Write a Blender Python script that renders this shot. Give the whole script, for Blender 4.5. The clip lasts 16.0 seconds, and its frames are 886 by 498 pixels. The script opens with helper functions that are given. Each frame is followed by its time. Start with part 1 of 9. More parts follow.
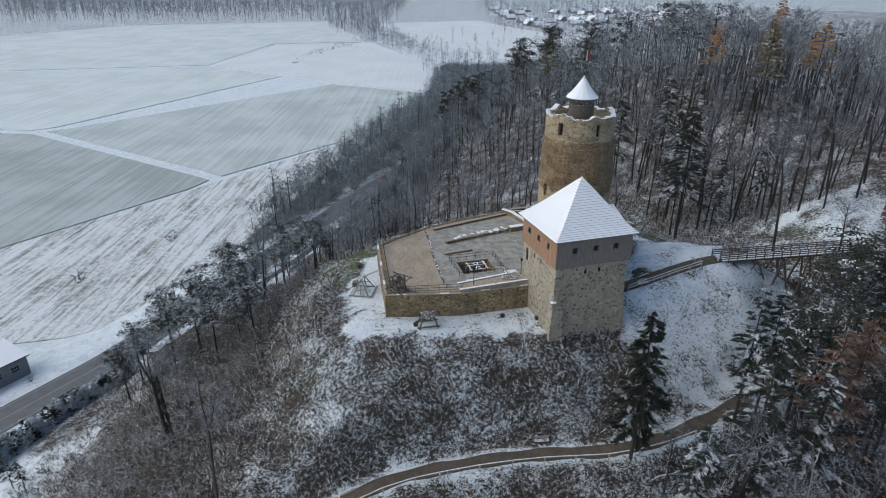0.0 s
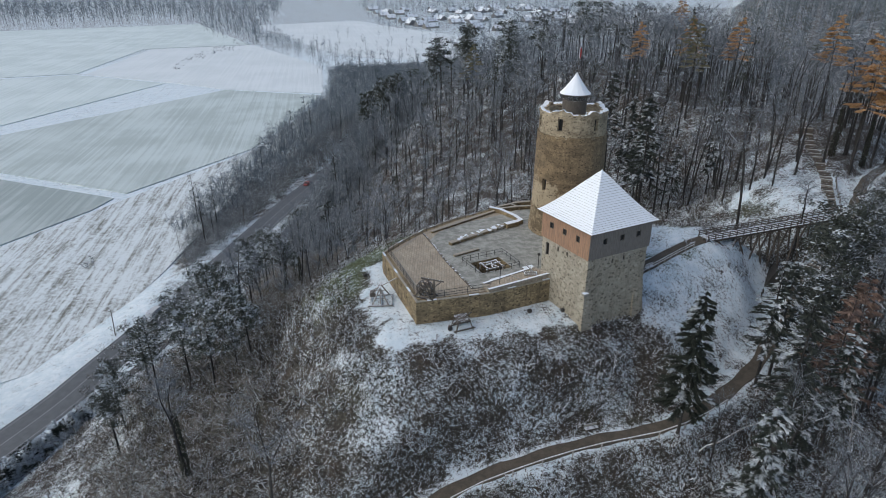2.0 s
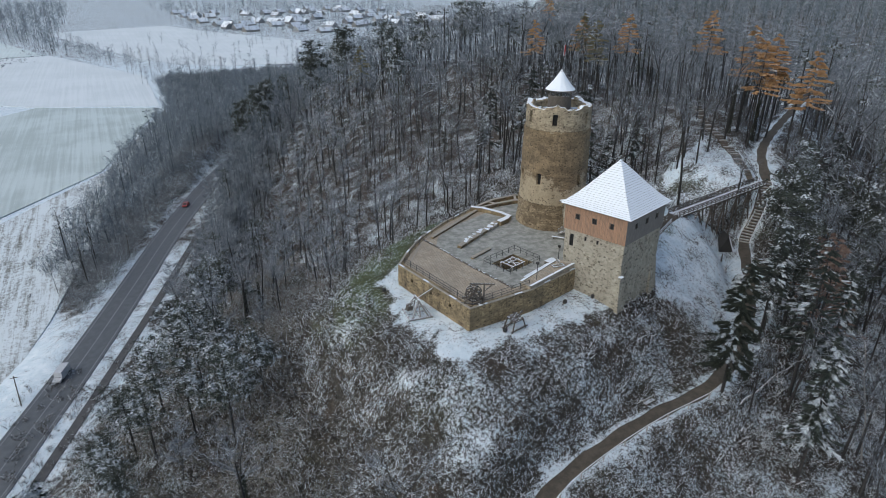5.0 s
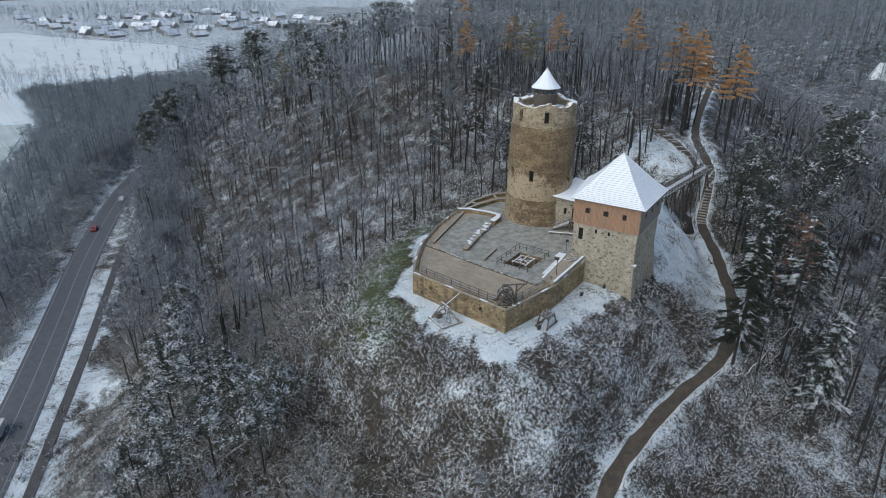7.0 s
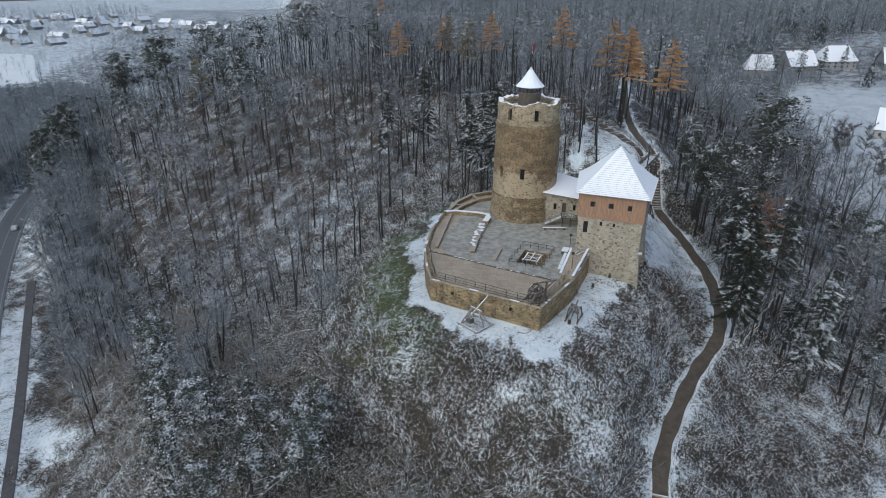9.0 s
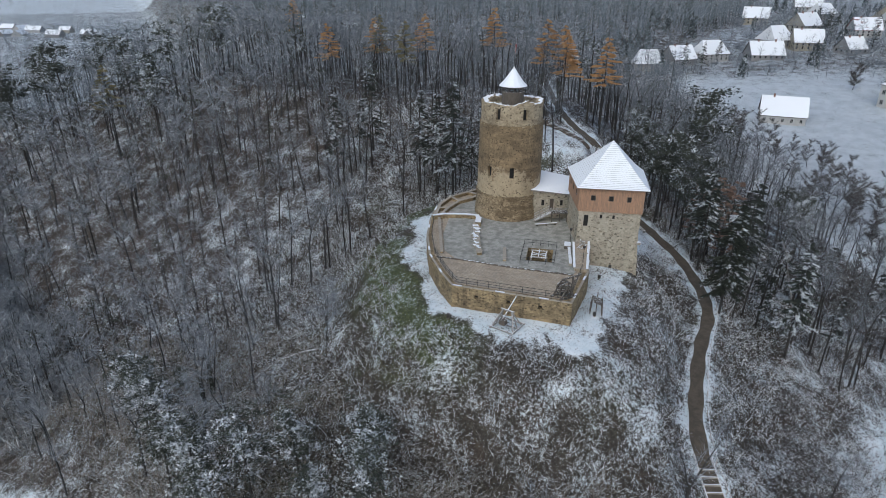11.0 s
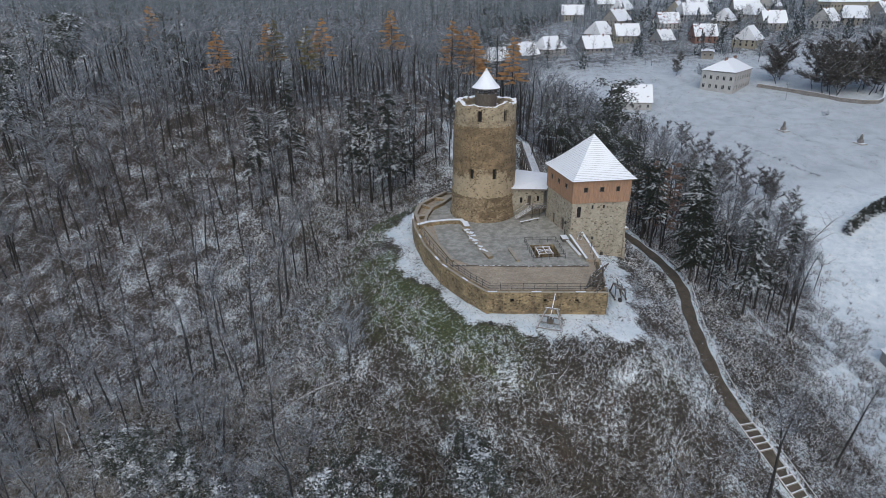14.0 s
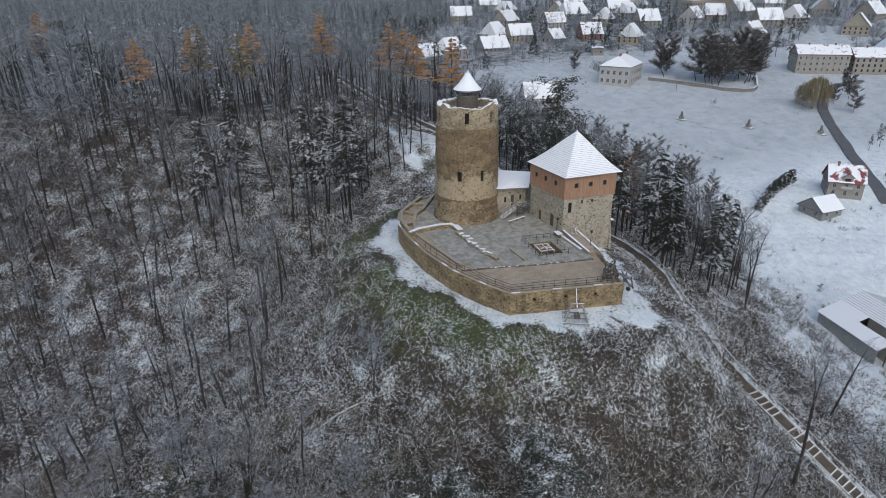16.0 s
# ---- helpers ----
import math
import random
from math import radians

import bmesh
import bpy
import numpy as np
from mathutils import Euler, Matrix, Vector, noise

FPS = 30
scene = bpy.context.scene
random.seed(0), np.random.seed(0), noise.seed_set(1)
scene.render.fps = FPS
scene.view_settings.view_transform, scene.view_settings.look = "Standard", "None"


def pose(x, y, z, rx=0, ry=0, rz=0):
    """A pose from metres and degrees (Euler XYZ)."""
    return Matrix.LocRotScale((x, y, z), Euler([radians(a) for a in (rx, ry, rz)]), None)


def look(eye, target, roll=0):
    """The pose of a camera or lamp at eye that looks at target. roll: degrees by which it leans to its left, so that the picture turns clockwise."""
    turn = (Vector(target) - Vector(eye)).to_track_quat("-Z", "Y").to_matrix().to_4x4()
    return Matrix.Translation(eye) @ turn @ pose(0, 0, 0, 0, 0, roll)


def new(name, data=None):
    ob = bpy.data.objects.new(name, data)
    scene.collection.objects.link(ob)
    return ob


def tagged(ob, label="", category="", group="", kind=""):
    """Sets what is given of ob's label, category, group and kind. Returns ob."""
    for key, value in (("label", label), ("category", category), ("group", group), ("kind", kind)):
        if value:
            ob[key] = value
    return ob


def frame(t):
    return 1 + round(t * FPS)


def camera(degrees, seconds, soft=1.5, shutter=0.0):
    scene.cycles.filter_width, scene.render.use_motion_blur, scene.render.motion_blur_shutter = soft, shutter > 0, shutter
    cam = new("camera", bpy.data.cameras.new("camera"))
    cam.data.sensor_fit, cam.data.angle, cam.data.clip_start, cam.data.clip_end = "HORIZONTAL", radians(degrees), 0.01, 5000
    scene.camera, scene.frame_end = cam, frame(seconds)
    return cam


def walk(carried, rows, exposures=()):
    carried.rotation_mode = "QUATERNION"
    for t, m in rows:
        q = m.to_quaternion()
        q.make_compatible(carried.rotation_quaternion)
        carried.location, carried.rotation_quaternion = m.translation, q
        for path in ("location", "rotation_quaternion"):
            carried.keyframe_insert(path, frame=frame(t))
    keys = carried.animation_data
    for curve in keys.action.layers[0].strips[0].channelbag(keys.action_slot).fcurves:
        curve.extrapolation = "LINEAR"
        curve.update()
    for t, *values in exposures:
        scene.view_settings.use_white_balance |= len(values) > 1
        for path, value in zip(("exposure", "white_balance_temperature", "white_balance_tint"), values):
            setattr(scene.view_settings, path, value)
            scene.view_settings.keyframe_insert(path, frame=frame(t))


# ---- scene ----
cam = camera(71.8, 16.0, soft=0.7)
METRES, EYE, TILT, LEAN, TURN = 160.0, 44.5, -24.6, 0.0, 0.0
ROWS = [
    (0.0, 0.0, 0.0, 0.0, 0.0, -0.0, 0.0),
    (0.5, -0.0313, 0.0017, 0.0009, -2.57, -0.05, 1.16),
    (1.0, -0.0624, 0.005, 0.0024, -5.16, -0.12, 2.35),
    (1.5, -0.0932, 0.0096, 0.0046, -7.74, -0.25, 3.56),
    (2.0, -0.124, 0.0157, 0.0074, -10.32, -0.43, 4.66),
    (2.5, -0.1543, 0.0232, 0.0109, -12.87, -0.66, 5.78),
    (3.0, -0.1841, 0.0323, 0.0149, -15.47, -0.94, 6.88),
    (3.5, -0.2134, 0.043, 0.0199, -18.11, -1.29, 7.99),
    (4.0, -0.2424, 0.055, 0.0252, -20.77, -1.66, 9.09),
    (6.5, -0.3729, 0.1345, 0.061, -34.28, -4.33, 14.34),
    (7.0, -0.3959, 0.1537, 0.0698, -37.05, -5.03, 15.32),
    (7.5, -0.4179, 0.1739, 0.0791, -39.83, -5.79, 16.26),
    (8.0, -0.4386, 0.1949, 0.0887, -42.64, -6.58, 17.16),
    (8.5, -0.4582, 0.2169, 0.0987, -45.46, -7.4, 18.03),
    (9.0, -0.4765, 0.2399, 0.1089, -48.34, -8.27, 18.85),
    (11.5, -0.5476, 0.3673, 0.167, -63.24, -13.45, 22.14),
    (12.0, -0.557, 0.3941, 0.1791, -66.27, -14.57, 22.69),
    (12.5, -0.5651, 0.4212, 0.1919, -69.32, -15.74, 23.2),
    (13.0, -0.5718, 0.4488, 0.2047, -72.42, -16.96, 23.64),
    (13.5, -0.577, 0.4765, 0.2178, -75.53, -18.19, 24.01),
    (14.0, -0.5803, 0.5044, 0.2306, -78.62, -19.42, 24.34),
    (14.5, -0.5823, 0.5324, 0.2436, -81.73, -20.68, 24.58),
    (15.0, -0.5826, 0.5605, 0.2564, -84.86, -21.96, 24.76),
    (15.5, -0.5814, 0.5885, 0.2691, -88.03, -23.23, 24.89),
    (16.0, -0.5786, 0.6163, 0.2818, -91.21, -24.51, 24.97),
]
walk(cam, [(t, pose(0, 0, EYE, TILT, LEAN, TURN) @ pose(METRES * x, METRES * y, METRES * z, 90 + pitch, roll, yaw)) for t, x, y, z, yaw, pitch, roll in ROWS],
     [(0.0, 0.07, 6500, 8), (3.0, 0.07, 6420, 7), (7.0, 0.09, 6270, 6), (9.2, 0.09, 6280, 7), (13.0, 0.05, 6400, 9), (16.0, 0.02, 6500, 10)])

# ---- sky and light: a bright overcast winter day --------------------------
world = bpy.data.worlds.new("world")
scene.world = world
world.use_nodes = True
wn = world.node_tree
wn.nodes.clear()
sky = wn.nodes.new("ShaderNodeTexSky")
sky.sky_type, sky.sun_disc = "NISHITA", False
sky.sun_elevation, sky.sun_rotation = radians(42), radians(250)
sky.air_density, sky.dust_density, sky.ozone_density = 1.0, 2.3, 1.35
sky_out, sky_bg = wn.nodes.new("ShaderNodeOutputWorld"), wn.nodes.new("ShaderNodeBackground")
sky_bg.inputs["Strength"].default_value = 0.135
wn.links.new(sky.outputs[0], sky_bg.inputs["Color"])
wn.links.new(sky_bg.outputs[0], sky_out.inputs["Surface"])
sun = new("sun", bpy.data.lights.new("sun", "SUN"))
sun.data.energy, sun.data.angle, sun.data.color = 1.1, radians(50), (0.975, 0.965, 0.92)
sun.matrix_world = look((-90, 33, 81), (0, 0, 0))

# ---- mesh and material tools ----------------------------------------------
class Shape:
    """A mesh in the making: vertices and faces."""

    def __init__(self):
        self.v, self.f = [], []

    def add(self, verts, faces):
        n = len(self.v)
        self.v += [tuple(p) for p in verts]
        self.f += [tuple(i + n for i in face) for face in faces]
        return self

    def box(self, x0, y0, z0, x1, y1, z1):
        return self.add([(x0, y0, z0), (x1, y0, z0), (x1, y1, z0), (x0, y1, z0), (x0, y0, z1), (x1, y0, z1), (x1, y1, z1), (x0, y1, z1)],
                        [(3, 2, 1, 0), (4, 5, 6, 7), (0, 1, 5, 4), (1, 2, 6, 5), (2, 3, 7, 6), (3, 0, 4, 7)])

    def beam(self, a, b, w, h=None, up=(0, 0, 1)):
        """A squared timber from a to b."""
        h = w if h is None else h
        a, b = Vector(a), Vector(b)
        d = (b - a).normalized()
        s = d.cross(Vector(up))
        s = Vector((1, 0, 0)) if s.length < 1e-3 else s.normalized()
        u = s.cross(d)
        p = [c + s * (i * w / 2) + u * (j * h / 2) for c in (a, b) for i, j in ((-1, -1), (1, -1), (1, 1), (-1, 1))]
        return self.add(p, [(3, 2, 1, 0), (4, 5, 6, 7), (0, 1, 5, 4), (1, 2, 6, 5), (2, 3, 7, 6), (3, 0, 4, 7)])

    def tube(self, a, b, ra, rb, n=6, caps=True):
        a, b = Vector(a), Vector(b)
        d = (b - a).normalized()
        s = d.cross(Vector((0.13, 0.31, 0.94)))
        s = Vector((1, 0, 0)) if s.length < 1e-3 else s.normalized()
        u = d.cross(s)
        k = [2 * math.pi * i / n for i in range(n)]
        p = [a + s * (ra * math.cos(t)) + u * (ra * math.sin(t)) for t in k] + [b + s * (rb * math.cos(t)) + u * (rb * math.sin(t)) for t in k]
        faces = [(i, (i + 1) % n, n + (i + 1) % n, n + i) for i in range(n)]
        if caps:
            faces += [tuple(range(n))[::-1], tuple(range(n, 2 * n))]
        return self.add(p, faces)

    def prism(self, ring, z0, z1):
        """A plan outline raised from z0 to z1; either may be a list, one height a corner."""
        n = len(ring)
        lo = z0 if isinstance(z0, (list, tuple)) else [z0] * n
        hi = z1 if isinstance(z1, (list, tuple)) else [z1] * n
        p = [(x, y, z) for (x, y), z in zip(ring, lo)] + [(x, y, z) for (x, y), z in zip(ring, hi)]
        area = sum(a[0] * b[1] - b[0] * a[1] for a, b in zip(ring, ring[1:] + ring[:1]))
        faces = [(i, (i + 1) % n, n + (i + 1) % n, n + i) for i in range(n)] + [tuple(range(n))[::-1], tuple(range(n, 2 * n))]
        return self.add(p, faces if area > 0 else [f[::-1] for f in faces])

    def lathe(self, profile, n=48, wobble=0.0, seed=1, cx=0.0, cy=0.0):
        """Rings of (radius, z) round the upright axis, closed at both ends."""
        rnd = random.Random(seed)
        p = []
        for r, z in profile:
            for i in range(n):
                t = 2 * math.pi * i / n
                q = r + (rnd.uniform(-wobble, wobble) if r > 0.05 else 0)
                p.append((cx + q * math.cos(t), cy + q * math.sin(t), z))
        m = len(profile)
        faces = [(j * n + i, j * n + (i + 1) % n, (j + 1) * n + (i + 1) % n, (j + 1) * n + i) for j in range(m - 1) for i in range(n)]
        return self.add(p, faces + [tuple(range(n))[::-1], tuple(range((m - 1) * n, m * n))])

    def mesh(self, name):
        me = bpy.data.meshes.new(name)
        me.from_pydata(self.v, [], self.f)
        me.update()
        return me


def bulk_mesh(name, verts, tris):
    """A triangle mesh straight from arrays."""
    me = bpy.data.meshes.new(name)
    me.vertices.add(len(verts))
    me.vertices.foreach_set("co", np.asarray(verts, np.float32).ravel())
    me.loops.add(len(tris) * 3)
    me.loops.foreach_set("vertex_index", np.asarray(tris, np.int32).ravel())
    me.polygons.add(len(tris))
    me.polygons.foreach_set("loop_start", np.arange(0, len(tris) * 3, 3, dtype=np.int32))
    me.update(calc_edges=True)
    return me


def part(name, shape, material, parent=None, label="", round_shade=False):
    me = shape.mesh(name) if isinstance(shape, Shape) else shape
    if not me.materials:
        me.materials.append(material)
    if round_shade:
        me.polygons.foreach_set("use_smooth", [True] * len(me.polygons))
    ob = new(name, me)
    if parent is not None:
        ob.parent = parent
    if label:
        ob["label"] = label
    return ob


def thing(name, label, category, m=None, group="", kind=""):
    ob = new(name)
    ob.empty_display_size = 0.3
    if m is not None:
        ob.matrix_world = m
    return tagged(ob, label, category, group, kind)


class Nodes:
    def __init__(self, name):
        self.mat = bpy.data.materials.new(name)
        self.mat.use_nodes = True
        self.t = self.mat.node_tree
        self.t.nodes.clear()
        self.out = self.t.nodes.new("ShaderNodeOutputMaterial")
        self.coord = self.t.nodes.new("ShaderNodeTexCoord").outputs["Object"]

    def node(self, kind, **props):
        n = self.t.nodes.new(kind)
        for k, v in props.items():
            if k in n.inputs:
                n.inputs[k].default_value = v
        return n

    def link(self, a, b):
        self.t.links.new(a, b)

    def noise(self, scale, detail=4.0, rough=0.6, at=None):
        n = self.node("ShaderNodeTexNoise", Scale=scale, Detail=detail, Roughness=rough)
        self.link(at or self.coord, n.inputs["Vector"])
        return n.outputs["Fac"]

    def ramp(self, fac, *stops):
        n = self.t.nodes.new("ShaderNodeValToRGB")
        while len(n.color_ramp.elements) < len(stops):
            n.color_ramp.elements.new(0.5)
        for e, (pos, col) in zip(n.color_ramp.elements, stops):
            e.position, e.color = pos, (*col, 1) if len(col) == 3 else col
        self.link(fac, n.inputs["Fac"])
        return n.outputs["Color"]

    def mix(self, fac, a, b, how="MIX"):
        n = self.t.nodes.new("ShaderNodeMix")
        n.data_type, n.blend_type = "RGBA", how
        for socket, value in ((n.inputs["Factor"], fac), (n.inputs["A"], a), (n.inputs["B"], b)):
            if isinstance(value, bpy.types.NodeSocket):
                self.link(value, socket)
            elif isinstance(value, (int, float)):
                socket.default_value = value
            else:
                socket.default_value = (*value, 1)
        return n.outputs["Result"]

    def math(self, op, a, b=0.5, c=0.0):
        n = self.t.nodes.new("ShaderNodeMath")
        n.operation, n.use_clamp = op, op not in ("SINE",)
        for socket, value in zip(n.inputs, (a, b, c)):
            if isinstance(value, bpy.types.NodeSocket):
                self.link(value, socket)
            else:
                socket.default_value = value
        return n.outputs[0]

    def step(self, fac, lo, hi):
        n = self.node("ShaderNodeMapRange", **{"From Min": lo, "From Max": hi})
        n.interpolation_type = "SMOOTHSTEP"
        self.link(fac, n.inputs["Value"])
        return n.outputs[0]

    def upward(self, lo, hi):
        g = self.t.nodes.new("ShaderNodeNewGeometry")
        s = self.t.nodes.new("ShaderNodeSeparateXYZ")
        self.link(g.outputs["Normal"], s.inputs[0])
        return self.step(s.outputs["Z"], lo, hi)

    def island(self):
        return self.t.nodes.new("ShaderNodeNewGeometry").outputs["Random Per Island"]

    def stretched(self, sx, sy, sz, rz=0.0):
        n = self.t.nodes.new("ShaderNodeMapping")
        n.inputs["Scale"].default_value = (sx, sy, sz)
        n.inputs["Rotation"].default_value = (0, 0, rz)
        self.link(self.coord, n.inputs["Vector"])
        return n.outputs[0]

    def done(self, color, rough=0.85, bump=None, depth=0.02, strength=0.6, metal=0.0):
        b = self.t.nodes.new("ShaderNodeBsdfPrincipled")
        for socket, value in ((b.inputs["Base Color"], color), (b.inputs["Roughness"], rough)):
            if isinstance(value, bpy.types.NodeSocket):
                self.link(value, socket)
            else:
                socket.default_value = (*value, 1) if isinstance(value, tuple) else value
        b.inputs["Metallic"].default_value = metal
        if bump is not None:
            n = self.node("ShaderNodeBump", Strength=strength, Distance=depth)
            self.link(bump, n.inputs["Height"])
            self.link(n.outputs[0], b.inputs["Normal"])
        self.link(b.outputs[0], self.out.inputs["Surface"])
        return self.mat


SNOW = (0.78, 0.82, 0.86)


def plain(name, a, b, scale=2.0, rough=0.85, depth=0.02, snow=0.0, grain=None, steep=0.45):
    """Two tones broken by coarse and fine noise, with snow lying on faces that look up."""
    n = Nodes(name)
    at = n.stretched(*grain) if grain else None
    coarse, fine = n.noise(scale, 5.0, 0.65, at), n.noise(scale * 9, 3.0, 0.6, at)
    col = n.mix(n.step(coarse, 0.35, 0.65), a, b)
    col = n.mix(n.math("MULTIPLY", n.step(fine, 0.4, 0.75), 0.45), col, tuple(c * 0.6 for c in a))
    if snow:
        cover = n.math("MULTIPLY", n.upward(steep, min(steep + 0.3, 0.8)), n.step(n.noise(scale * 1.7, 4.0), 0.62 - snow * 0.45, 0.7 - snow * 0.45))
        col = n.mix(cover, col, SNOW)
    return n.done(col, rough, fine, depth)


def masonry(name, tones, joint, size=0.35, depth=0.05, stain=(0.12, 0.10, 0.08), stain_amount=0.45, flat=1.35, snow=0.0, streaks=0.3, bands=0.0, render_below=None):
    """Rubble stonework: uneven stones with mortar joints, weather stains and patches of old render."""
    n = Nodes(name)
    at = n.stretched(1 / size, 1 / size, flat / size)
    cells = n.node("ShaderNodeTexVoronoi", Scale=1.0, Randomness=0.9)
    n.link(at, cells.inputs["Vector"])
    edge = n.node("ShaderNodeTexVoronoi", Scale=1.0, Randomness=0.9)
    edge.feature = "DISTANCE_TO_EDGE"
    n.link(at, edge.inputs["Vector"])
    sep = n.t.nodes.new("ShaderNodeSeparateColor")
    n.link(cells.outputs["Color"], sep.inputs[0])
    k = len(tones) - 1
    col = n.ramp(sep.outputs[0], *[(i / k, t) for i, t in enumerate(tones)])
    gap = n.step(edge.outputs["Distance"], 0.02, 0.13)
    col = n.mix(gap, joint, col)
    col = n.mix(n.math("MULTIPLY", n.step(n.noise(0.35, 6.0, 0.7), 0.45, 0.75), stain_amount), col, stain)
    col = n.mix(n.math("MULTIPLY", n.step(n.noise(1.6, 5.0, 0.7), 0.55, 0.75), 0.4), col, joint)
    streak = n.noise(1.0, 5, 0.7, n.stretched(1.3, 1.3, 0.10))
    col = n.mix(n.math("MULTIPLY", n.step(streak, 0.5, 0.68), streaks), col, stain)
    col = n.mix(n.math("MULTIPLY", n.step(n.noise(0.5, 5, 0.7), 0.55, 0.7), 0.45), col, tuple(min(1.0, c * 1.5) for c in joint))
    if bands:
        course = n.noise(1.0, 6, 0.75, n.stretched(0.16, 0.16, 0.55))
        col = n.mix(n.math("MULTIPLY", n.step(course, 0.46, 0.56), bands), col, stain)
        col = n.mix(n.math("MULTIPLY", n.step(n.noise(0.28, 6, 0.8), 0.54, 0.60), bands * 0.7), col, tuple(min(1.0, 1.55 * c) for c in joint))
    if render_below:
        z = n.t.nodes.new("ShaderNodeSeparateXYZ")
        n.link(n.coord, z.inputs[0])
        top, tone = render_below
        wavy = n.t.nodes.new("ShaderNodeMath")
        wavy.operation = "MULTIPLY_ADD"
        n.link(n.noise(0.22, 5, 0.7), wavy.inputs[0])
        wavy.inputs[1].default_value = 13.0
        n.link(z.outputs["Z"], wavy.inputs[2])
        worn = n.math("SUBTRACT", 1.0, n.step(wavy.outputs[0], top + 6.0, top + 7.2))
        worn = n.math("MULTIPLY", worn, n.step(n.noise(0.9, 5, 0.75), 0.36, 0.44))
        col = n.mix(n.math("MULTIPLY", worn, 0.85), col, n.mix(n.step(n.noise(1.3, 5, 0.7), 0.4, 0.65), tone, tuple(0.78 * k for k in tone)))
    dark = n.step(sep.outputs[1], 0.88, 0.91)
    col = n.mix(n.math("MULTIPLY", n.math("MULTIPLY", dark, gap), 0.7), col, tuple(0.45 * c for c in stain))
    if snow:
        col = n.mix(n.math("MULTIPLY", n.upward(0.5, 0.8), n.step(n.noise(1.5), 0.65 - snow * 0.5, 0.72 - snow * 0.5)), col, SNOW)
    high = n.math("ADD", n.math("MULTIPLY", gap, 0.6), n.math("MULTIPLY", n.noise(14.0), 0.4))
    return n.done(col, 0.92, high, depth, 0.9)


M_SNOW = plain("snow", (0.76, 0.80, 0.85), (0.84, 0.87, 0.90), 1.2, 0.75, 0.05)
M_SHINGLE = None
M_GATE = masonry("gatehouse_stone", [(0.185, 0.163, 0.123), (0.330, 0.298, 0.233), (0.402, 0.365, 0.294), (0.268, 0.242, 0.188), (0.464, 0.425, 0.347)], (0.386, 0.352, 0.283), 0.42, 0.08, (0.175, 0.150, 0.109), 0.35)
M_DRUM = masonry("tower_stone", [(0.171, 0.129, 0.079), (0.308, 0.237, 0.147), (0.407, 0.326, 0.211), (0.138, 0.104, 0.067)], (0.270, 0.210, 0.133), 0.3, 0.09, (0.116, 0.083, 0.048), 0.5, streaks=0.3, bands=0.75)
M_SHAFT = masonry("shaft_stone", [(0.165, 0.119, 0.068), (0.264, 0.191, 0.109), (0.330, 0.244, 0.142), (0.138, 0.100, 0.059)], (0.237, 0.172, 0.100), 0.27, 0.09, (0.097, 0.072, 0.044), 0.55, streaks=0.4, bands=0.5, render_below=(9.9, (0.484, 0.398, 0.271)))
M_DRUM_TOP = masonry("keep_top_stone", [(0.205, 0.161, 0.104), (0.356, 0.291, 0.195), (0.454, 0.380, 0.261), (0.259, 0.208, 0.138)], (0.389, 0.322, 0.223), 0.36, 0.09, (0.130, 0.102, 0.067), 0.5, streaks=0.3, bands=0.4)
M_TERRACE = masonry("terrace_stone", [(0.168, 0.127, 0.071), (0.314, 0.237, 0.131), (0.409, 0.317, 0.182), (0.123, 0.094, 0.056)], (0.269, 0.205, 0.118), 0.36, 0.07, (0.078, 0.059, 0.037), 0.65, streaks=0.65, bands=0.45)
M_COPING = plain("coping_stone", (0.40, 0.36, 0.30), (0.31, 0.28, 0.23), 1.5, 0.9, 0.03)
M_COPING_SNOW = plain("snowy_coping", (0.36, 0.34, 0.30), (0.26, 0.24, 0.21), 1.5, 0.9, 0.03, 0.95)
M_TIMBER_OLD = plain("weathered_timber", (0.075, 0.064, 0.053), (0.125, 0.108, 0.09), 3.0, 0.85, 0.01, 0.2, (4, 4, 0.6))
M_TIMBER_GREY = plain("grey_boards", (0.17, 0.155, 0.14), (0.235, 0.21, 0.185), 2.0, 0.85, 0.008, 0.0, (5, 5, 0.5))
M_TIMBER_NEW = plain("orange_boards", (0.265, 0.168, 0.113), (0.39, 0.228, 0.14), 1.1, 0.8, 0.008, 0.0, (5, 5, 0.5))
# near-black plates set in the openings paint the unlit inside behind them
M_DARK = plain("dark_opening", (0.012, 0.012, 0.013), (0.02, 0.02, 0.02), 2.0, 0.9, 0.0)
M_PALE_WOOD = plain("pale_bare_wood", (0.42, 0.40, 0.37), (0.33, 0.31, 0.28), 3.0, 0.85, 0.01, 0.5)
M_GREY_WOOD = plain("weathered_pale_wood", (0.27, 0.26, 0.245), (0.19, 0.18, 0.165), 3.0, 0.85, 0.01, 0.45)
M_IRON = plain("dark_iron", (0.03, 0.03, 0.03), (0.05, 0.045, 0.04), 6.0, 0.6, 0.002)

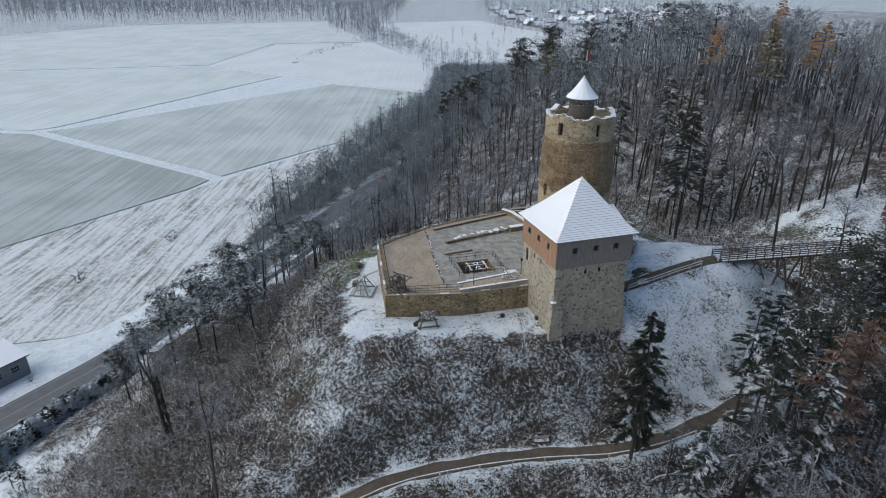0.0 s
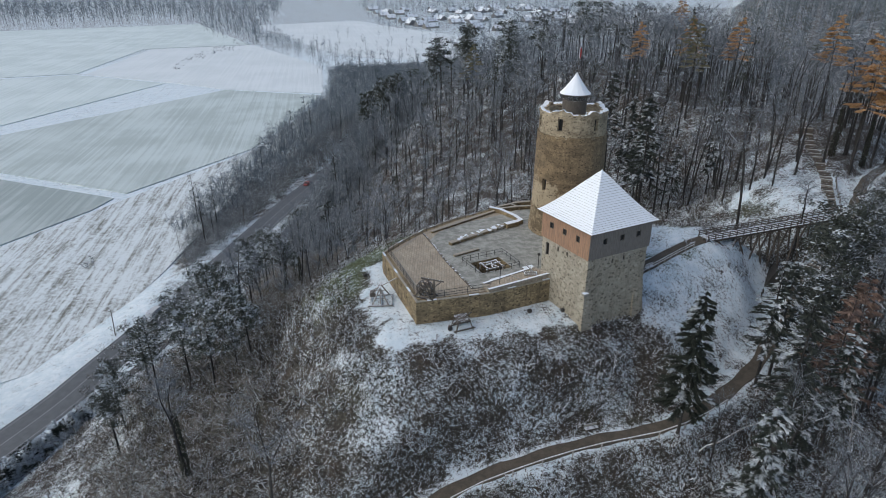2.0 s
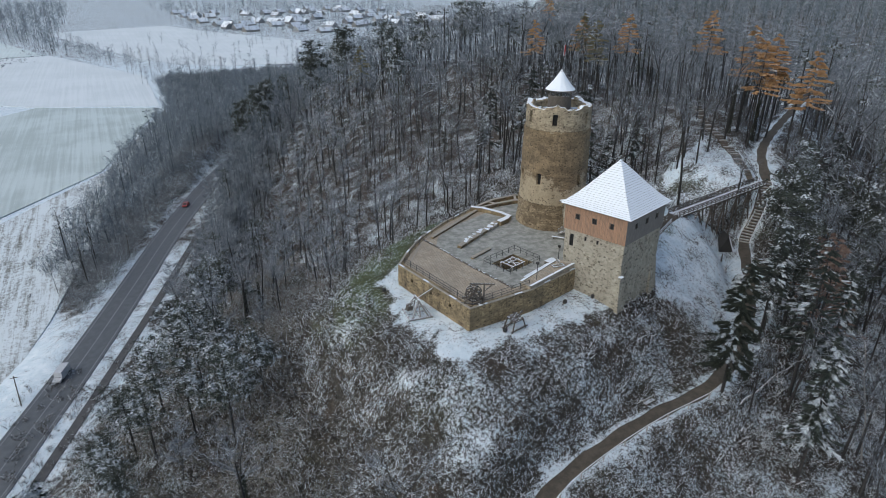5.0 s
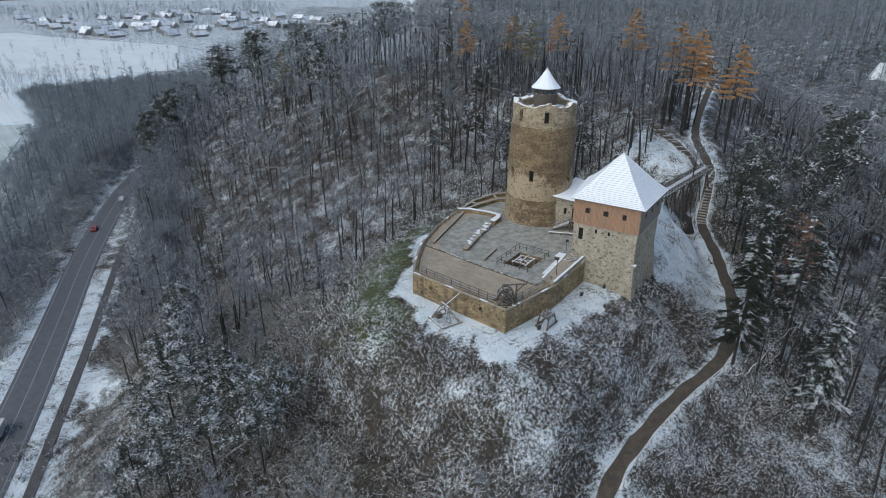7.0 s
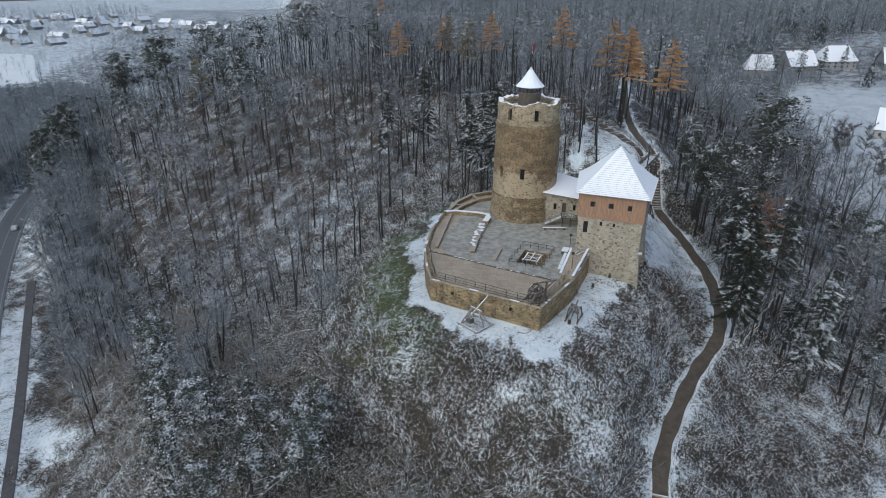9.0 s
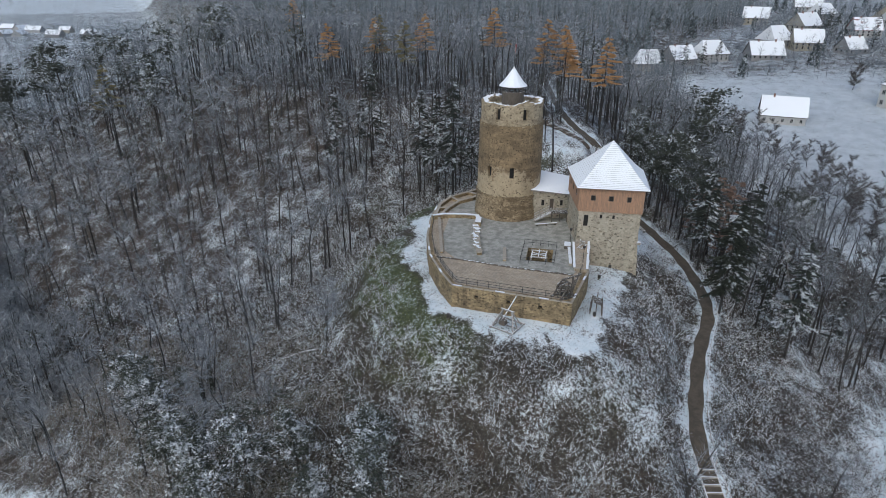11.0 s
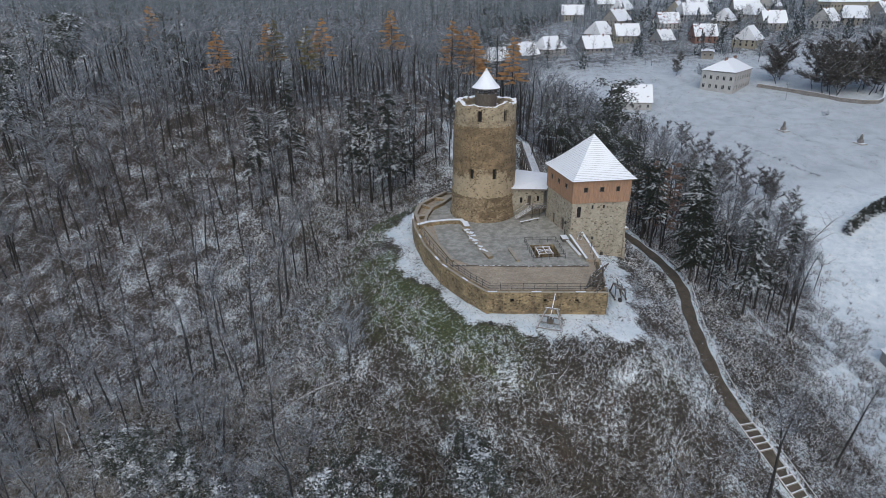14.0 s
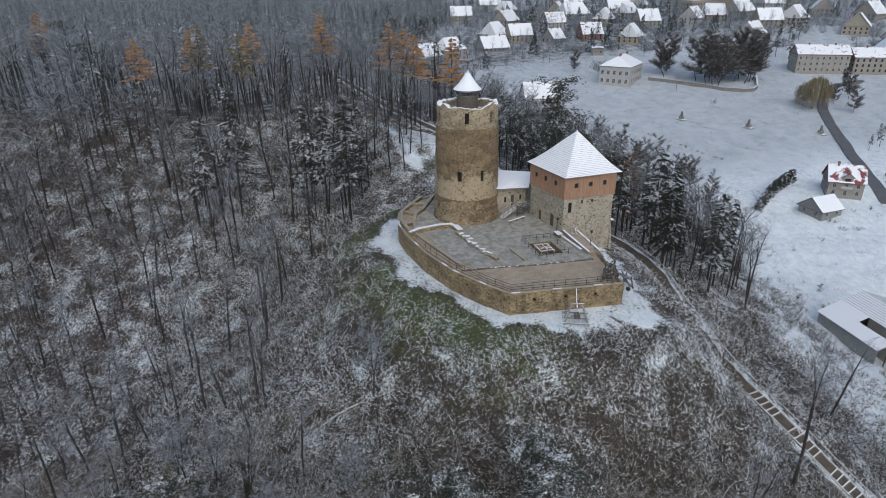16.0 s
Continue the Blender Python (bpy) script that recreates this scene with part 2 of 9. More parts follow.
# ---- terrain -------------------------------------------------------------
WALL_RING = [(-8.5, 79.0), (-11.5, 97.0), (-8.5, 100.5), (-3.2, 105.5), (4.0, 110.0), (11.6, 113.4), (17.5, 115.3),
             (23.5, 115.6), (26.5, 114.3), (32.0, 111.9), (36.0, 107.0), (34.0, 98.0), (27.0, 88.5), (13.2, 82.2), (2.6, 79.6)]
SPINES = [[(30.0, 96.0, 0.0, 6.0), (47.0, 95.5, 0.7, 3.0), (52.0, 95.5, -3.6, 1.5), (60.0, 96.5, -6.6, 1.0), (68.0, 97.6, -5.4, 1.0), (76.0, 98.8, -1.0, 2.0), (82.0, 110.0, 2.8, 7.0), (100.0, 122.0, 5.5, 8.0), (109.0, 143.0, 8.5, 11.0),
           (96.0, 168.0, 8.0, 10.0), (95.0, 200.0, 8.5, 12.0), (104.0, 240.0, 9.0, 22.0), (90.0, 285.0, 4.0, 15.0), (62.0, 318.0, -8.0, 12.0), (40.0, 352.0, -30.0, 8.0)],
          [(82.0, 110.0, 2.8, 7.0), (125.0, 126.0, 3.6, 6.0), (170.0, 148.0, -4.0, 8.0)],
          [(109.0, 143.0, 8.5, 11.0), (150.0, 175.0, -6.0, 14.0), (260.0, 230.0, -22.0, 20.0)]]
DROP_D = [0.0, 4.0, 8.0, 11.0, 15.0, 20.0, 30.0, 42.0, 65.0, 85.0, 120.0, 400.0]
DROP_Z = [-2.3, -2.5, -3.3, -5.0, -9.0, -14.3, -20.0, -25.0, -33.0, -42.0, -52.0, -90.0]


def ring_distance(px, py, ring):
    """Distance from points to a closed polygon, 0 inside."""
    best = np.full(px.shape, 1e9)
    inside = np.zeros(px.shape, bool)
    for (ax, ay), (bx, by) in zip(ring, ring[1:] + ring[:1]):
        dx, dy = bx - ax, by - ay
        s = np.clip(((px - ax) * dx + (py - ay) * dy) / (dx * dx + dy * dy), 0, 1)
        best = np.minimum(best, np.hypot(px - ax - s * dx, py - ay - s * dy))
        cross = (ay > py) != (by > py)
        inside ^= cross & (px < (bx - ax) * (py - ay) / (by - ay + 1e-12) + ax)
    return np.where(inside, 0.0, best)


def smooth(a, b, v):
    s = np.clip((v - a) / (b - a), 0, 1)
    return s * s * (3 - 2 * s)


def waves(px, py, size, seed):
    """Gentle unevenness from a few crossing waves."""
    rnd = random.Random(seed)
    total = np.zeros(np.shape(px))
    for _ in range(7):
        ang, k, ph = rnd.uniform(0, 6.28), rnd.uniform(0.6, 1.8) / size, rnd.uniform(0, 6.28)
        total = total + np.sin((px * math.cos(ang) + py * math.sin(ang)) * k * 6.28 + ph)
    return total / 7


def land(px, py):
    """Height of the natural ground without road and path cuts."""
    px, py = np.asarray(px, float), np.asarray(py, float)
    hill = np.interp(ring_distance(px, py, WALL_RING), DROP_D, DROP_Z)
    hill = hill - 8.0 * smooth(25.0, 60.0, -px) * smooth(40.0, 62.0, ring_distance(px, py, WALL_RING))
    for (ax, ay, az, ar), (bx, by, bz, br) in (pair for line in SPINES for pair in zip(line, line[1:])):
        dx, dy = bx - ax, by - ay
        s = np.clip(((px - ax) * dx + (py - ay) * dy) / (dx * dx + dy * dy), 0, 1)
        d = np.maximum(np.hypot(px - ax - s * dx, py - ay - s * dy) - (ar + s * (br - ar)), 0)
        ridge = az + s * (bz - az) + np.interp(d, [0, 3, 12, 25, 45, 80, 110, 150, 400], [0, -0.8, -6.5, -13.5, -21, -36, -52, -80, -200])
        hill = np.maximum(hill, ridge)
    east = np.clip(-33.0 + 0.112 * (px - 55.0), -36.0, 8.0) + 0.01 * np.clip(px - 420, 0, 3000) + 0.02 * np.clip(-py - 60, -200, 400)
    east = np.minimum(east, 14)
    side = smooth(-20.0, 60.0, px * 0.8 - py * 0.6 + 60.0)
    base = -47.0 * (1 - side) + east * side
    k = 3.0
    big = np.maximum(hill, base) + k * np.log1p(np.exp(-np.abs(hill - base) / k)) - 0.6
    rough = smooth(6.0, 20.0, ring_distance(px, py, WALL_RING)) * smooth(-46.5, -40.0, big)
    return big + rough * (0.9 * waves(px, py, 30.0, 3) + 0.35 * waves(px, py, 7.0, 5)) + 0.12 * waves(px, py, 11.0, 9)
# ---- road, path and ground sheet ------------------------------------------
ROAD = [(-140.0, 20.0), (-118.0, 68.0), (-97.0, 105.0), (-84.5, 127.0), (-79.0, 140.0), (-65.5, 173.0), (-52.0, 209.0), (-34.5, 256.0), (-9.5, 312.0), (14.5, 352.0), (62.0, 420.0), (132.0, 500.0)]
ROAD_Z = -45.0
TRACK = [(-74.0, 129.0), (-66.7, 146.0), (-59.0, 164.5), (-53.0, 179.0), (-47.0, 193.8), (-30.5, 236.0), (-24.0, 252.0)]
PATH = [(-34.0, 45.0, -26.5), (-26.8, 49.4, -23.0), (-19.5, 54.1, -19.2), (-8.0, 59.2, -16.0), (3.4, 61.0, -14.2), (13.0, 61.6, -13.2), (22.0, 61.6, -12.5), (31.0, 64.0, -11.9), (42.0, 69.6, -11.0),
        (49.5, 75.5, -10.2), (56.0, 80.4, -9.9), (62.0, 86.0, -9.3), (67.0, 90.2, -8.4), (71.5, 92.4, -6.8), (76.0, 94.5, -4.8), (79.5, 96.2, -2.6), (82.5, 98.0, -0.6), (86.5, 102.0, 1.0), (99.0, 112.0, 2.6), (125.0, 125.5, 3.6), (170.0, 146.0, 6.0)]


def glide(points, step=1.0):
    """A smooth line through the points, sampled about every step metres."""
    pts = [np.array(p, float) for p in points]
    pts = [2 * pts[0] - pts[1]] + pts + [2 * pts[-1] - pts[-2]]
    line = []
    for a, b, c, d in zip(pts, pts[1:], pts[2:], pts[3:]):
        k = max(2, int(np.linalg.norm(c - b) / step))
        for i in range(k):
            t = i / k
            line.append(0.5 * (2 * b + (c - a) * t + (2 * a - 5 * b + 4 * c - d) * t * t + (3 * b - a - 3 * c + d) * t ** 3))
    return np.array(line + [pts[-2]])


ROAD_LINE, TRACK_LINE, PATH_LINE = glide(ROAD, 4.0), glide(TRACK, 4.0), glide(PATH, 1.0)
RAMP = glide([(26.5, 83.4, 0.0), (31.0, 85.4, 0.0), (37.5, 88.6, 0.0), (42.0, 90.6, 0.0), (45.6, 91.7, 0.0)], 0.8)
RAMP[:, 2] = np.interp(np.linspace(0, 1, len(RAMP)), [0, 0.5, 1], [-0.6, 0.2, 0.86])


def nearest(px, py, line):
    """Distance from points to a line, and the index of its nearest vertex."""
    px, py = np.atleast_1d(px).astype(float), np.atleast_1d(py).astype(float)
    best, which = np.full(px.shape, 1e9), np.zeros(px.shape, int)
    for i, p in enumerate(line):
        d = np.hypot(px - p[0], py - p[1])
        hit = d < best
        best, which = np.where(hit, d, best), np.where(hit, i, which)
    return best, which


def ground_height(px, py):
    """The finished ground: land with the road bed, the path bed and the bridge's end cut in."""
    px, py = np.atleast_1d(px).astype(float), np.atleast_1d(py).astype(float)
    z = land(px, py)
    d, _ = nearest(px, py, ROAD_LINE)
    w = 1 - smooth(7.0, 20.0, d)
    z = z * (1 - w) + (ROAD_Z - 0.14) * w
    d, _ = nearest(px, py, TRACK_LINE)
    w = 1 - smooth(3.0, 8.0, d)
    z = z * (1 - w) + (ROAD_Z - 0.14) * w
    d, i = nearest(px, py, RAMP)
    bank = RAMP[i, 2] - 0.15 - (0.72 + 0.4 * smooth(46.0, 55.0, px)) * np.maximum(d - 1.6, 0)
    south = (px - 45.2) * 0.152 - (py - 91.6) * 0.988
    w = smooth(0.0, 5.0, south) * smooth(36.0, 42.0, px) * (1 - smooth(66.0, 70.0, px)) * smooth(72.0, 76.0, py)
    z = z * (1 - w) + np.clip(bank, -9.7, 1.0) * w
    z = np.maximum(z, bank)
    d, i = nearest(px, py, PATH_LINE)
    w = 1 - smooth(2.2, 6.2, d)
    return z * (1 - w) + (PATH_LINE[i, 2] - 0.12) * w


FOREST = [(-62.0, 140.0), (-72.0, 246.0), (-48.0, 355.0), (-6.0, 509.0), (0.0, 655.0), (130.0, 690.0), (300.0, 920.0), (430.0, 1140.0), (800.0, 1700.0), (1300.0, 1300.0), (1500.0, 500.0), (1200.0, 92.0), (560.0, 88.0), (405.0, 112.0), (340.0, 140.0), (300.0, 118.0),
          (220.0, 92.0), (150.0, 70.0), (110.0, 40.0), (84.0, 22.0), (58.0, 26.0), (34.0, 33.0), (12.0, 42.0), (-8.0, 40.0), (-40.0, 48.0), (-66.0, 78.0), (-80.0, 100.0)]


def make_ground():
    n, a, b = 390, 31.0, 5.1
    u = np.linspace(-1, 1, n)
    gx, gy = 8.0 + a * np.sinh(b * u), 90.0 + a * np.sinh(b * u)
    px, py = [m.ravel() for m in np.meshgrid(gx, gy)]
    pz = ground_height(px, py)
    fd = ring_distance(px, py, FOREST)
    rd = ring_distance(px, py, WALL_RING)
    inside_castle = rd < 0.01
    pz = np.where(inside_castle, np.minimum(pz, -3.0), pz)
    i, j = [m.ravel() for m in np.meshgrid(np.arange(n - 1), np.arange(n - 1))]
    q = j * n + i
    tris = np.concatenate([np.stack([q, q + 1, q + n + 1], 1), np.stack([q, q + n + 1, q + n], 1)])
    me = bulk_mesh("ground", np.stack([px, py, pz], 1), tris)
    # how much snow and how much grass lies where
    wood = 1 - smooth(0.0, 10.0, fd)
    hill = 1 - smooth(34.0, 50.0, rd)
    north = smooth(92.0, 108.0, py + 0.5 * px)
    far = smooth(640.0, 900.0, py)
    town = smooth(300.0, 350.0, px + 0.35 * py) * (1 - smooth(200, 260, py))
    snow = (0.66 - 0.12 * far - 0.15 * town) * (1 - wood) + (0.448 - 0.05 * smooth(40, 90, rd) + 0.02 * smooth(110, 150, rd)) * wood
    snow = snow * (1 - hill) + (0.352 + 0.085 * smooth(100.0, 120.0, py + 0.3 * px) * smooth(10.0, 18.0, rd) + 0.03 * (1 - smooth(-25, -5, px)) + 0.07 * (1 - smooth(70, 88, py)) * smooth(-34, -14, px)) * hill + 0.03 * waves(px, py, 18.0, 41) * np.maximum(wood, hill) + 0.04 * waves(px, py, 6.0, 48) * np.maximum(wood, hill)
    rag = 3.0 * waves(px, py, 13.0, 44) + 2.2 * waves(px, py, 5.0, 45) + 1.6 * waves(px, py, 2.2, 46)
    west = smooth(86.0, 95.0, py) * (1 - smooth(-6.0, -1.0, px))
    shelf = 1 - smooth(4.8, 7.8, rd + 0.8 * rag + 1.7 * north + 2.8 * west)
    shelf = np.maximum(shelf, 1 - smooth(2.0, 3.4, rd + 0.4 * rag))
    clumps = np.exp(-(((px + 15) / 6) ** 2 + ((py - 106) / 9) ** 2)) * smooth(-0.1, 0.4, waves(px, py, 5.0, 81))
    clumps = np.maximum(clumps, np.exp(-(((px - 12) / 10) ** 2 + ((py - 156) / 7) ** 2)) * smooth(-0.3, 0.3, waves(px, py, 7.0, 82)))
    slope_side = 1 - smooth(0.75, 1.15, np.hypot((px - 41) / 17.0, (py - 80) / 13.0) + 0.09 * rag)
    slope_side = np.maximum(slope_side, 1 - smooth(0.75, 1.15, np.hypot((px - 40) / 13.0, (py - 95) / 8.0) + 0.09 * rag))
    slope_side = np.maximum(slope_side, 1 - smooth(0.75, 1.15, np.hypot((px - 55) / 10.0, (py - 89) / 7.5) + 0.09 * rag))
    bank = np.exp(-(((px - 82) / 15) ** 2 + ((py - 107) / 10) ** 2))
    bank = np.maximum(bank, 0.8 * np.exp(-(((px - 77) / 18) ** 2 + ((py - 117.0 - 0.38 * (px - 77)) / 3.8) ** 2)))
    yard = np.exp(-(((px + 72) / 13) ** 2 + ((py - 90) / 12) ** 2)) + np.exp(-(((px + 50) / 8) ** 2 + ((py - 168) / 22) ** 2))
    verge = 0.95 * (1 - smooth(1.0, 4.5, nearest(px, py, PATH_LINE)[0] + 0.3 * rag))
    snow = np.maximum(snow, np.maximum(0.60 * shelf, np.maximum(np.maximum(0.57 * slope_side, 0.58 * clumps), np.maximum(0.57 * smooth(0.25, 0.6, bank + 0.06 * rag), yard * 0.62))))
    rdist = nearest(px, py, ROAD_LINE)[0]
    verge = np.maximum(verge, 0.9 * (1 - smooth(11.0, 18.0, rdist + 1.5 * rag)) * (1 - smooth(228, 258, py)))
    snow = np.maximum(snow, 0.62 * verge)
    park = smooth(110.0, 150.0, px + 0.35 * py) * (1 - wood) * (1 - smooth(200, 320, py))
    south = smooth(-10, 30, px) * (1 - smooth(48, 66, py)) * wood
    snow = snow + 0.07 * wood * smooth(230, 270, py) * (1 - smooth(-40, -34, pz))
    snow = np.clip(snow + 0.01 * south, 0, 1)
    grass = np.clip(0.95 * np.maximum(north, west) * hill * (1 - shelf) * (1 - smooth(9, 16, rd)) + 0.06 * hill + (0.12 + 0.2 * smooth(80, 100, py)) * hill * smooth(0.1, 0.6, waves(px, py, 13.0, 42) + 0.25 * waves(px, py, 4.0, 47)), 0, 1)
    snow = snow + 0.03 * grass * (1 - shelf)
    col = me.attributes.new("cover", "FLOAT_COLOR", "POINT")
    col.data.foreach_set("color", np.stack([snow, grass, park, np.ones_like(snow)], 1).astype(np.float32).ravel())
    me.polygons.foreach_set("use_smooth", [True] * len(me.polygons))
    return me


def ground_material():
    n = Nodes("winter_ground")
    cover = n.t.nodes.new("ShaderNodeAttribute")
    cover.attribute_name = "cover"
    sep = n.t.nodes.new("ShaderNodeSeparateColor")
    n.link(cover.outputs["Color"], sep.inputs[0])
    snow, grass = sep.outputs[0], sep.outputs[1]
    big, mid, fine = n.noise(0.12, 5, 0.65), n.noise(2.2, 6, 0.75), n.noise(6.5, 5, 0.8)
    litter = n.mix(n.step(mid, 0.4, 0.6), (0.040, 0.033, 0.027), (0.085, 0.072, 0.060))
    litter = n.mix(n.math("MULTIPLY", n.step(n.noise(0.3, 4), 0.5, 0.65), 0.6), litter, (0.075, 0.05, 0.036))
    green = n.mix(n.step(mid, 0.4, 0.6), (0.05, 0.068, 0.022), (0.12, 0.14, 0.05))
    earth = n.mix(n.math("MULTIPLY", grass, n.step(big, 0.3, 0.55)), litter, green)
    # fine near-black specks paint the shade of small hollows into the earth
    earth = n.mix(n.math("MULTIPLY", n.step(fine, 0.46, 0.58), 0.8), earth, (0.012, 0.012, 0.010))
    mixed = n.math("ADD", n.math("ADD", n.math("MULTIPLY", mid, 0.36), n.math("MULTIPLY", fine, 0.44)), n.math("MULTIPLY", n.noise(0.22, 3), 0.2))
    level = n.math("SUBTRACT", 0.72, n.math("MULTIPLY", snow, 0.44))
    low, high = n.math("SUBTRACT", level, 0.014), n.math("ADD", level, 0.014)
    r = n.t.nodes.new("ShaderNodeMapRange")
    n.link(mixed, r.inputs["Value"]), n.link(low, r.inputs["From Min"]), n.link(high, r.inputs["From Max"])
    white = n.mix(n.step(n.noise(0.5), 0.3, 0.7), (0.61, 0.705, 0.75), (0.78, 0.84, 0.87))
    # park snow toned down in its colour, standing in for haze
    thin = n.mix(n.step(n.noise(0.16, 5, 0.7), 0.35, 0.65), (0.41, 0.46, 0.495), (0.50, 0.55, 0.585))
    white = n.mix(sep.outputs[2], white, thin)
    return n.done(n.mix(r.outputs[0], earth, white), 0.88, mixed, 0.3, 0.9)


def strip(line, width, lift=0.0, thick=0.3, heights=None, side=0.0):
    """A ribbon of ground along a line, with thickness."""
    s = Shape()
    t = np.gradient(line[:, :2], axis=0)
    t /= np.linalg.norm(t, axis=1)[:, None]
    nrm = np.stack([-t[:, 1], t[:, 0]], 1)
    pts = []
    for i, p in enumerate(line):
        z = (p[2] if line.shape[1] > 2 else ROAD_Z) + lift
        w = width[i] if isinstance(width, (list, np.ndarray)) else width
        for o, dz in ((side - w / 2, 0), (side + w / 2, 0), (side + w / 2, -thick), (side - w / 2, -thick)):
            pts.append((p[0] + nrm[i, 0] * o, p[1] + nrm[i, 1] * o, z + dz))
    faces = []
    for i in range(len(line) - 1):
        for k in range(4):
            faces.append((i * 4 + k, i * 4 + (k + 1) % 4, i * 4 + 4 + (k + 1) % 4, i * 4 + 4 + k)[::-1])
    faces += [(0, 1, 2, 3)[::-1], tuple(len(pts) - 4 + k for k in (0, 1, 2, 3))]
    return s.add(pts, faces)


M_GROUND = ground_material()
M_ASPHALT = plain("damp_asphalt", (0.10, 0.105, 0.11), (0.13, 0.135, 0.14), 0.6, 0.6, 0.01)
M_PAINT = plain("worn_road_paint", (0.34, 0.35, 0.36), (0.24, 0.25, 0.26), 2.0, 0.8, 0.0)
M_PATH = plain("trodden_earth", (0.070, 0.059, 0.045), (0.108, 0.090, 0.068), 0.8, 0.9, 0.03)
M_TRACK = plain("wet_track", (0.07, 0.07, 0.07), (0.105, 0.10, 0.098), 0.8, 0.8, 0.03)

ground = tagged(part("ground", make_ground(), M_GROUND), "snow-dusted hill, woods floor and wide valley ground", "ground", kind="structure")
tagged(part("road", strip(ROAD_LINE, 9.2), M_ASPHALT), "damp grey asphalt road along the valley foot", "road", kind="structure")
tagged(part("road_edge_line", strip(ROAD_LINE, 0.16, 0.012, 0.02, side=3.8), M_PAINT), "worn white edge line on the asphalt road", "road line", kind="structure")
tagged(part("road_edge_line", strip(ROAD_LINE, 0.16, 0.012, 0.02, side=-3.8), M_PAINT), "worn white edge line on the asphalt road", "road line", kind="structure")
tagged(part("road_centre_line", strip(ROAD_LINE, 0.18, 0.012, 0.02), M_PAINT), "worn white centre line on the asphalt road", "road line", kind="structure")
tagged(part("track", strip(TRACK_LINE, 2.1), M_TRACK), "wet dark field track beside the road", "track", kind="structure")
tagged(part("footpath", strip(PATH_LINE, np.array([2.1 + 0.25 * math.sin(i * 0.9) for i in range(len(PATH_LINE))]), 0.02, 0.4), M_PATH), "brown trodden earth footpath winding round the snowy castle hill", "footpath", kind="structure")


# ---- winter fields in the valley ------------------------------------------
def field_material(name, a, b, turn, rows, snow):
    n = Nodes(name)
    at = n.stretched(1, 1, 1, turn)
    sep = n.t.nodes.new("ShaderNodeSeparateXYZ")
    n.link(at, sep.inputs[0])
    across = n.math("ADD", n.math("FRACT", n.math("MULTIPLY", sep.outputs["X"], 1.0 / rows)), 0.0)
    for node in n.t.nodes:
        if node.type == "MATH":
            node.use_clamp = False
    row = n.math("ABSOLUTE", n.math("SUBTRACT", across, 0.5))
    blot, fine = n.noise(0.025, 5, 0.6), n.noise(0.7, 5, 0.7)
    streak = n.noise(1.0, 4, 0.6, n.stretched(0.5, 0.008, 1, turn))
    col = n.mix(n.step(n.math("ADD", n.math("MULTIPLY", blot, 0.5), n.math("MULTIPLY", streak, 0.5)), 0.40, 0.60), a, b)
    col = n.mix(n.math("MULTIPLY", n.step(row, 0.44, 0.5), 0.06), col, tuple(0.62 * c for c in a))
    col = n.mix(n.math("MULTIPLY", n.step(fine, 0.62 - snow, 0.72 - snow), 0.55), col, (0.72, 0.75, 0.78))
    return n.done(col, 0.9, fine, 0.08)


AXIS = math.atan2(160.0, 108.0)
FIELD_KINDS = {
    "grey": field_material("stubble_field", (0.43, 0.49, 0.475), (0.57, 0.635, 0.625), AXIS - 1.5708, 9.0, 0.02),
    "pale": field_material("snowy_field", (0.54, 0.62, 0.605), (0.67, 0.745, 0.735), AXIS - 1.5708, 14.0, 0.12),
    "white": field_material("white_meadow", (0.61, 0.67, 0.67), (0.72, 0.77, 0.775), AXIS - 1.5708, 22.0, 0.2),
    "dark": field_material("ploughed_field", (0.33, 0.38, 0.37), (0.47, 0.525, 0.515), AXIS - 1.5708, 7.0, -0.05),
}
def rough_grass():
    """Rough mown grass under broken snow, combed in wavering lines."""
    n = Nodes("rough_snowy_grass")
    comb = n.noise(1.0, 6, 0.75, n.stretched(0.55, 0.03, 1, AXIS - 1.5708))
    tuft, fine = n.noise(0.9, 6, 0.8), n.noise(0.06, 4, 0.6)
    high = n.math("ADD", n.math("ADD", n.math("MULTIPLY", comb, 0.45), n.math("MULTIPLY", tuft, 0.4)), n.math("MULTIPLY", fine, 0.15))
    col = n.mix(n.step(high, 0.40, 0.54), (0.17, 0.165, 0.14), (0.70, 0.75, 0.76))
    return n.done(col, 0.9, high, 0.25, 0.8)


FIELD_KINDS["rough"] = rough_grass()
FIELD_Z = -47.15


def field(kind, ring, label):
    tagged(part("field", Shape().prism(ring, FIELD_Z - 0.8, FIELD_Z), FIELD_KINDS[kind]), label, "field", "valley fields", "structure")


field("dark", [(-290.0, 372.0), (-251.0, 369.0), (-112.0, 280.0), (-117.0, 266.0), (-161.0, 200.0), (-330.0, 60.0), (-470.0, 180.0)], "ploughed dark field streaked with thin snow")
field("grey", [(-246.0, 376.0), (-235.0, 384.0), (-96.0, 546.0), (-17.0, 506.0), (-58.0, 353.5), (-108.0, 286.0)], "grey stubble field with thin snow rows")
field("pale", [(-258.0, 378.0), (-247.0, 386.0), (-152.0, 590.0), (-245.0, 655.0), (-440.0, 612.0), (-480.0, 540.0), (-300.0, 384.0)], "frosted green field under thin snow")
field("white", [(-146.0, 592.0), (-100.0, 552.0), (-16.0, 514.0), (-14.0, 668.0), (-98.0, 880.0), (-220.0, 860.0), (-236.0, 656.0)], "white snow-covered meadow below the woods")
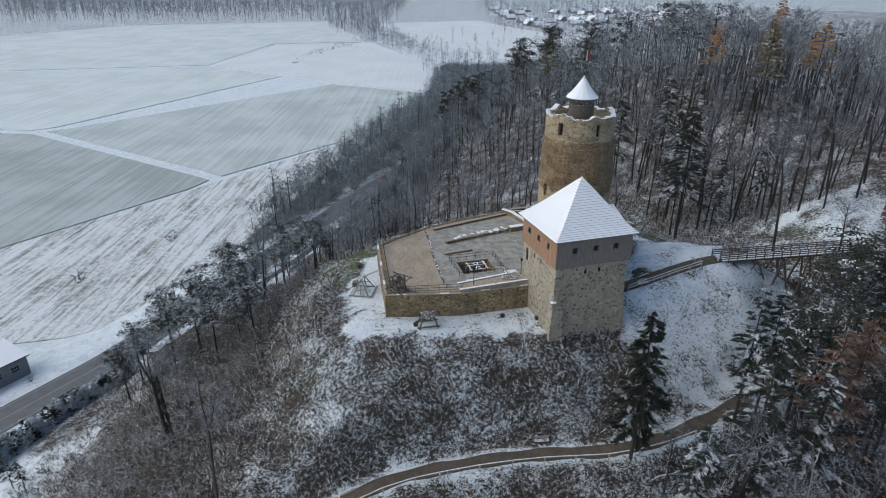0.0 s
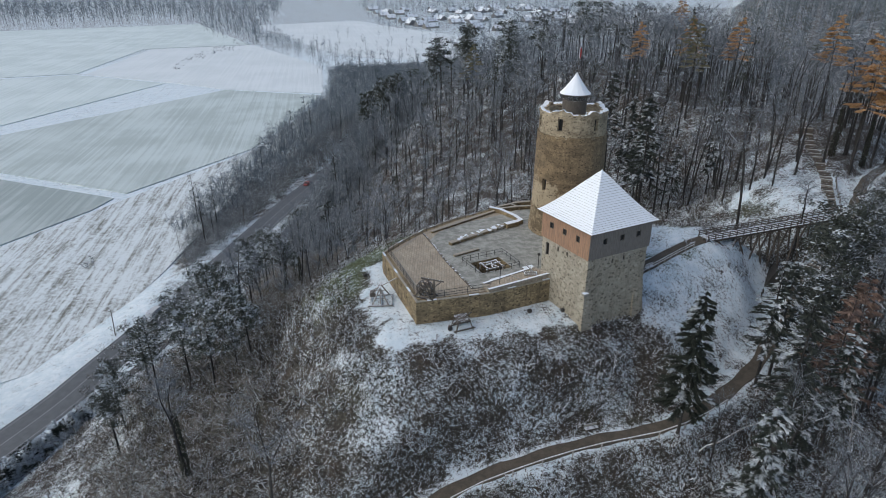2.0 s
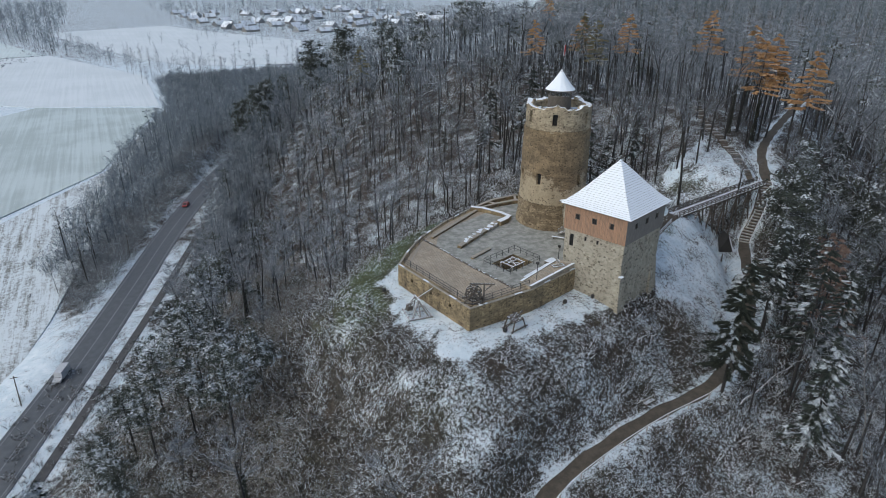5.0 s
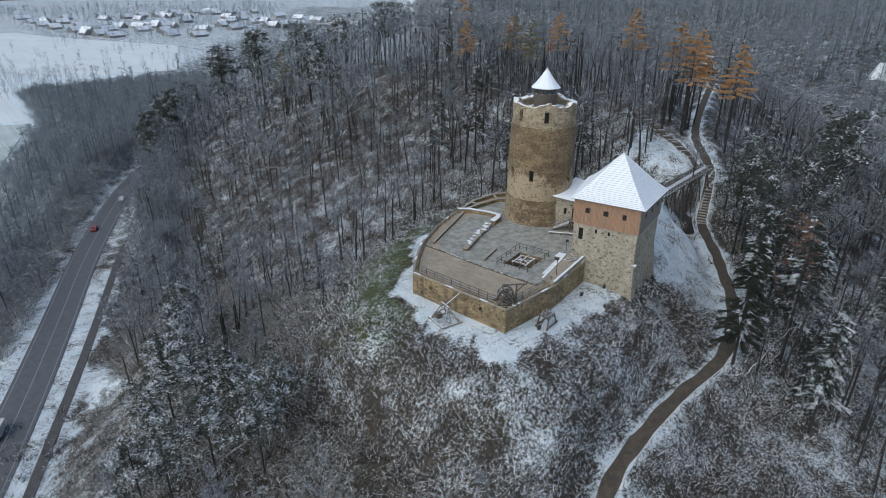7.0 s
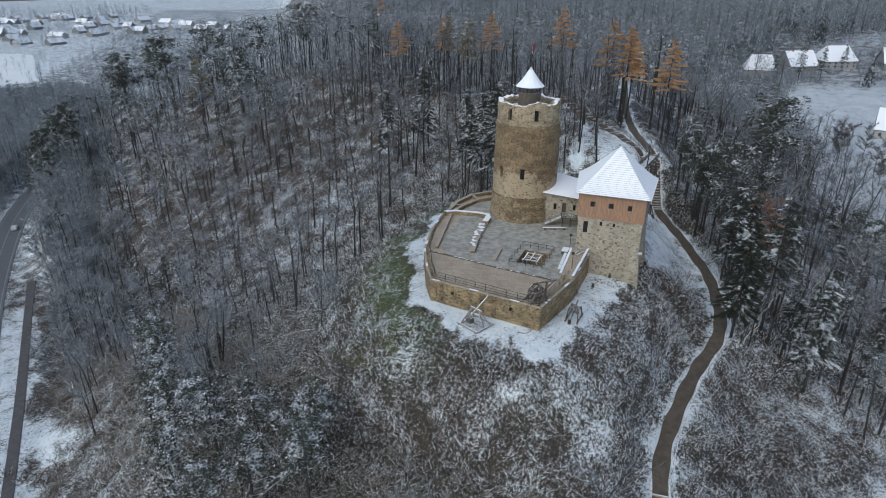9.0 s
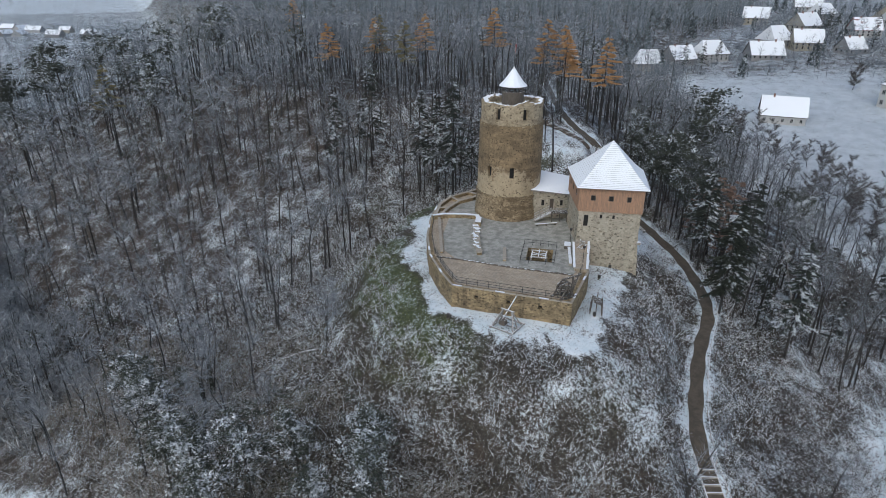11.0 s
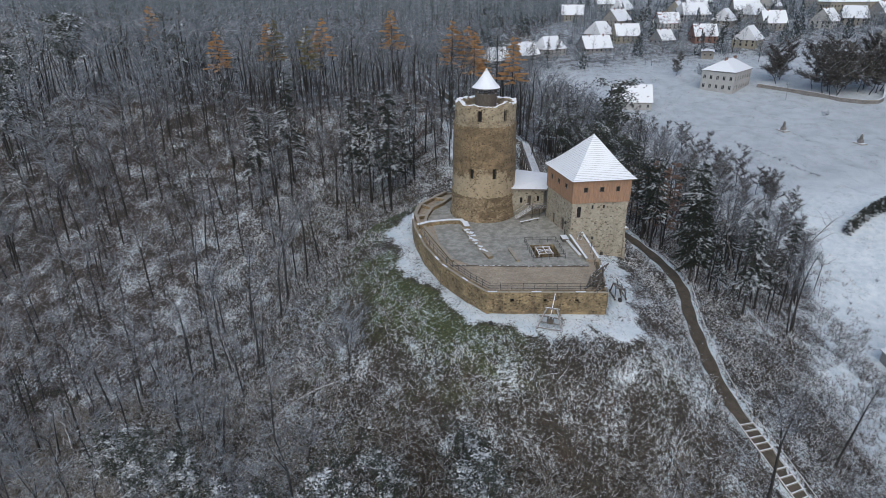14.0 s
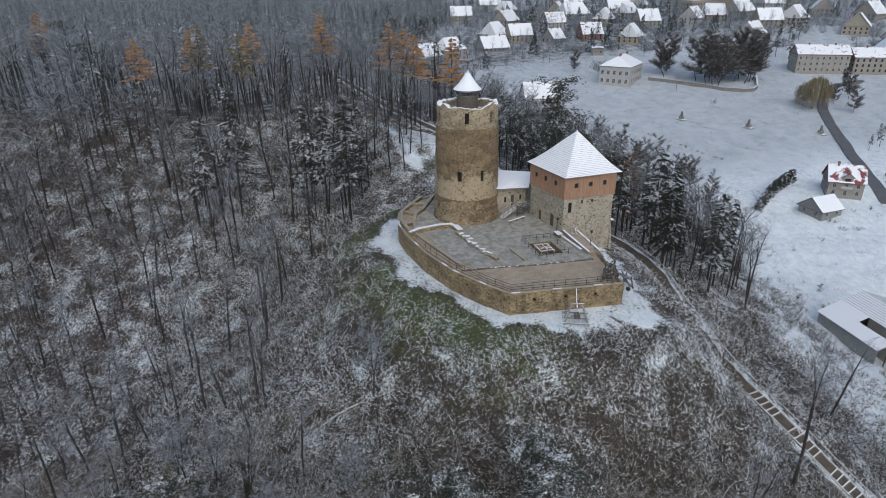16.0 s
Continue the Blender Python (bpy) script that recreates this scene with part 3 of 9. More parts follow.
field("pale", [(-450.0, 620.0), (-246.0, 664.0), (-230.0, 864.0), (-104.0, 890.0), (-224.0, 1250.0), (-560.0, 1150.0), (-700.0, 880.0)], "frosted green field under thin snow")
field("grey", [(-560.0, 560.0), (-470.0, 560.0), (-452.0, 612.0), (-700.0, 860.0), (-900.0, 760.0)], "grey stubble field with thin snow rows")
field("white", [(-8.0, 800.0), (28.0, 736.0), (70.0, 702.0), (138.0, 692.0), (212.0, 915.0), (112.0, 1130.0), (66.0, 1275.0), (-120.0, 1195.0), (-52.0, 962.0)], "white meadow with orchard rows below the village")
field("rough", [(-165.0, 192.0), (-117.0, 262.0), (-56.0, 352.0), (-14.0, 500.0), (-8.0, 470.0), (-50.0, 335.0), (-66.0, 246.0), (-75.0, 200.0), (-84.0, 168.0), (-92.0, 148.0), (-104.0, 142.0), (-240.0, 110.0)], "rough snowy grass strip streaked by mowing lines")
from mathutils import geometry

# ---- castle: walls with openings ------------------------------------------
def panel(us, vs, holes, thick, place):
    """A wall sheet over breaks us, vs with oblong holes (u0, v0, u1, v1) through it; place(u, v, depth) puts it in space."""
    us = sorted(set([round(u, 4) for u in us] + [round(h[k], 4) for h in holes for k in (0, 2)]))
    vs = sorted(set([round(v, 4) for v in vs] + [round(h[k], 4) for h in holes for k in (1, 3)]))

    def solid(i, j):
        if not (0 <= i < len(us) - 1 and 0 <= j < len(vs) - 1):
            return False
        u, v = (us[i] + us[i + 1]) / 2, (vs[j] + vs[j + 1]) / 2
        return not any(h[0] < u < h[2] and h[1] < v < h[3] for h in holes)

    s = Shape()
    for i in range(len(us) - 1):
        for j in range(len(vs) - 1):
            if not solid(i, j):
                continue
            a, b, c, d = us[i], us[i + 1], vs[j], vs[j + 1]
            s.add([place(a, c, 0), place(b, c, 0), place(b, d, 0), place(a, d, 0)], [(0, 1, 2, 3)])
            s.add([place(a, c, thick), place(b, c, thick), place(b, d, thick), place(a, d, thick)], [(3, 2, 1, 0)])
            for ni, nj, e in ((i - 1, j, ((a, d), (a, c))), (i + 1, j, ((b, c), (b, d))), (i, j - 1, ((a, c), (b, c))), (i, j + 1, ((b, d), (a, d)))):
                if not solid(ni, nj):
                    (p, q), (r, t) = e
                    s.add([place(p, q, 0), place(p, q, thick), place(r, t, thick), place(r, t, 0)], [(0, 1, 2, 3)])
    return s


def cut_panel(us, vs, holes, thick, place):
    me = panel(us, vs, holes, thick, place).mesh("wall")
    bm = bmesh.new()
    bm.from_mesh(me)
    bmesh.ops.remove_doubles(bm, verts=bm.verts, dist=0.0005)
    bmesh.ops.recalc_face_normals(bm, faces=bm.faces)
    bm.to_mesh(me)
    bm.free()
    return me


def flat_place(a, b, z=0.0):
    """Maps along the line a-b (u metres), height v; depth goes to the left of a-b."""
    a, b = Vector((*a, 0)), Vector((*b, 0))
    d = (b - a).normalized()
    n = Vector((-d.y, d.x, 0))
    return lambda u, v, w: tuple(a + d * u + n * w + Vector((0, 0, v + z)))


def spaced(a, b, step):
    k = max(1, round((b - a) / step))
    return [a + (b - a) * i / k for i in range(k + 1)]


# ---- gatehouse tower --------------------------------------------------------
GATE_AT = (19.45, 81.2)
GATE_TURN = math.degrees(math.atan2(0.274, 0.962))
FOOT, BAND, EAVE, PEAK = -7.5, 7.4, 11.5, 18.15
CORNERS = [(-5.65, -5.1), (5.5, -5.0), (4.6, 7.0), (-6.0, 5.25)]
EAVES = [(-6.4, -6.0), (6.2, -5.9), (5.3, 7.8), (-6.95, 5.9)]
gate = thing("gatehouse_tower", "square stone gatehouse with timber top storey and snowy pyramid roof", "tower", pose(*GATE_AT, 0, 0, 0, GATE_TURN))

SIDES = {side: (CORNERS[i], CORNERS[(i + 1) % 4]) for i, side in enumerate(("south", "east", "north", "west"))}
# openings as u, v from the start corner of each side: (u0, z0, u1, z1)
STONE_HOLES = {"south": [(4.3, 5.75, 4.85, 6.65), (6.45, 5.8, 7.0, 6.7)], "east": [(5.0, 5.8, 5.6, 6.7)],
               "north": [(2.8, 0.8, 4.0, 2.95), (6.55, 0.8, 8.05, 3.45)],
               "west": [(0.85, 4.4, 1.75, 6.6), (3.5, 5.95, 4.05, 6.8), (5.6, 5.95, 6.15, 6.8)]}
BOARD_HOLES = {"south": [(2.3, 9.3, 2.95, 10.15), (5.4, 9.3, 6.05, 10.15), (8.4, 9.3, 9.05, 10.15)], "east": [(2.2, 9.3, 2.85, 10.15), (5.4, 9.3, 6.05, 10.15), (8.6, 9.3, 9.25, 10.15)],
               "north": [(1.75, 9.3, 2.4, 10.15), (4.7, 9.3, 5.35, 10.15), (7.75, 9.3, 8.4, 10.15)], "west": [(1.9, 9.3, 2.55, 10.15), (4.8, 9.3, 5.45, 10.15), (7.65, 9.3, 8.3, 10.15)]}


def rough_place(base, amount, seed):
    """The same wall with its face a little uneven."""
    def place(u, v, w):
        x, y, z = base(u, v, w)
        k = 0.0 if w else amount
        q = Vector((x * 0.9 + seed, y * 0.9, z * 0.9))
        return x + k * noise.noise(q), y + k * noise.noise(q + Vector((7, 3, 1))), z
    return place


for side, (a, b) in SIDES.items():
    length = math.dist(a, b)
    holes = STONE_HOLES[side]
    place = rough_place(flat_place(a, b), 0.10, 3.0)
    part("wall", cut_panel(spaced(0, length, 0.8), spaced(FOOT, BAND, 0.8), holes, 0.9, place), M_GATE, gate, "grey-beige rubble stone wall")
    for u0, z0, u1, z1 in holes:
        inner = flat_place(a, b)
        door = u1 - u0 > 0.95 and z0 < 1
        w = Shape()
        lo, hi = Vector(inner(u0, z0, 0.3)), Vector(inner(u1, z1, 0.38))
        w.add([inner(u0, z0, 0.3), inner(u1, z0, 0.3), inner(u1, z1, 0.3), inner(u0, z1, 0.3), inner(u0, z0, 0.38), inner(u1, z0, 0.38), inner(u1, z1, 0.38), inner(u0, z1, 0.38)],
              [(0, 1, 2, 3), (7, 6, 5, 4), (0, 4, 5, 1), (1, 5, 6, 2), (2, 6, 7, 3), (3, 7, 4, 0)])
        leaf = part("door" if door else "window", w, M_TIMBER_OLD if door else M_DARK, gate, "dark plank door" if door else "dark unlit window opening")
        fr = Shape()
        for (p, q), (r, t) in (((u0, z0), (u0, z1)), ((u1, z0), (u1, z1)), ((u0, z1), (u1, z1)), ((u0, z0), (u1, z0))):
            fr.beam(inner(p, q, 0.06), inner(r, t, 0.06), 0.14, 0.16)
        part("frame", fr, M_COPING, leaf, "pale stone surround")

for side, (a, b) in SIDES.items():
    grow = 1.03
    a, b = (a[0] * grow, a[1] * grow), (b[0] * grow, b[1] * grow)
    length = math.dist(a, b)
    place = flat_place(a, b)
    boards, holes = Shape(), BOARD_HOLES[side]
    rnd = random.Random(len(side) * 3 + ord(side[0]))
    u = 0.0
    while u < length - 0.02:
        w = min(rnd.uniform(0.17, 0.24), length - u)
        cuts = [(BAND - 0.12 - rnd.uniform(0, 0.05), EAVE + 0.1)]
        for h in holes:
            if h[0] * 1.03 < u + w / 2 < h[2] * 1.03 + 0.05:
                cuts = [(cuts[0][0], h[1]), (h[3], cuts[0][1])]
        for z0, z1 in cuts:
            k = rnd.uniform(0.0, 0.02)
            p = [place(u + 0.008, z0, -0.02 - k), place(u + w - 0.008, z0, -0.02 - k), place(u + w - 0.008, z1, -0.02 - k), place(u + 0.008, z1, -0.02 - k),
                 place(u + 0.008, z0, 0.05), place(u + w - 0.008, z0, 0.05), place(u + w - 0.008, z1, 0.05), place(u + 0.008, z1, 0.05)]
            boards.add(p, [(0, 1, 2, 3), (7, 6, 5, 4), (0, 4, 5, 1), (1, 5, 6, 2), (2, 6, 7, 3), (3, 7, 4, 0)])
        u += w
    new_wood = side in ("west", "north")
    tagged(part("board_cladding", boards, M_TIMBER_NEW if new_wood else M_TIMBER_GREY, gate, "fresh orange-brown vertical boards" if new_wood else "weathered grey vertical boards"), kind="stuff")
    back = flat_place(a, b)
    part("timber_wall", cut_panel([0, length], [BAND, EAVE], [(h[0] * 1.03, h[1], h[2] * 1.03, h[3]) for h in holes], 0.15, lambda u, v, w, f=back: f(u, v, w + 0.055)), M_TIMBER_OLD, gate)
    for h in holes:
        wv = Shape()
        u0, z0, u1, z1 = h[0] * 1.03, h[1], h[2] * 1.03, h[3]
        wv.add([back(u0, z0, 0.1), back(u1, z0, 0.1), back(u1, z1, 0.1), back(u0, z1, 0.1), back(u0, z0, 0.16), back(u1, z0, 0.16), back(u1, z1, 0.16), back(u0, z1, 0.16)],
               [(0, 1, 2, 3), (7, 6, 5, 4), (0, 4, 5, 1), (1, 5, 6, 2), (2, 6, 7, 3), (3, 7, 4, 0)])
        wnd = part("window", wv, M_DARK, gate, "small dark window in the boards")
        fr = Shape()
        for (p, q), (r, t) in (((u0, z0), (u0, z1)), ((u1, z0), (u1, z1)), ((u0, z1), (u1, z1)), ((u0, z0), (u1, z0))):
            fr.beam(back(p, q, -0.03), back(r, t, -0.03), 0.08, 0.07)
        part("frame", fr, M_TIMBER_OLD, wnd)

def arch_head(place, u0, u1, z1, depth=0.4):
    """The two stone corners that turn the top of an oblong opening into a round arch."""
    r, um = (u1 - u0) / 2, (u0 + u1) / 2
    s = Shape()
    for sign in (-1, 1):
        ring = [(um + sign * r, z1)] + [(um + sign * r * math.cos(t), z1 - r + r * math.sin(t)) for t in [math.pi / 2 * k / 5 for k in range(6)]]
        k = len(ring)
        s.add([place(u, v, 0.0) for u, v in ring] + [place(u, v, depth) for u, v in ring], [tuple(range(k)), tuple(range(k, 2 * k))[::-1]] + [(i, (i + 1) % k, k + (i + 1) % k, k + i) for i in range(k)])
    return s


for side, u0, u1, z1 in (("west", 0.85, 1.75, 6.6), ("north", 6.55, 8.05, 3.45)):
    part("arch_stones", arch_head(flat_place(*SIDES[side]), u0, u1, z1), M_GATE, gate)

# buttressed foot at the corners
for cx, cy in CORNERS[:2]:
    sx, sy = math.copysign(1, cx), math.copysign(1, cy)
    low = 0.75
    butt = Shape()
    butt.add([(cx - sx * 1.7, cy - sy * 0.2, FOOT), (cx + sx * low, cy - sy * 0.2, FOOT), (cx + sx * low, cy + sy * low, FOOT), (cx - sx * 1.7, cy + sy * low, FOOT),
              (cx - sx * 1.6, cy, 1.8), (cx + sx * 0.04, cy, 1.8), (cx + sx * 0.04, cy + sy * 0.04, 1.8), (cx - sx * 1.6, cy + sy * 0.04, 1.8)],
             [(0, 1, 5, 4), (1, 2, 6, 5), (2, 3, 7, 6), (3, 0, 4, 7), (4, 5, 6, 7), (3, 2, 1, 0)])
    part("buttress", butt, M_GATE, gate, "sloping rubble stone buttress")
part("floodlight", Shape().box(-6.15, -5.6, 1.8, -5.3, -4.95, 2.15), M_COPING_SNOW, gate, "snow-capped pale stone corner block")
part("attic_floor", Shape().prism([(x * 0.95, y * 0.95) for x, y in CORNERS], EAVE - 0.5, EAVE - 0.3), M_TIMBER_OLD, gate)


def shingle_material():
    n = Nodes("snowy_shingles")
    fine = n.noise(5.0, 5, 0.7)
    wood = n.mix(n.step(fine, 0.35, 0.65), (0.16, 0.15, 0.14), (0.27, 0.255, 0.24))
    thin = n.step(n.math("ADD", n.math("MULTIPLY", n.noise(0.6, 5, 0.7), 0.6), n.math("MULTIPLY", fine, 0.4)), 0.28, 0.42)
    cover = n.math("MULTIPLY", n.upward(0.35, 0.55), thin)
    return n.done(n.mix(cover, wood, (0.80, 0.84, 0.88)), 0.8, fine, 0.02)


M_SHINGLE = shingle_material()
ROOF_ROWS = 25
TIP = (0.0, 0.4)
roof = part("roof", Shape().add([(x * 0.96, y * 0.96, EAVE - 0.02) for x, y in EAVES] + [(*TIP, PEAK - 1.6)], [(0, 1, 4), (1, 2, 4), (2, 3, 4), (3, 0, 4), (3, 2, 1, 0)]), M_TIMBER_OLD, gate, "dark roof boarding under snowy shingles")


def roof_ring(k):
    """Corners and height of the roof at k from 0 (eaves) to 1 (peak), with a soft kick at the eaves."""
    z = EAVE + 0.02 + (PEAK - EAVE) * (k - 0.33 * k * (1 - k) ** 2)
    return [(x + (TIP[0] - x) * k, y + (TIP[1] - y) * k) for x, y in EAVES], z


for row in range(ROOF_ROWS):
    k0, k1 = row / ROOF_ROWS, min((row + 1.15) / ROOF_ROWS, 1.0)
    (lo, z0), (hi, z1) = roof_ring(k0), roof_ring(k1)
    course = Shape()
    lift = 0.055
    for s in range(4):
        a, b, c, d = lo[s], lo[(s + 1) % 4], hi[(s + 1) % 4], hi[s]
        course.add([(*a, z0 + lift), (*b, z0 + lift), (*c, z1 + 0.02), (*d, z1 + 0.02), (*a, z0 - 0.02), (*b, z0 - 0.02)], [(0, 1, 2, 3), (4, 5, 1, 0)])
    part("shingle_course", course, M_SHINGLE, roof)
cap = Shape().lathe([(0.28, PEAK - 0.5), (0.16, PEAK - 0.1), (0.05, PEAK + 0.12)], 8, 0.0, 1, *TIP)
part("ridge_cap", cap, M_SNOW, roof)

# ---- round keep -------------------------------------------------------------
KEEP = (22.9, 101.8)
keep = thing("round_tower", "tall round stone keep with ragged ruined rim and snowy lookout turret", "tower", pose(*KEEP, 0))


def round_place(rise):
    """Maps an angle in degrees and a height on to the drum whose radius at a height is rise(z)."""
    def place(u, v, w):
        t = radians(u)
        r = rise(v) - w
        k = 0.10 if w == 0 else 0.0
        r += k * noise.noise(Vector((math.cos(t) * 6, math.sin(t) * 6, v * 0.8)))
        return r * math.cos(t), r * math.sin(t), v
    return place


def angles(step=5.0):
    return [i * step for i in range(int(360 / step) + 1)]


def rounded(lo, hi, holes, rise, thick, vstep=0.7):
    return cut_panel(angles(), spaced(lo, hi, vstep), holes, thick, round_place(rise))


part("foot", rounded(-4.0, 5.5, [], lambda z: np.interp(z, [-4, 0.3, 1.9, 2.3, 5.5], [6.75, 6.6, 6.56, 6.38, 6.28]), 2.2), M_DRUM, keep, "battered brown stone foot of the keep")
ledge = Shape()
for i in range(72):
    t0, t1 = radians(i * 5), radians(i * 5 + 5)
    r = 6.38 + 0.12 * noise.noise(Vector((i * 0.7, 0, 0)))
    h = 5.55 + 0.22 * noise.noise(Vector((i * 0.5, 4, 0)))
    p = [(q * math.cos(t), q * math.sin(t), z) for t in (t0, t1) for q, z in ((6.0, 5.2), (r, 5.2), (r, h), (6.0, h + 0.12))]
    ledge.add(p, [(1, 5, 6, 2), (2, 6, 7, 3), (0, 4, 5, 1), (0, 1, 2, 3), (7, 6, 5, 4)])
part("ledge", ledge, M_DRUM, keep, "uneven stone ledge with snow")
KEEP_WINDOWS = [(202.0, 9.2, 210.0, 11.3), (160.0, 9.2, 168.0, 11.2), (275.0, 9.2, 282.0, 11.0)]
part("shaft", rounded(5.5, 19.0, KEEP_WINDOWS, lambda z: np.interp(z, [5.5, 12, 19], [6.16, 6.1, 5.95]), 2.0), M_SHAFT, keep, "ochre-brown weathered stone shaft with old pale render")
TOP_WINDOWS = [(222.0, 20.0, 230.5, 22.0), (172.0, 20.0, 180.0, 22.0), (285.0, 20.0, 293.0, 22.0), (110.0, 20.0, 118.0, 22.0)]
part("upper_drum", rounded(19.0, 22.6, TOP_WINDOWS, lambda z: 5.76, 1.5), M_DRUM_TOP, keep, "pale rubble stone upper drum")
string = Shape()
for i in range(72):
    t0, t1 = radians(i * 5), radians(i * 5 + 5)
    r = 5.92 + 0.2 * noise.noise(Vector((i * 0.9, 9, 0)))
    h = 18.92 + 0.3 * noise.noise(Vector((i * 0.6, 2, 5)))
    p = [(q * math.cos(t), q * math.sin(t), z) for t in (t0, t1) for q, z in ((5.6, 18.75), (r, 18.75), (r, h), (5.6, h + 0.1))]
    string.add(p, [(1, 5, 6, 2), (2, 6, 7, 3), (0, 4, 5, 1), (0, 1, 2, 3), (7, 6, 5, 4)])
part("string_course", string, M_DRUM_TOP, keep, "ragged stone ledge below the upper drum")
for u0, z0, u1, z1 in KEEP_WINDOWS + TOP_WINDOWS:
    pl = round_place(lambda z: 5.55 if z < 19 else 5.2)
    sh = Shape().add([pl(u0, z0, 0.01), pl(u1, z0, 0.01), pl(u1, z1, 0.01), pl(u0, z1, 0.01), pl(u0, z0, 0.1), pl(u1, z0, 0.1), pl(u1, z1, 0.1), pl(u0, z1, 0.1)],
                     [(0, 1, 2, 3), (7, 6, 5, 4), (0, 4, 5, 1), (1, 5, 6, 2), (2, 6, 7, 3), (3, 7, 4, 0)])
    part("window", sh, M_DARK, keep, "narrow dark slit window")
M_FLAG_WHITE = plain("white_cloth", (0.62, 0.62, 0.62), (0.5, 0.5, 0.5), 3.0, 0.9, 0.0)
M_FLAG_RED = plain("red_cloth", (0.35, 0.05, 0.05), (0.28, 0.04, 0.04), 3.0, 0.9, 0.0)


def drooping_flag(u0, u1):
    """A strip of a limp flag hanging in folds beside its pole."""
    s = Shape()
    k = 6
    for j in range(k):
        z0, z1 = 32.7 - 1.7 * j / k, 32.7 - 1.7 * (j + 1) / k
        f = [(u, 0.09 * math.sin(u * 14 + z * 2.1) + side, z) for side in (0.0, 0.02) for z in (z0, z1) for u in (u0, u1)]
        s.add(f, [(0, 1, 3, 2), (6, 7, 5, 4), (0, 2, 6, 4), (1, 5, 7, 3)])
    return s


# broken rim with snow on it
rim, rim_snow = Shape(), Shape()
rnd = random.Random(8)
RIM = 120


def rim_high(i):
    """Height of the broken edge over the drum, uneven and stepped."""
    t = 2 * math.pi * (i % RIM) / RIM
    x, y = math.cos(t), math.sin(t)
    wave = 0.95 * max(0.0, noise.noise(Vector((x * 2.1, y * 2.1, 2.0))) + 0.15)
    return 0.12 + wave + 0.35 * noise.noise(Vector((x * 7, y * 7, 5.0))) + 0.16 * noise.noise(Vector((x * 23, y * 23, 1.0)))


edges = []
for i in range(RIM):
    t = 2 * math.pi * i / RIM
    edges.append((t, 22.6 + max(0.06, rim_high(i)), 5.78 + rnd.uniform(-0.09, 0.05), 4.55 + rnd.uniform(-0.22, 0.22), rnd.uniform(0, 0.25)))
for i in range(RIM):
    pair = (edges[i], edges[(i + 1) % RIM])
    p = [(q * math.cos(t), q * math.sin(t), z) for t, h, ro, ri, dip in pair for q, z in ((ri, 22.3), (ro, 22.3), (ro, h), (ri, h - dip))]
    rim.add(p, [(1, 5, 6, 2), (2, 6, 7, 3), (3, 7, 4, 0), (0, 4, 5, 1)])
    if noise.noise(Vector((i * 0.31, 3, 8))) > -0.32:
        p = [(q * math.cos(t), q * math.sin(t), z) for t, h, ro, ri, dip in pair for q, z in ((ri + 0.2 + dip, h - dip * 0.8 - 0.02), (ro - 0.02, h - 0.02), (ro - 0.14, h + 0.09), (ri + 0.35 + dip, h - dip * 0.7 + 0.08))]
        rim_snow.add(p, [(1, 5, 6, 2), (2, 6, 7, 3), (3, 7, 4, 0), (0, 1, 2, 3), (7, 6, 5, 4)])
part("broken_rim", rim, M_DRUM_TOP, keep, "ragged broken stone rim")
part("rim_snow", rim_snow, M_SNOW, keep, "snow lying on the rim")
part("platform", Shape().lathe([(4.6, 21.2), (4.6, 21.5)], 40), M_COPING_SNOW, keep, "snowy lookout floor")
turret = part("turret", Shape().lathe([(2.05, 21.5), (2.05, 24.35), (1.95, 24.4)], 28), M_TIMBER_OLD, keep, "round dark wooden lookout cabin")
for i in range(12):
    t = radians(i * 30)
    part("post", Shape().beam((1.95 * math.cos(t), 1.95 * math.sin(t), 24.35), (1.95 * math.cos(t), 1.95 * math.sin(t), 25.55), 0.12), M_TIMBER_OLD, turret)
part("cap_roof", Shape().lathe([(2.62, 25.3), (2.66, 25.38), (1.85, 26.2), (1.05, 27.25), (0.33, 28.3), (0.05, 28.8)], 14), M_SHINGLE, turret, "conical roof covered in thin snow")
part("flagpole", Shape().tube((0, 0, 28.6), (0, 0, 32.9), 0.04, 0.03, 6), M_IRON, turret)
flag = part("flag", drooping_flag(0.03, 0.24), M_FLAG_WHITE, turret, "limp white cloth flag")
part("stripe", drooping_flag(0.24, 0.45), M_FLAG_RED, flag, "red half of the flag")
for a in ((-3.4, 3.0, 21.6, -1.2, 4.4, 21.75), (2.6, -2.0, 21.6, 4.2, 0.5, 21.75)):
    part("gangway", Shape().box(*a), M_COPING_SNOW, keep, "snow-covered boards behind the rim")

# ---- link building between keep and gatehouse --------------------------------
link = thing("link_building", "low stone link building with snowy lean-to roof and outdoor stair", "building", pose(0, 0, 0))
A, B, C, D = (20.7, 96.4), (23.9, 89.9), (28.9, 88.0), (28.4, 97.6)
L = math.dist(A, B)
LINK_HOLES = [(2.15, 3.35, 2.85, 4.65), (3.75, 2.6, 4.65, 4.85), (5.75, 3.35, 6.4, 4.6)]
front = rough_place(flat_place(A, B), 0.06, 5)


def link_place(u, v, w):
    """The front wall, whose top rises towards the keep."""
    x, y, z = front(u, v, w)
    return x, y, z + max(0.0, (v - 5.0) / 0.9) * 0.75 * (1 - u / L)


part("wall", cut_panel(spaced(0, L, 0.8), [-1.0, 0.0, 0.8, 1.6, 2.4, 3.2, 4.0, 5.0, 5.9], LINK_HOLES, 0.7, link_place), M_GATE, link, "grey-beige rubble stone wall")
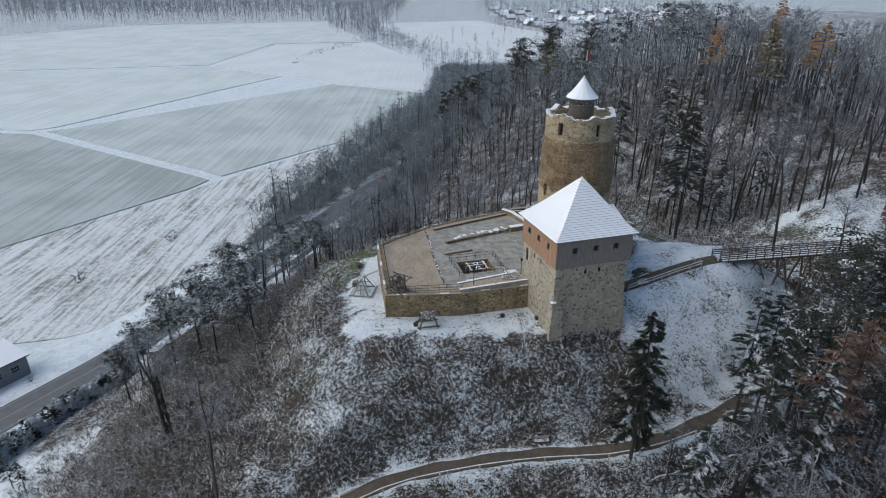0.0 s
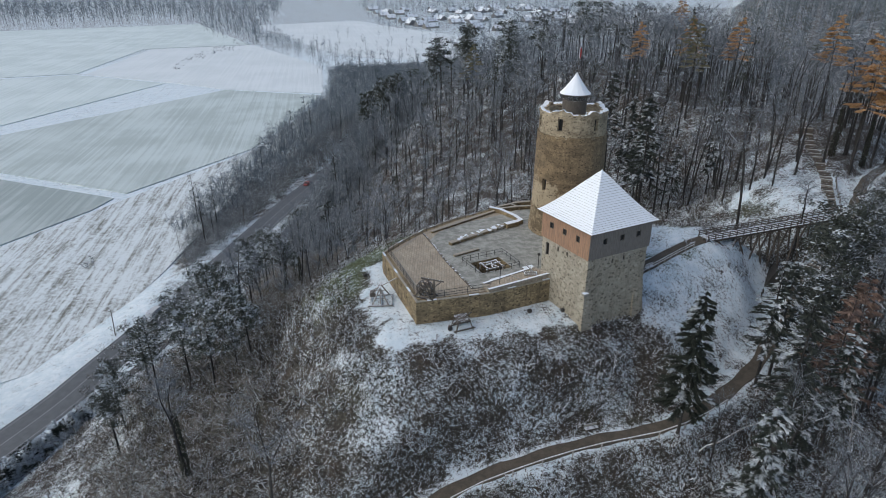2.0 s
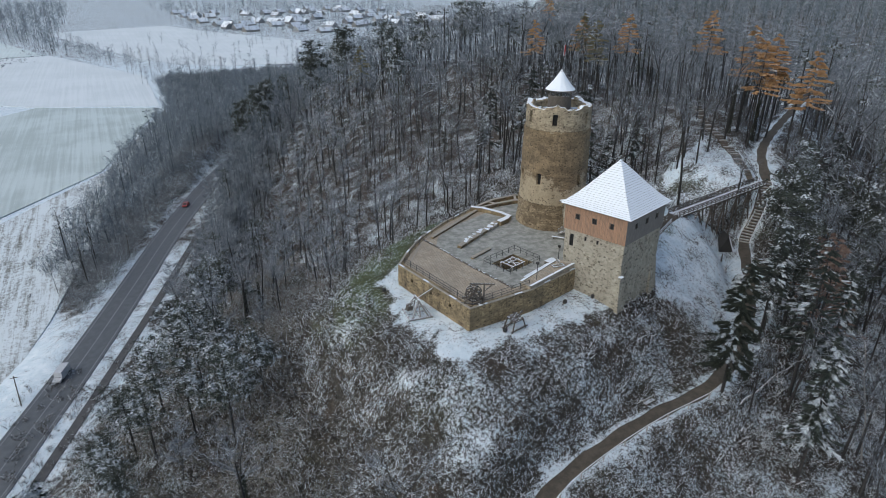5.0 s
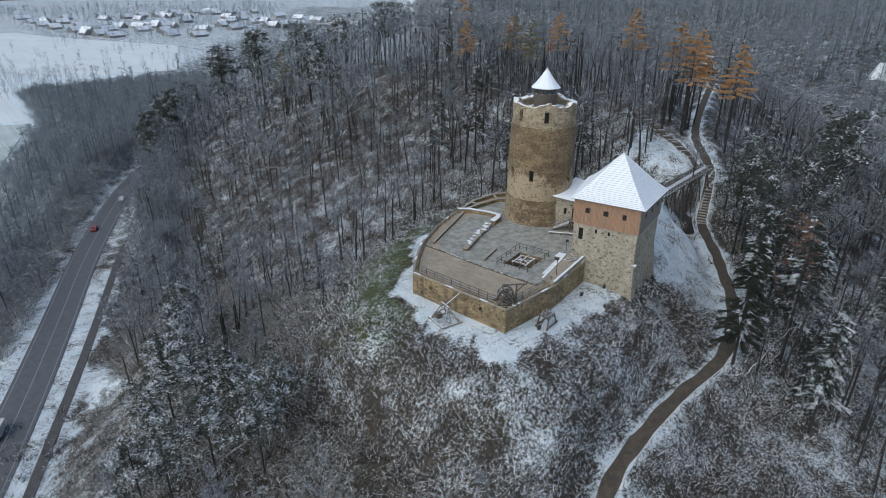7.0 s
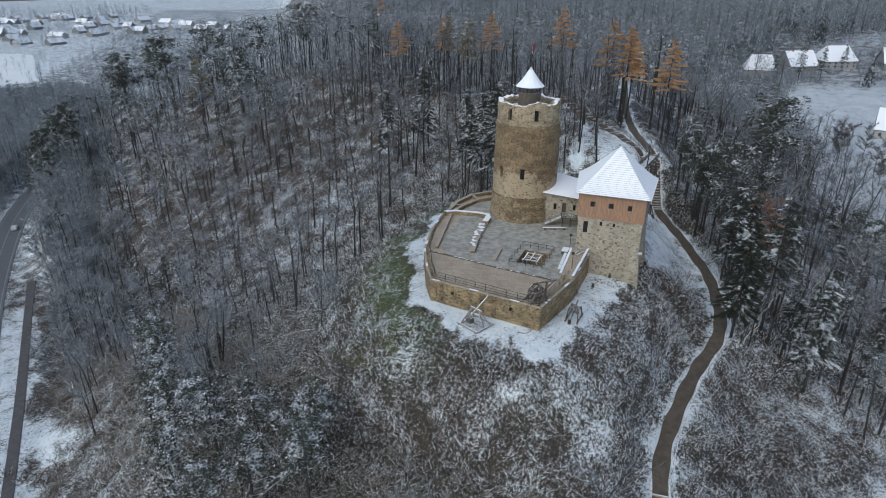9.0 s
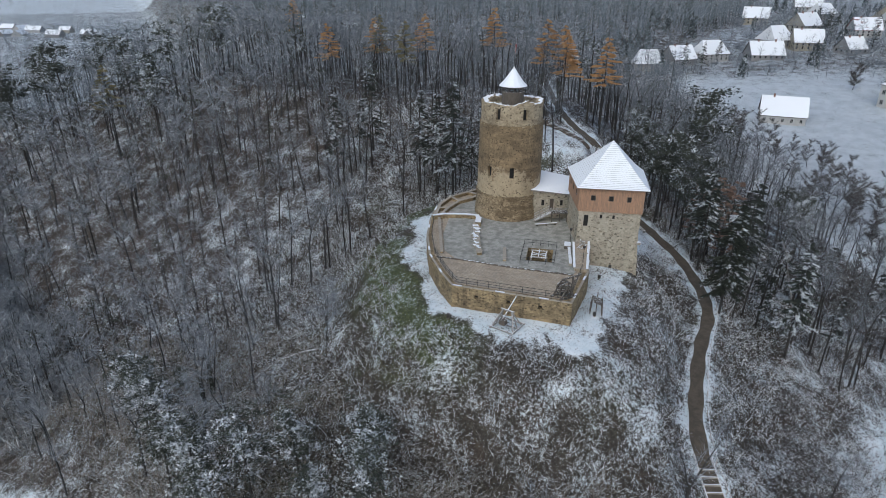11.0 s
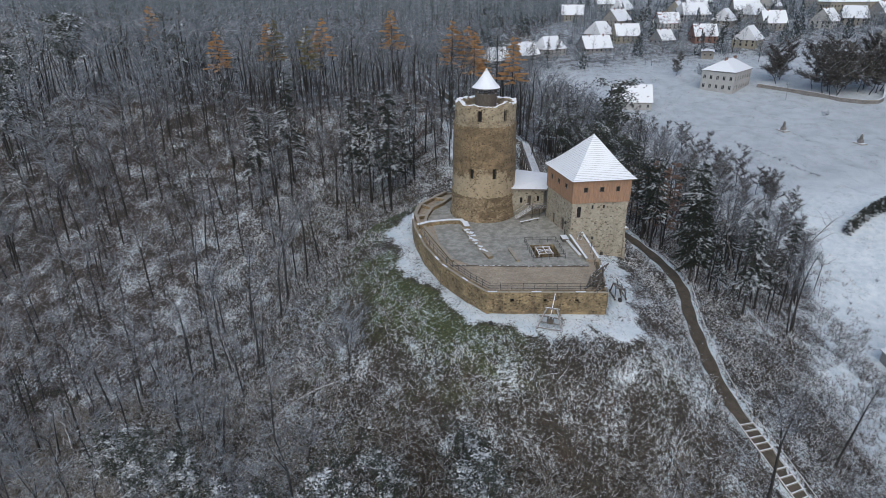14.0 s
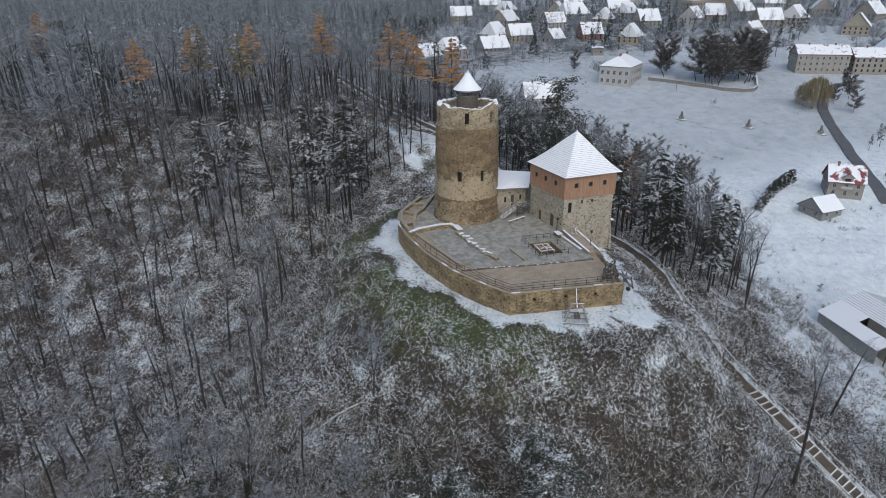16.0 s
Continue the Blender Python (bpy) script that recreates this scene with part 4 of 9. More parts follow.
for p, q in ((B, C), (C, D), (D, A)):
    part("wall", cut_panel(spaced(0, math.dist(p, q), 1.0), spaced(-1.0, 5.6, 1.0), [], 0.6, flat_place(p, q)), M_GATE, link)
pl = flat_place(A, B)


def link_block(u0, u1, w0, w1, z0, z1):
    """A block set out along the front wall; z0 and z1 may each be a pair, at u0 and at u1."""
    (a, b), (c, d) = (z if isinstance(z, tuple) else (z, z) for z in (z0, z1))
    return Shape().add([pl(u0, a, w0), pl(u1, b, w0), pl(u1, b, w1), pl(u0, a, w1), pl(u0, c, w0), pl(u1, d, w0), pl(u1, d, w1), pl(u0, c, w1)],
                       [(3, 2, 1, 0), (4, 5, 6, 7), (0, 1, 5, 4), (1, 2, 6, 5), (2, 3, 7, 6), (3, 0, 4, 7)])


for u0, z0, u1, z1 in LINK_HOLES:
    leaf = part("door" if z0 < 3 else "window", link_block(u0, u1, 0.3, 0.38, z0, z1), M_TIMBER_OLD if z0 < 3 else M_DARK, link)
    fr = Shape()
    for (p, q), (r, t) in (((u0, z0), (u0, z1)), ((u1, z0), (u1, z1)), ((u0, z1), (u1, z1))):
        fr.beam(pl(p, q, 0.02), pl(r, t, 0.02), 0.16, 0.14)
    part("frame", fr, M_COPING, leaf)
    part("arch_stones", arch_head(pl, u0, u1, z1), M_GATE, link)
rf = Shape().prism([(20.1, 96.1), (23.3, 89.4), (29.5, 87.9), (29.0, 98.0)], [6.55, 5.72, 7.1, 7.9], [6.8, 5.97, 7.35, 8.15])
part("roof", rf, M_SHINGLE, link, "lean-to roof under smooth snow")
for i in range(10):
    z = 0.78 + 0.182 * (i + 1)
    part("stair_tread", link_block(0.9 + 0.3 * i, 1.24 + 0.3 * i, -2.0, -0.75, z - 0.1, z), M_PALE_WOOD, link, "pale wooden step dusted with snow")
for w in (-2.02, -0.72):
    part("stringer", link_block(0.8, 3.9, w - 0.06, w + 0.06, (0.74, 2.36), (0.98, 2.6)), M_GREY_WOOD, link)
part("landing", link_block(3.9, L - 0.1, -2.05, -0.02, 2.45, 2.6), M_TIMBER_OLD, link)
rl = Shape()
for w, u0, z0, u1, z1 in ((-2.02, 0.9, 0.9, 3.9, 2.6), (-2.02, 3.9, 2.6, L - 0.1, 2.6), (-0.72, 0.9, 0.9, 3.7, 2.5)):
    for h, thick in ((1.0, 0.09), (0.5, 0.06)):
        rl.beam(pl(u0, z0 + h, w), pl(u1, z1 + h, w), thick)
    for i in range(4):
        f = i / 3
        rl.beam(pl(u0 + (u1 - u0) * f, z0 + (z1 - z0) * f - 0.2, w), pl(u0 + (u1 - u0) * f, z0 + (z1 - z0) * f + 1.05, w), 0.1)
part("railing", rl, M_GREY_WOOD, link, "weathered timber handrail")
for u in (4.1, 5.6, L - 0.2):
    part("post", Shape().beam(pl(u, 0.6, -1.95), pl(u, 2.5, -1.95), 0.16), M_TIMBER_OLD, link)
log_seat = thing("log_bench", "long low wooden bench with snow on its seat before the stair", "bench", pose(18.6, 92.2, 0.78, 0, 0, -52))
part("seat", Shape().box(-2.2, -0.2, 0.3, 2.2, 0.2, 0.42), M_COPING_SNOW, log_seat, "snow-covered plank seat")
for x in (-1.8, 0.0, 1.8):
    part("leg", Shape().box(x - 0.1, -0.16, -0.02, x + 0.1, 0.16, 0.3), M_TIMBER_OLD, log_seat)

# ---- terrace, courtyard and curtain wall -------------------------------------
def paving_material():
    """Worn brick paving with damp patches, moss and a breath of snow."""
    n = Nodes("terrace_paving")
    brick = n.node("ShaderNodeTexBrick", Scale=1.0, **{"Mortar Size": 0.03, "Brick Width": 0.8, "Row Height": 0.4})
    brick.inputs["Color1"].default_value, brick.inputs["Color2"].default_value, brick.inputs["Mortar"].default_value = (0.38, 0.315, 0.235, 1), (0.48, 0.405, 0.31, 1), (0.26, 0.213, 0.155, 1)
    n.link(n.stretched(1, 1, 1, radians(-78)), brick.inputs["Vector"])
    wet = n.step(n.noise(0.4, 6, 0.7), 0.4, 0.7)
    col = n.mix(n.math("MULTIPLY", wet, 0.5), brick.outputs["Color"], (0.17, 0.135, 0.10))
    col = n.mix(n.math("MULTIPLY", n.step(n.noise(2.2, 5, 0.7), 0.6, 0.72), 0.5), col, (0.42, 0.41, 0.39))
    col = n.mix(n.math("MULTIPLY", n.step(n.noise(0.9, 6, 0.75), 0.52, 0.62), 0.55), col, (0.34, 0.30, 0.24))
    col = n.mix(n.math("MULTIPLY", n.step(n.noise(5.0, 5, 0.8), 0.5, 0.62), 0.4), col, (0.12, 0.10, 0.08))
    return n.done(col, 0.8, brick.outputs["Fac"], 0.01)


M_PAVING = paving_material()



M_GRAVEL = plain("courtyard_gravel", (0.23, 0.232, 0.205), (0.40, 0.395, 0.36), 0.9, 0.95, 0.03)
DECK, YARD = 0.7, 0.78
DECK_EDGE = [(-3.3, 104.0), (-2.2, 97.5), (-1.5, 91.8), (0.5, 81.6)]
deck_ring = [(-8.0, 79.6), (-10.9, 96.8), (-8.1, 100.1), (-2.9, 104.9), (4.2, 109.4), (11.8, 112.8), (17.7, 114.7), (23.4, 115.0), (26.2, 113.8), (31.6, 111.4), (35.4, 107.0), (33.4, 98.0), (26.6, 88.5), (13.4, 83.0), (2.6, 80.2)]
PIT = [(2.2, 90.2), (7.4, 91.6), (8.5, 87.4), (3.3, 86.0)]


def holed(ring, hole, z0, z1):
    """A plan outline with a hole, raised from z0 to z1."""
    s = Shape()
    both = [[Vector((x, y, 0)) for x, y in ring], [Vector((x, y, 0)) for x, y in hole]]
    flat = [p for r in both for p in r]
    for z, flip in ((z0, True), (z1, False)):
        tris = []
        for t in geometry.tessellate_polygon(both):
            a, b, c = (flat[i] for i in t)
            ccw = (b - a).cross(c - a).z > 0
            tris.append(t if ccw != flip else t[::-1])
        s.add([(p.x, p.y, z) for p in flat], tris)
    for r in (ring, hole):
        for p, q in zip(r, r[1:] + r[:1]):
            s.add([(*p, z0), (*q, z0), (*q, z1), (*p, z1)], [(0, 1, 2, 3)])
    me = s.mesh("slab")
    bm = bmesh.new()
    bm.from_mesh(me)
    bmesh.ops.remove_doubles(bm, verts=bm.verts, dist=0.0005)
    bmesh.ops.recalc_face_normals(bm, faces=bm.faces)
    bm.to_mesh(me)
    bm.free()
    return me


tagged(part("pit_floor", Shape().prism([(1.9, 90.4), (7.6, 91.9), (8.8, 87.2), (3.1, 85.7)], -2.3, -1.7), M_GRAVEL), "gravel floor of the walled pit", "floor", kind="structure")
tagged(part("terrace_floor", holed(deck_ring, PIT, -4.5, DECK), M_PAVING), "brown brick-paved terrace behind the curtain wall", "terrace", kind="structure")
yard = [(-2.6, 100.6)] + DECK_EDGE[1:] + [(3.0, 81.6), (12.8, 84.0), (26.4, 88.7), (33.2, 98.2), (34.8, 106.8), (31.0, 110.0), (26.0, 112.2), (17.2, 112.2), (13.6, 110.2), (6.0, 107.6), (-0.4, 104.0)]
tagged(part("courtyard", holed(yard, PIT, -0.4, YARD), M_GRAVEL), "grey-brown gravel castle courtyard with a light dusting", "courtyard", kind="structure")
# kerb colour darkened to paint the shadow line of the step
M_KERB = plain("dark_brick_kerb", (0.085, 0.068, 0.052), (0.14, 0.115, 0.088), 1.2, 0.9, 0.02, 0.25)
step_line = glide([(x, y, 0.0) for x, y in DECK_EDGE], 1.0)
tagged(part("courtyard_kerb", strip(step_line, 0.3, YARD + 0.06, 0.5), M_KERB), "low stone kerb along the courtyard", "kerb", kind="structure")

PORTS = {0: [(3.6, -0.95, 4.15, -0.35), (8.6, -0.95, 9.15, -0.35), (13.4, -0.95, 13.95, -0.35)], 2: [(3.0, -0.9, 3.5, -0.35)]}
curtain = thing("curtain_wall", "ochre rubble stone curtain wall with pale coping round the terrace", "castle wall", pose(0, 0, 0))
full = [(13.2, 82.2), (2.6, 79.6)] + WALL_RING[:11]
for i, (p, q) in enumerate(zip(full, full[1:])):
    length = math.dist(p, q)
    # the outside lies to the left of p-q seen from above, so the sheet is laid from q to p
    part("wall", cut_panel(spaced(0, length, 0.8), spaced(-6.0, 0.72, 0.7), PORTS.get(i - 2, []), 0.9, rough_place(flat_place(q, p), 0.09, 11)), M_TERRACE, curtain)
    for u0, z0, u1, z1 in PORTS.get(i - 2, []):
        pl = flat_place(q, p)
        part("loophole", Shape().add([pl(u0, z0, 0.5), pl(u1, z0, 0.5), pl(u1, z1, 0.5), pl(u0, z1, 0.5), pl(u0, z0, 0.6), pl(u1, z0, 0.6), pl(u1, z1, 0.6), pl(u0, z1, 0.6)],
                                     [(0, 1, 2, 3), (7, 6, 5, 4), (0, 4, 5, 1), (1, 5, 6, 2), (2, 6, 7, 3), (3, 7, 4, 0)]), M_DARK, curtain, "small dark loophole")


def inset(p, q, off):
    d = Vector((q[0] - p[0], q[1] - p[1])).normalized()
    return Vector((d.y, -d.x)) * off


for i, (p, q) in enumerate(zip(full, full[1:])):
    o = inset(p, q, 0.17)
    n_stones = max(2, round(math.dist(p, q) / 1.6))
    for k in range(n_stones):
        f0, f1 = k / n_stones + 0.004, (k + 1) / n_stones - 0.004
        a = (p[0] + (q[0] - p[0]) * f0 + o.x, p[1] + (q[1] - p[1]) * f0 + o.y, 0.79)
        b = (p[0] + (q[0] - p[0]) * f1 + o.x, p[1] + (q[1] - p[1]) * f1 + o.y, 0.79)
        part("coping_stone", Shape().beam(a, b, 0.34, 0.13), M_COPING if (i * 7 + k) % 4 else M_COPING_SNOW, curtain)


def low_wall(name, line, width, z0, z1, material, label, top=None):
    t = thing(name, label, "wall")
    z1 += 0.44
    for p, q in zip(line, line[1:]):
        d = Vector((q[0] - p[0], q[1] - p[1])).normalized() * (width * 0.5)
        s = Shape().beam((p[0] - d.x, p[1] - d.y, (z0 + z1) / 2), (q[0] + d.x * 0.98, q[1] + d.y * 0.98, (z0 + z1) / 2), width, z1 - z0)
        part("masonry", s, material, t)
        if top:
            s = Shape().beam((p[0] - d.x, p[1] - d.y, z1 + 0.05), (q[0] + d.x * 0.98, q[1] + d.y * 0.98, z1 + 0.06), width + 0.08, 0.13)
            part("coping", s, top, t)
    return t


low_wall("ruined_wall", [(11.9, 112.6), (13.4, 111.2), (15.2, 107.4), (15.6, 105.2), (14.2, 104.2)], 0.75, -0.2, 1.0, M_TERRACE, "low ruined stone wall with snowy top", M_COPING_SNOW)
low_wall("ruined_wall", [(14.2, 104.2), (12.6, 103.6)], 1.0, -0.2, 1.1, M_TERRACE, "low ruined stone wall with snowy top", M_COPING_SNOW)
low_wall("ruined_wall", [(12.0, 103.9), (0.8, 98.0)], 0.8, -0.2, 0.78, M_TERRACE, "low ruined wall foundation in the courtyard", M_COPING)
low_wall("corridor_wall", [(13.0, 111.8), (17.4, 112.2), (21.8, 112.0), (24.8, 110.5), (33.0, 108.4)], 0.5, -0.2, 0.95, M_TERRACE, "low stone wall of the ruined corridor behind the keep", M_COPING)
for p, q in (((16.3, 114.2), (17.2, 112.5)), ((23.2, 114.4), (22.0, 112.2)), ((28.0, 112.9), (27.4, 110.1))):
    low_wall("corridor_wall", [p, q], 0.4, -0.2, 0.85, M_TERRACE, "short cross wall of the ruined corridor", M_COPING)
low_wall("parapet", [(13.2, 112.9), (18.0, 114.6), (23.3, 114.8), (26.3, 113.6), (31.8, 111.2)], 0.5, 0.2, 0.9, M_TERRACE, "low stone parapet on the curtain wall", M_COPING)
low_wall("ruined_wall", [(4.6, 94.9), (0.4, 93.2)], 0.5, -0.2, 0.55, M_TERRACE, "short stone wall stub with pale top", M_COPING)
# the raised stone platform beside the gatehouse, its top climbing towards the wall
PLATFORM = [(2.5, 79.9), (12.9, 82.5), (11.0, 84.7), (2.2, 81.9)]
PLATFORM_Z = [1.22, 1.6, 1.72, 1.2]
tagged(part("platform_floor", Shape().prism(PLATFORM, -0.3, PLATFORM_Z), M_PAVING), "brown paved platform climbing between low kerbs beside the gatehouse", "platform", kind="structure")
edging = thing("platform_edging", "pale stone edging round the paved platform", "wall")
for i in range(4):
    (x0, y0), (x1, y1), z0, z1 = PLATFORM[i], PLATFORM[(i + 1) % 4], PLATFORM_Z[i], PLATFORM_Z[(i + 1) % 4]
    part("coping", Shape().beam((x0, y0, z0 + 0.06), (x1, y1, z1 + 0.06), 0.4, 0.2), M_COPING if i % 2 else M_COPING_SNOW, edging)
part("coping", Shape().beam((8.0, 81.3, 1.5), (6.9, 83.4, 1.5), 0.3, 0.2), M_COPING, edging)
# a row of snow-capped loose stones on the ruined wall
rnd = random.Random(4)
for i in range(26):
    f = i / 25
    x, y = 11.6 + (2.6 - 11.6) * f + rnd.uniform(-0.35, 0.35), 103.7 + (99.1 - 103.7) * f + rnd.uniform(-0.3, 0.3)
    s = Shape()
    q = [rnd.uniform(0.25, 0.5) for _ in range(3)]
    s.box(-q[0], -q[1], 0, q[0], q[1], q[2] * 1.1)
    s.v = [(vx * rnd.uniform(0.7, 1.1), vy * rnd.uniform(0.7, 1.1), vz * rnd.uniform(0.8, 1.1)) for vx, vy, vz in s.v]
    ob = part("loose_stone", s, M_COPING_SNOW)
    ob.matrix_world = pose(x, y, 0.95, 0, 0, rnd.uniform(0, 180))
    tagged(ob, "loose snow-capped block of stone on the ruined wall", "stone", "loose stones of the ruin")
# ---- rails, siege engines and courtyard things ---------------------------------
for p, q in zip(PIT, PIT[1:] + PIT[:1]):
    tagged(part("pit_wall", Shape().beam((*p, -0.55), (*q, -0.55), 0.12, 2.55), M_TERRACE), "dark stone lining of the courtyard pit", "wall", kind="structure")


def fence(name, line, label, step=1.8, height=1.05, rails=(1.0, 0.55), thick=0.06, material=None, group="", category="fence"):
    """Posts and rails along a line of x, y, z points: every post and every length of rail is a part."""
    material = material or M_IRON
    t = thing(name, label, category, None, group)
    for (x0, y0, z0), (x1, y1, z1) in zip(line, line[1:]):
        n = max(1, round(math.dist((x0, y0), (x1, y1)) / step))
        at = [(x0 + (x1 - x0) * i / n, y0 + (y1 - y0) * i / n, z0 + (z1 - z0) * i / n) for i in range(n + 1)]
        for x, y, z in at[:-1] if (x1, y1, z1) != line[-1] else at:
            part("post", Shape().beam((x, y, z - 0.15), (x, y, z + height), thick * 1.3), material, t)
        for h in rails:
            part("rail", Shape().beam((x0, y0, z0 + h), (x1, y1, z1 + h), thick), material, t)
    return t


def inner(points, off, z):
    """The line moved inwards from the curtain wall."""
    out = []
    for i, (x, y) in enumerate(points):
        d = Vector((8.0 - x, 94.0 - y)).normalized() * off
        out.append((x + d.x, y + d.y, z))
    return out


fence("terrace_railing", inner([(2.6, 79.8), (-8.5, 79.0), (-11.5, 97.0), (-8.5, 100.5), (-3.2, 105.5)], 1.1, DECK + 0.05), "thin dark iron railing along the terrace edge", 1.7, 1.05, (1.05, 0.6, 0.2), 0.045)
fence("terrace_railing", inner([(-3.2, 105.5), (4.0, 110.0), (11.6, 113.4)], 1.0, DECK + 0.05), "thin dark iron railing along the terrace edge", 2.0, 1.05, (1.05, 0.5), 0.045)
fence("pit_railing", [(1.0, 90.7, YARD), (8.3, 92.6, YARD), (9.6, 87.2, YARD), (2.6, 85.4, YARD), (1.0, 90.7, YARD)], "dark iron railing round the courtyard pit", 1.4, 1.0, (1.0, 0.5), 0.045)
low_wall("terrace_kerb", [(-1.5, 104.0), (12.2, 111.7)], 0.45, -0.1, 0.55, M_TERRACE, "low dark stone wall beside the walkway", M_COPING)
low_wall("terrace_kerb", [(-7.2, 81.6), (-9.8, 96.4), (-4.6, 102.6)], 0.25, -0.1, 0.29, M_COPING, "flat stone band in the terrace paving")

# timber well frame over the pit
well = thing("well_frame", "square pale timber well frame with snowy beams over the pit", "well frame", pose(5.5, 89.0, -1.7, 0, 0, 15))
for sx in (-1.5, 1.5):
    for sy in (-1.3, 1.3):
        part("leg", Shape().beam((sx * 1.1, sy * 1.1, 0), (sx * 0.9, sy * 0.9, 2.45), 0.17), M_PALE_WOOD, well)
for a, b in (((-1.7, -1.17, 2.4), (1.7, -1.17, 2.4)), ((-1.7, 1.17, 2.4), (1.7, 1.17, 2.4)), ((-1.35, -1.4, 2.5), (-1.35, 1.4, 2.5)), ((1.35, -1.4, 2.5), (1.35, 1.4, 2.5)), ((-1.6, 0, 2.6), (1.6, 0, 2.6)),
             ((-0.5, -1.1, 2.45), (0.5, 1.1, 2.45)), ((0.5, -1.1, 2.45), (-0.5, 1.1, 2.45)),
             ((-1.65, -1.4, 0.3), (1.65, -1.4, 0.3)), ((-1.65, 1.4, 0.3), (1.65, 1.4, 0.3))):
    part("beam", Shape().beam(a, b, 0.17), M_PALE_WOOD, well)
for k in range(4):
    f = k / 3
    s = thing("stone_bench", "low stone block bench capped with snow in the courtyard", "bench", pose(9.3 - 4.9 * f, 84.9 - 1.7 * f, YARD, 0, 0, 19), "courtyard stone benches")
    part("block", Shape().box(-0.75, -0.22, 0, 0.75, 0.22, 0.38), M_COPING, s)
    part("snow_cap", Shape().box(-0.77, -0.24, 0.38, 0.77, 0.24, 0.46), M_SNOW, s)


def wheel(r, n, thick, width):
    """A spoked wheel lying in its own xz plane."""
    s = Shape()
    k = 20
    for i in range(k):
        a, b = 2 * math.pi * i / k, 2 * math.pi * (i + 1) / k
        for y in (-width / 2, width / 2):
            s.beam((r * math.cos(a), y, r * math.sin(a)), (r * math.cos(b), y, r * math.sin(b)), thick)
        if i % 2 == 0:
            s.beam((r * math.cos(a), -width / 2, r * math.sin(a)), (r * math.cos(a), width / 2, r * math.sin(a)), thick)
    for i in range(n):
        a = 2 * math.pi * i / n
        for y in (-width / 2, width / 2):
            s.beam((0, y, 0), (r * math.cos(a), y, r * math.sin(a)), thick)
    return s


crane = thing("treadwheel_crane", "dark timber treadwheel crane on the terrace corner", "crane", pose(-6.9, 80.8, DECK, 0, 0, -35))
part("treadwheel", Shape().add(*(lambda q: ([(x, y, z + 1.4) for x, y, z in q.v], q.f))(wheel(1.12, 6, 0.15, 0.8))), M_TIMBER_OLD, crane, "spoked timber treadwheel")
for y in (-0.85, 0.85):
    part("leg", Shape().beam((-1.3, y, 0), (-0.15, y, 1.9), 0.2), M_TIMBER_OLD, crane)
    part("leg", Shape().beam((1.3, y, 0), (0.15, y, 1.9), 0.2), M_TIMBER_OLD, crane)
    part("sill", Shape().beam((-1.7, y, 0.1), (1.7, y, 0.1), 0.22), M_TIMBER_OLD, crane)
part("axle", Shape().tube((0, -1.2, 1.4), (0, 1.2, 1.4), 0.12, 0.12, 8), M_TIMBER_OLD, crane)
part("mast", Shape().beam((1.5, 0, 0), (1.5, 0, 2.9), 0.22), M_TIMBER_OLD, crane)
part("jib", Shape().beam((-0.6, 0, 2.9), (3.0, 0, 3.0), 0.18), M_TIMBER_OLD, crane)
part("brace", Shape().beam((1.5, 0, 1.8), (2.6, 0, 2.9), 0.14), M_TIMBER_OLD, crane)


def shelf_at(x, y, turn):
    return pose(x, y, float(ground_height(x, y)[0]), 0, 0, turn)


treb = thing("trebuchet", "pale timber trebuchet with raised throwing arm on the snowy ledge", "trebuchet", shelf_at(-12.9, 87.2, 172))
for y in (-1.0, 1.0):
    part("sill", Shape().beam((-1.9, y * 1.75, 0.15), (1.9, y * 1.75, 0.15), 0.22), M_GREY_WOOD, treb)
    part("leg", Shape().beam((-1.3, y * 1.75, 0.15), (0, y * 0.7, 2.7), 0.17), M_GREY_WOOD, treb)
    part("leg", Shape().beam((1.3, y * 1.75, 0.15), (0, y * 0.7, 2.7), 0.17), M_GREY_WOOD, treb)
    part("tie", Shape().beam((-0.75, y * 1.32, 1.2), (0.75, y * 1.32, 1.2), 0.12), M_GREY_WOOD, treb)
    part("brace", Shape().beam((0, y * 1.75, 0.2), (0, y * 0.7, 2.6), 0.13), M_GREY_WOOD, treb)
for x in (-1.7, 0, 1.7):
    part("cross_beam", Shape().beam((x, -2.0, 0.28), (x, 2.0, 0.28), 0.2), M_GREY_WOOD, treb)
part("axle", Shape().beam((0, -1.1, 2.72), (0, 1.1, 2.72), 0.18), M_GREY_WOOD, treb)
part("throwing_arm", Shape().beam((1.2, 0, 2.0), (-2.6, 0, 4.0), 0.14), M_GREY_WOOD, treb)
part("counterweight", Shape().box(0.8, -0.45, 1.0, 1.6, 0.45, 1.8), M_TIMBER_OLD, treb)

ram = thing("siege_cart", "dark roofed siege cart standing in the snow below the wall", "cart", shelf_at(-2.2, 76.8, 12))
for y in (-0.9, 0.9):
    for x in (-1.1, 1.1):
        part("leg", Shape().beam((x * 1.25, y, 0), (x * 0.7, y * 0.8, 1.9), 0.15), M_TIMBER_OLD, ram)
    part("sill", Shape().beam((-1.7, y, 0.3), (1.7, y, 0.3), 0.18), M_TIMBER_OLD, ram)
part("hood", Shape().prism([(-1.0, -0.75), (1.0, -0.75), (1.0, 0.75), (-1.0, 0.75)], [1.45, 1.45, 1.95, 1.95], [1.57, 1.57, 2.07, 2.07]), M_TIMBER_OLD, ram, "dark sloping board hood")
part("arm", Shape().beam((-1.9, 0, 0.8), (1.5, 0, 2.4), 0.16), M_TIMBER_OLD, ram)
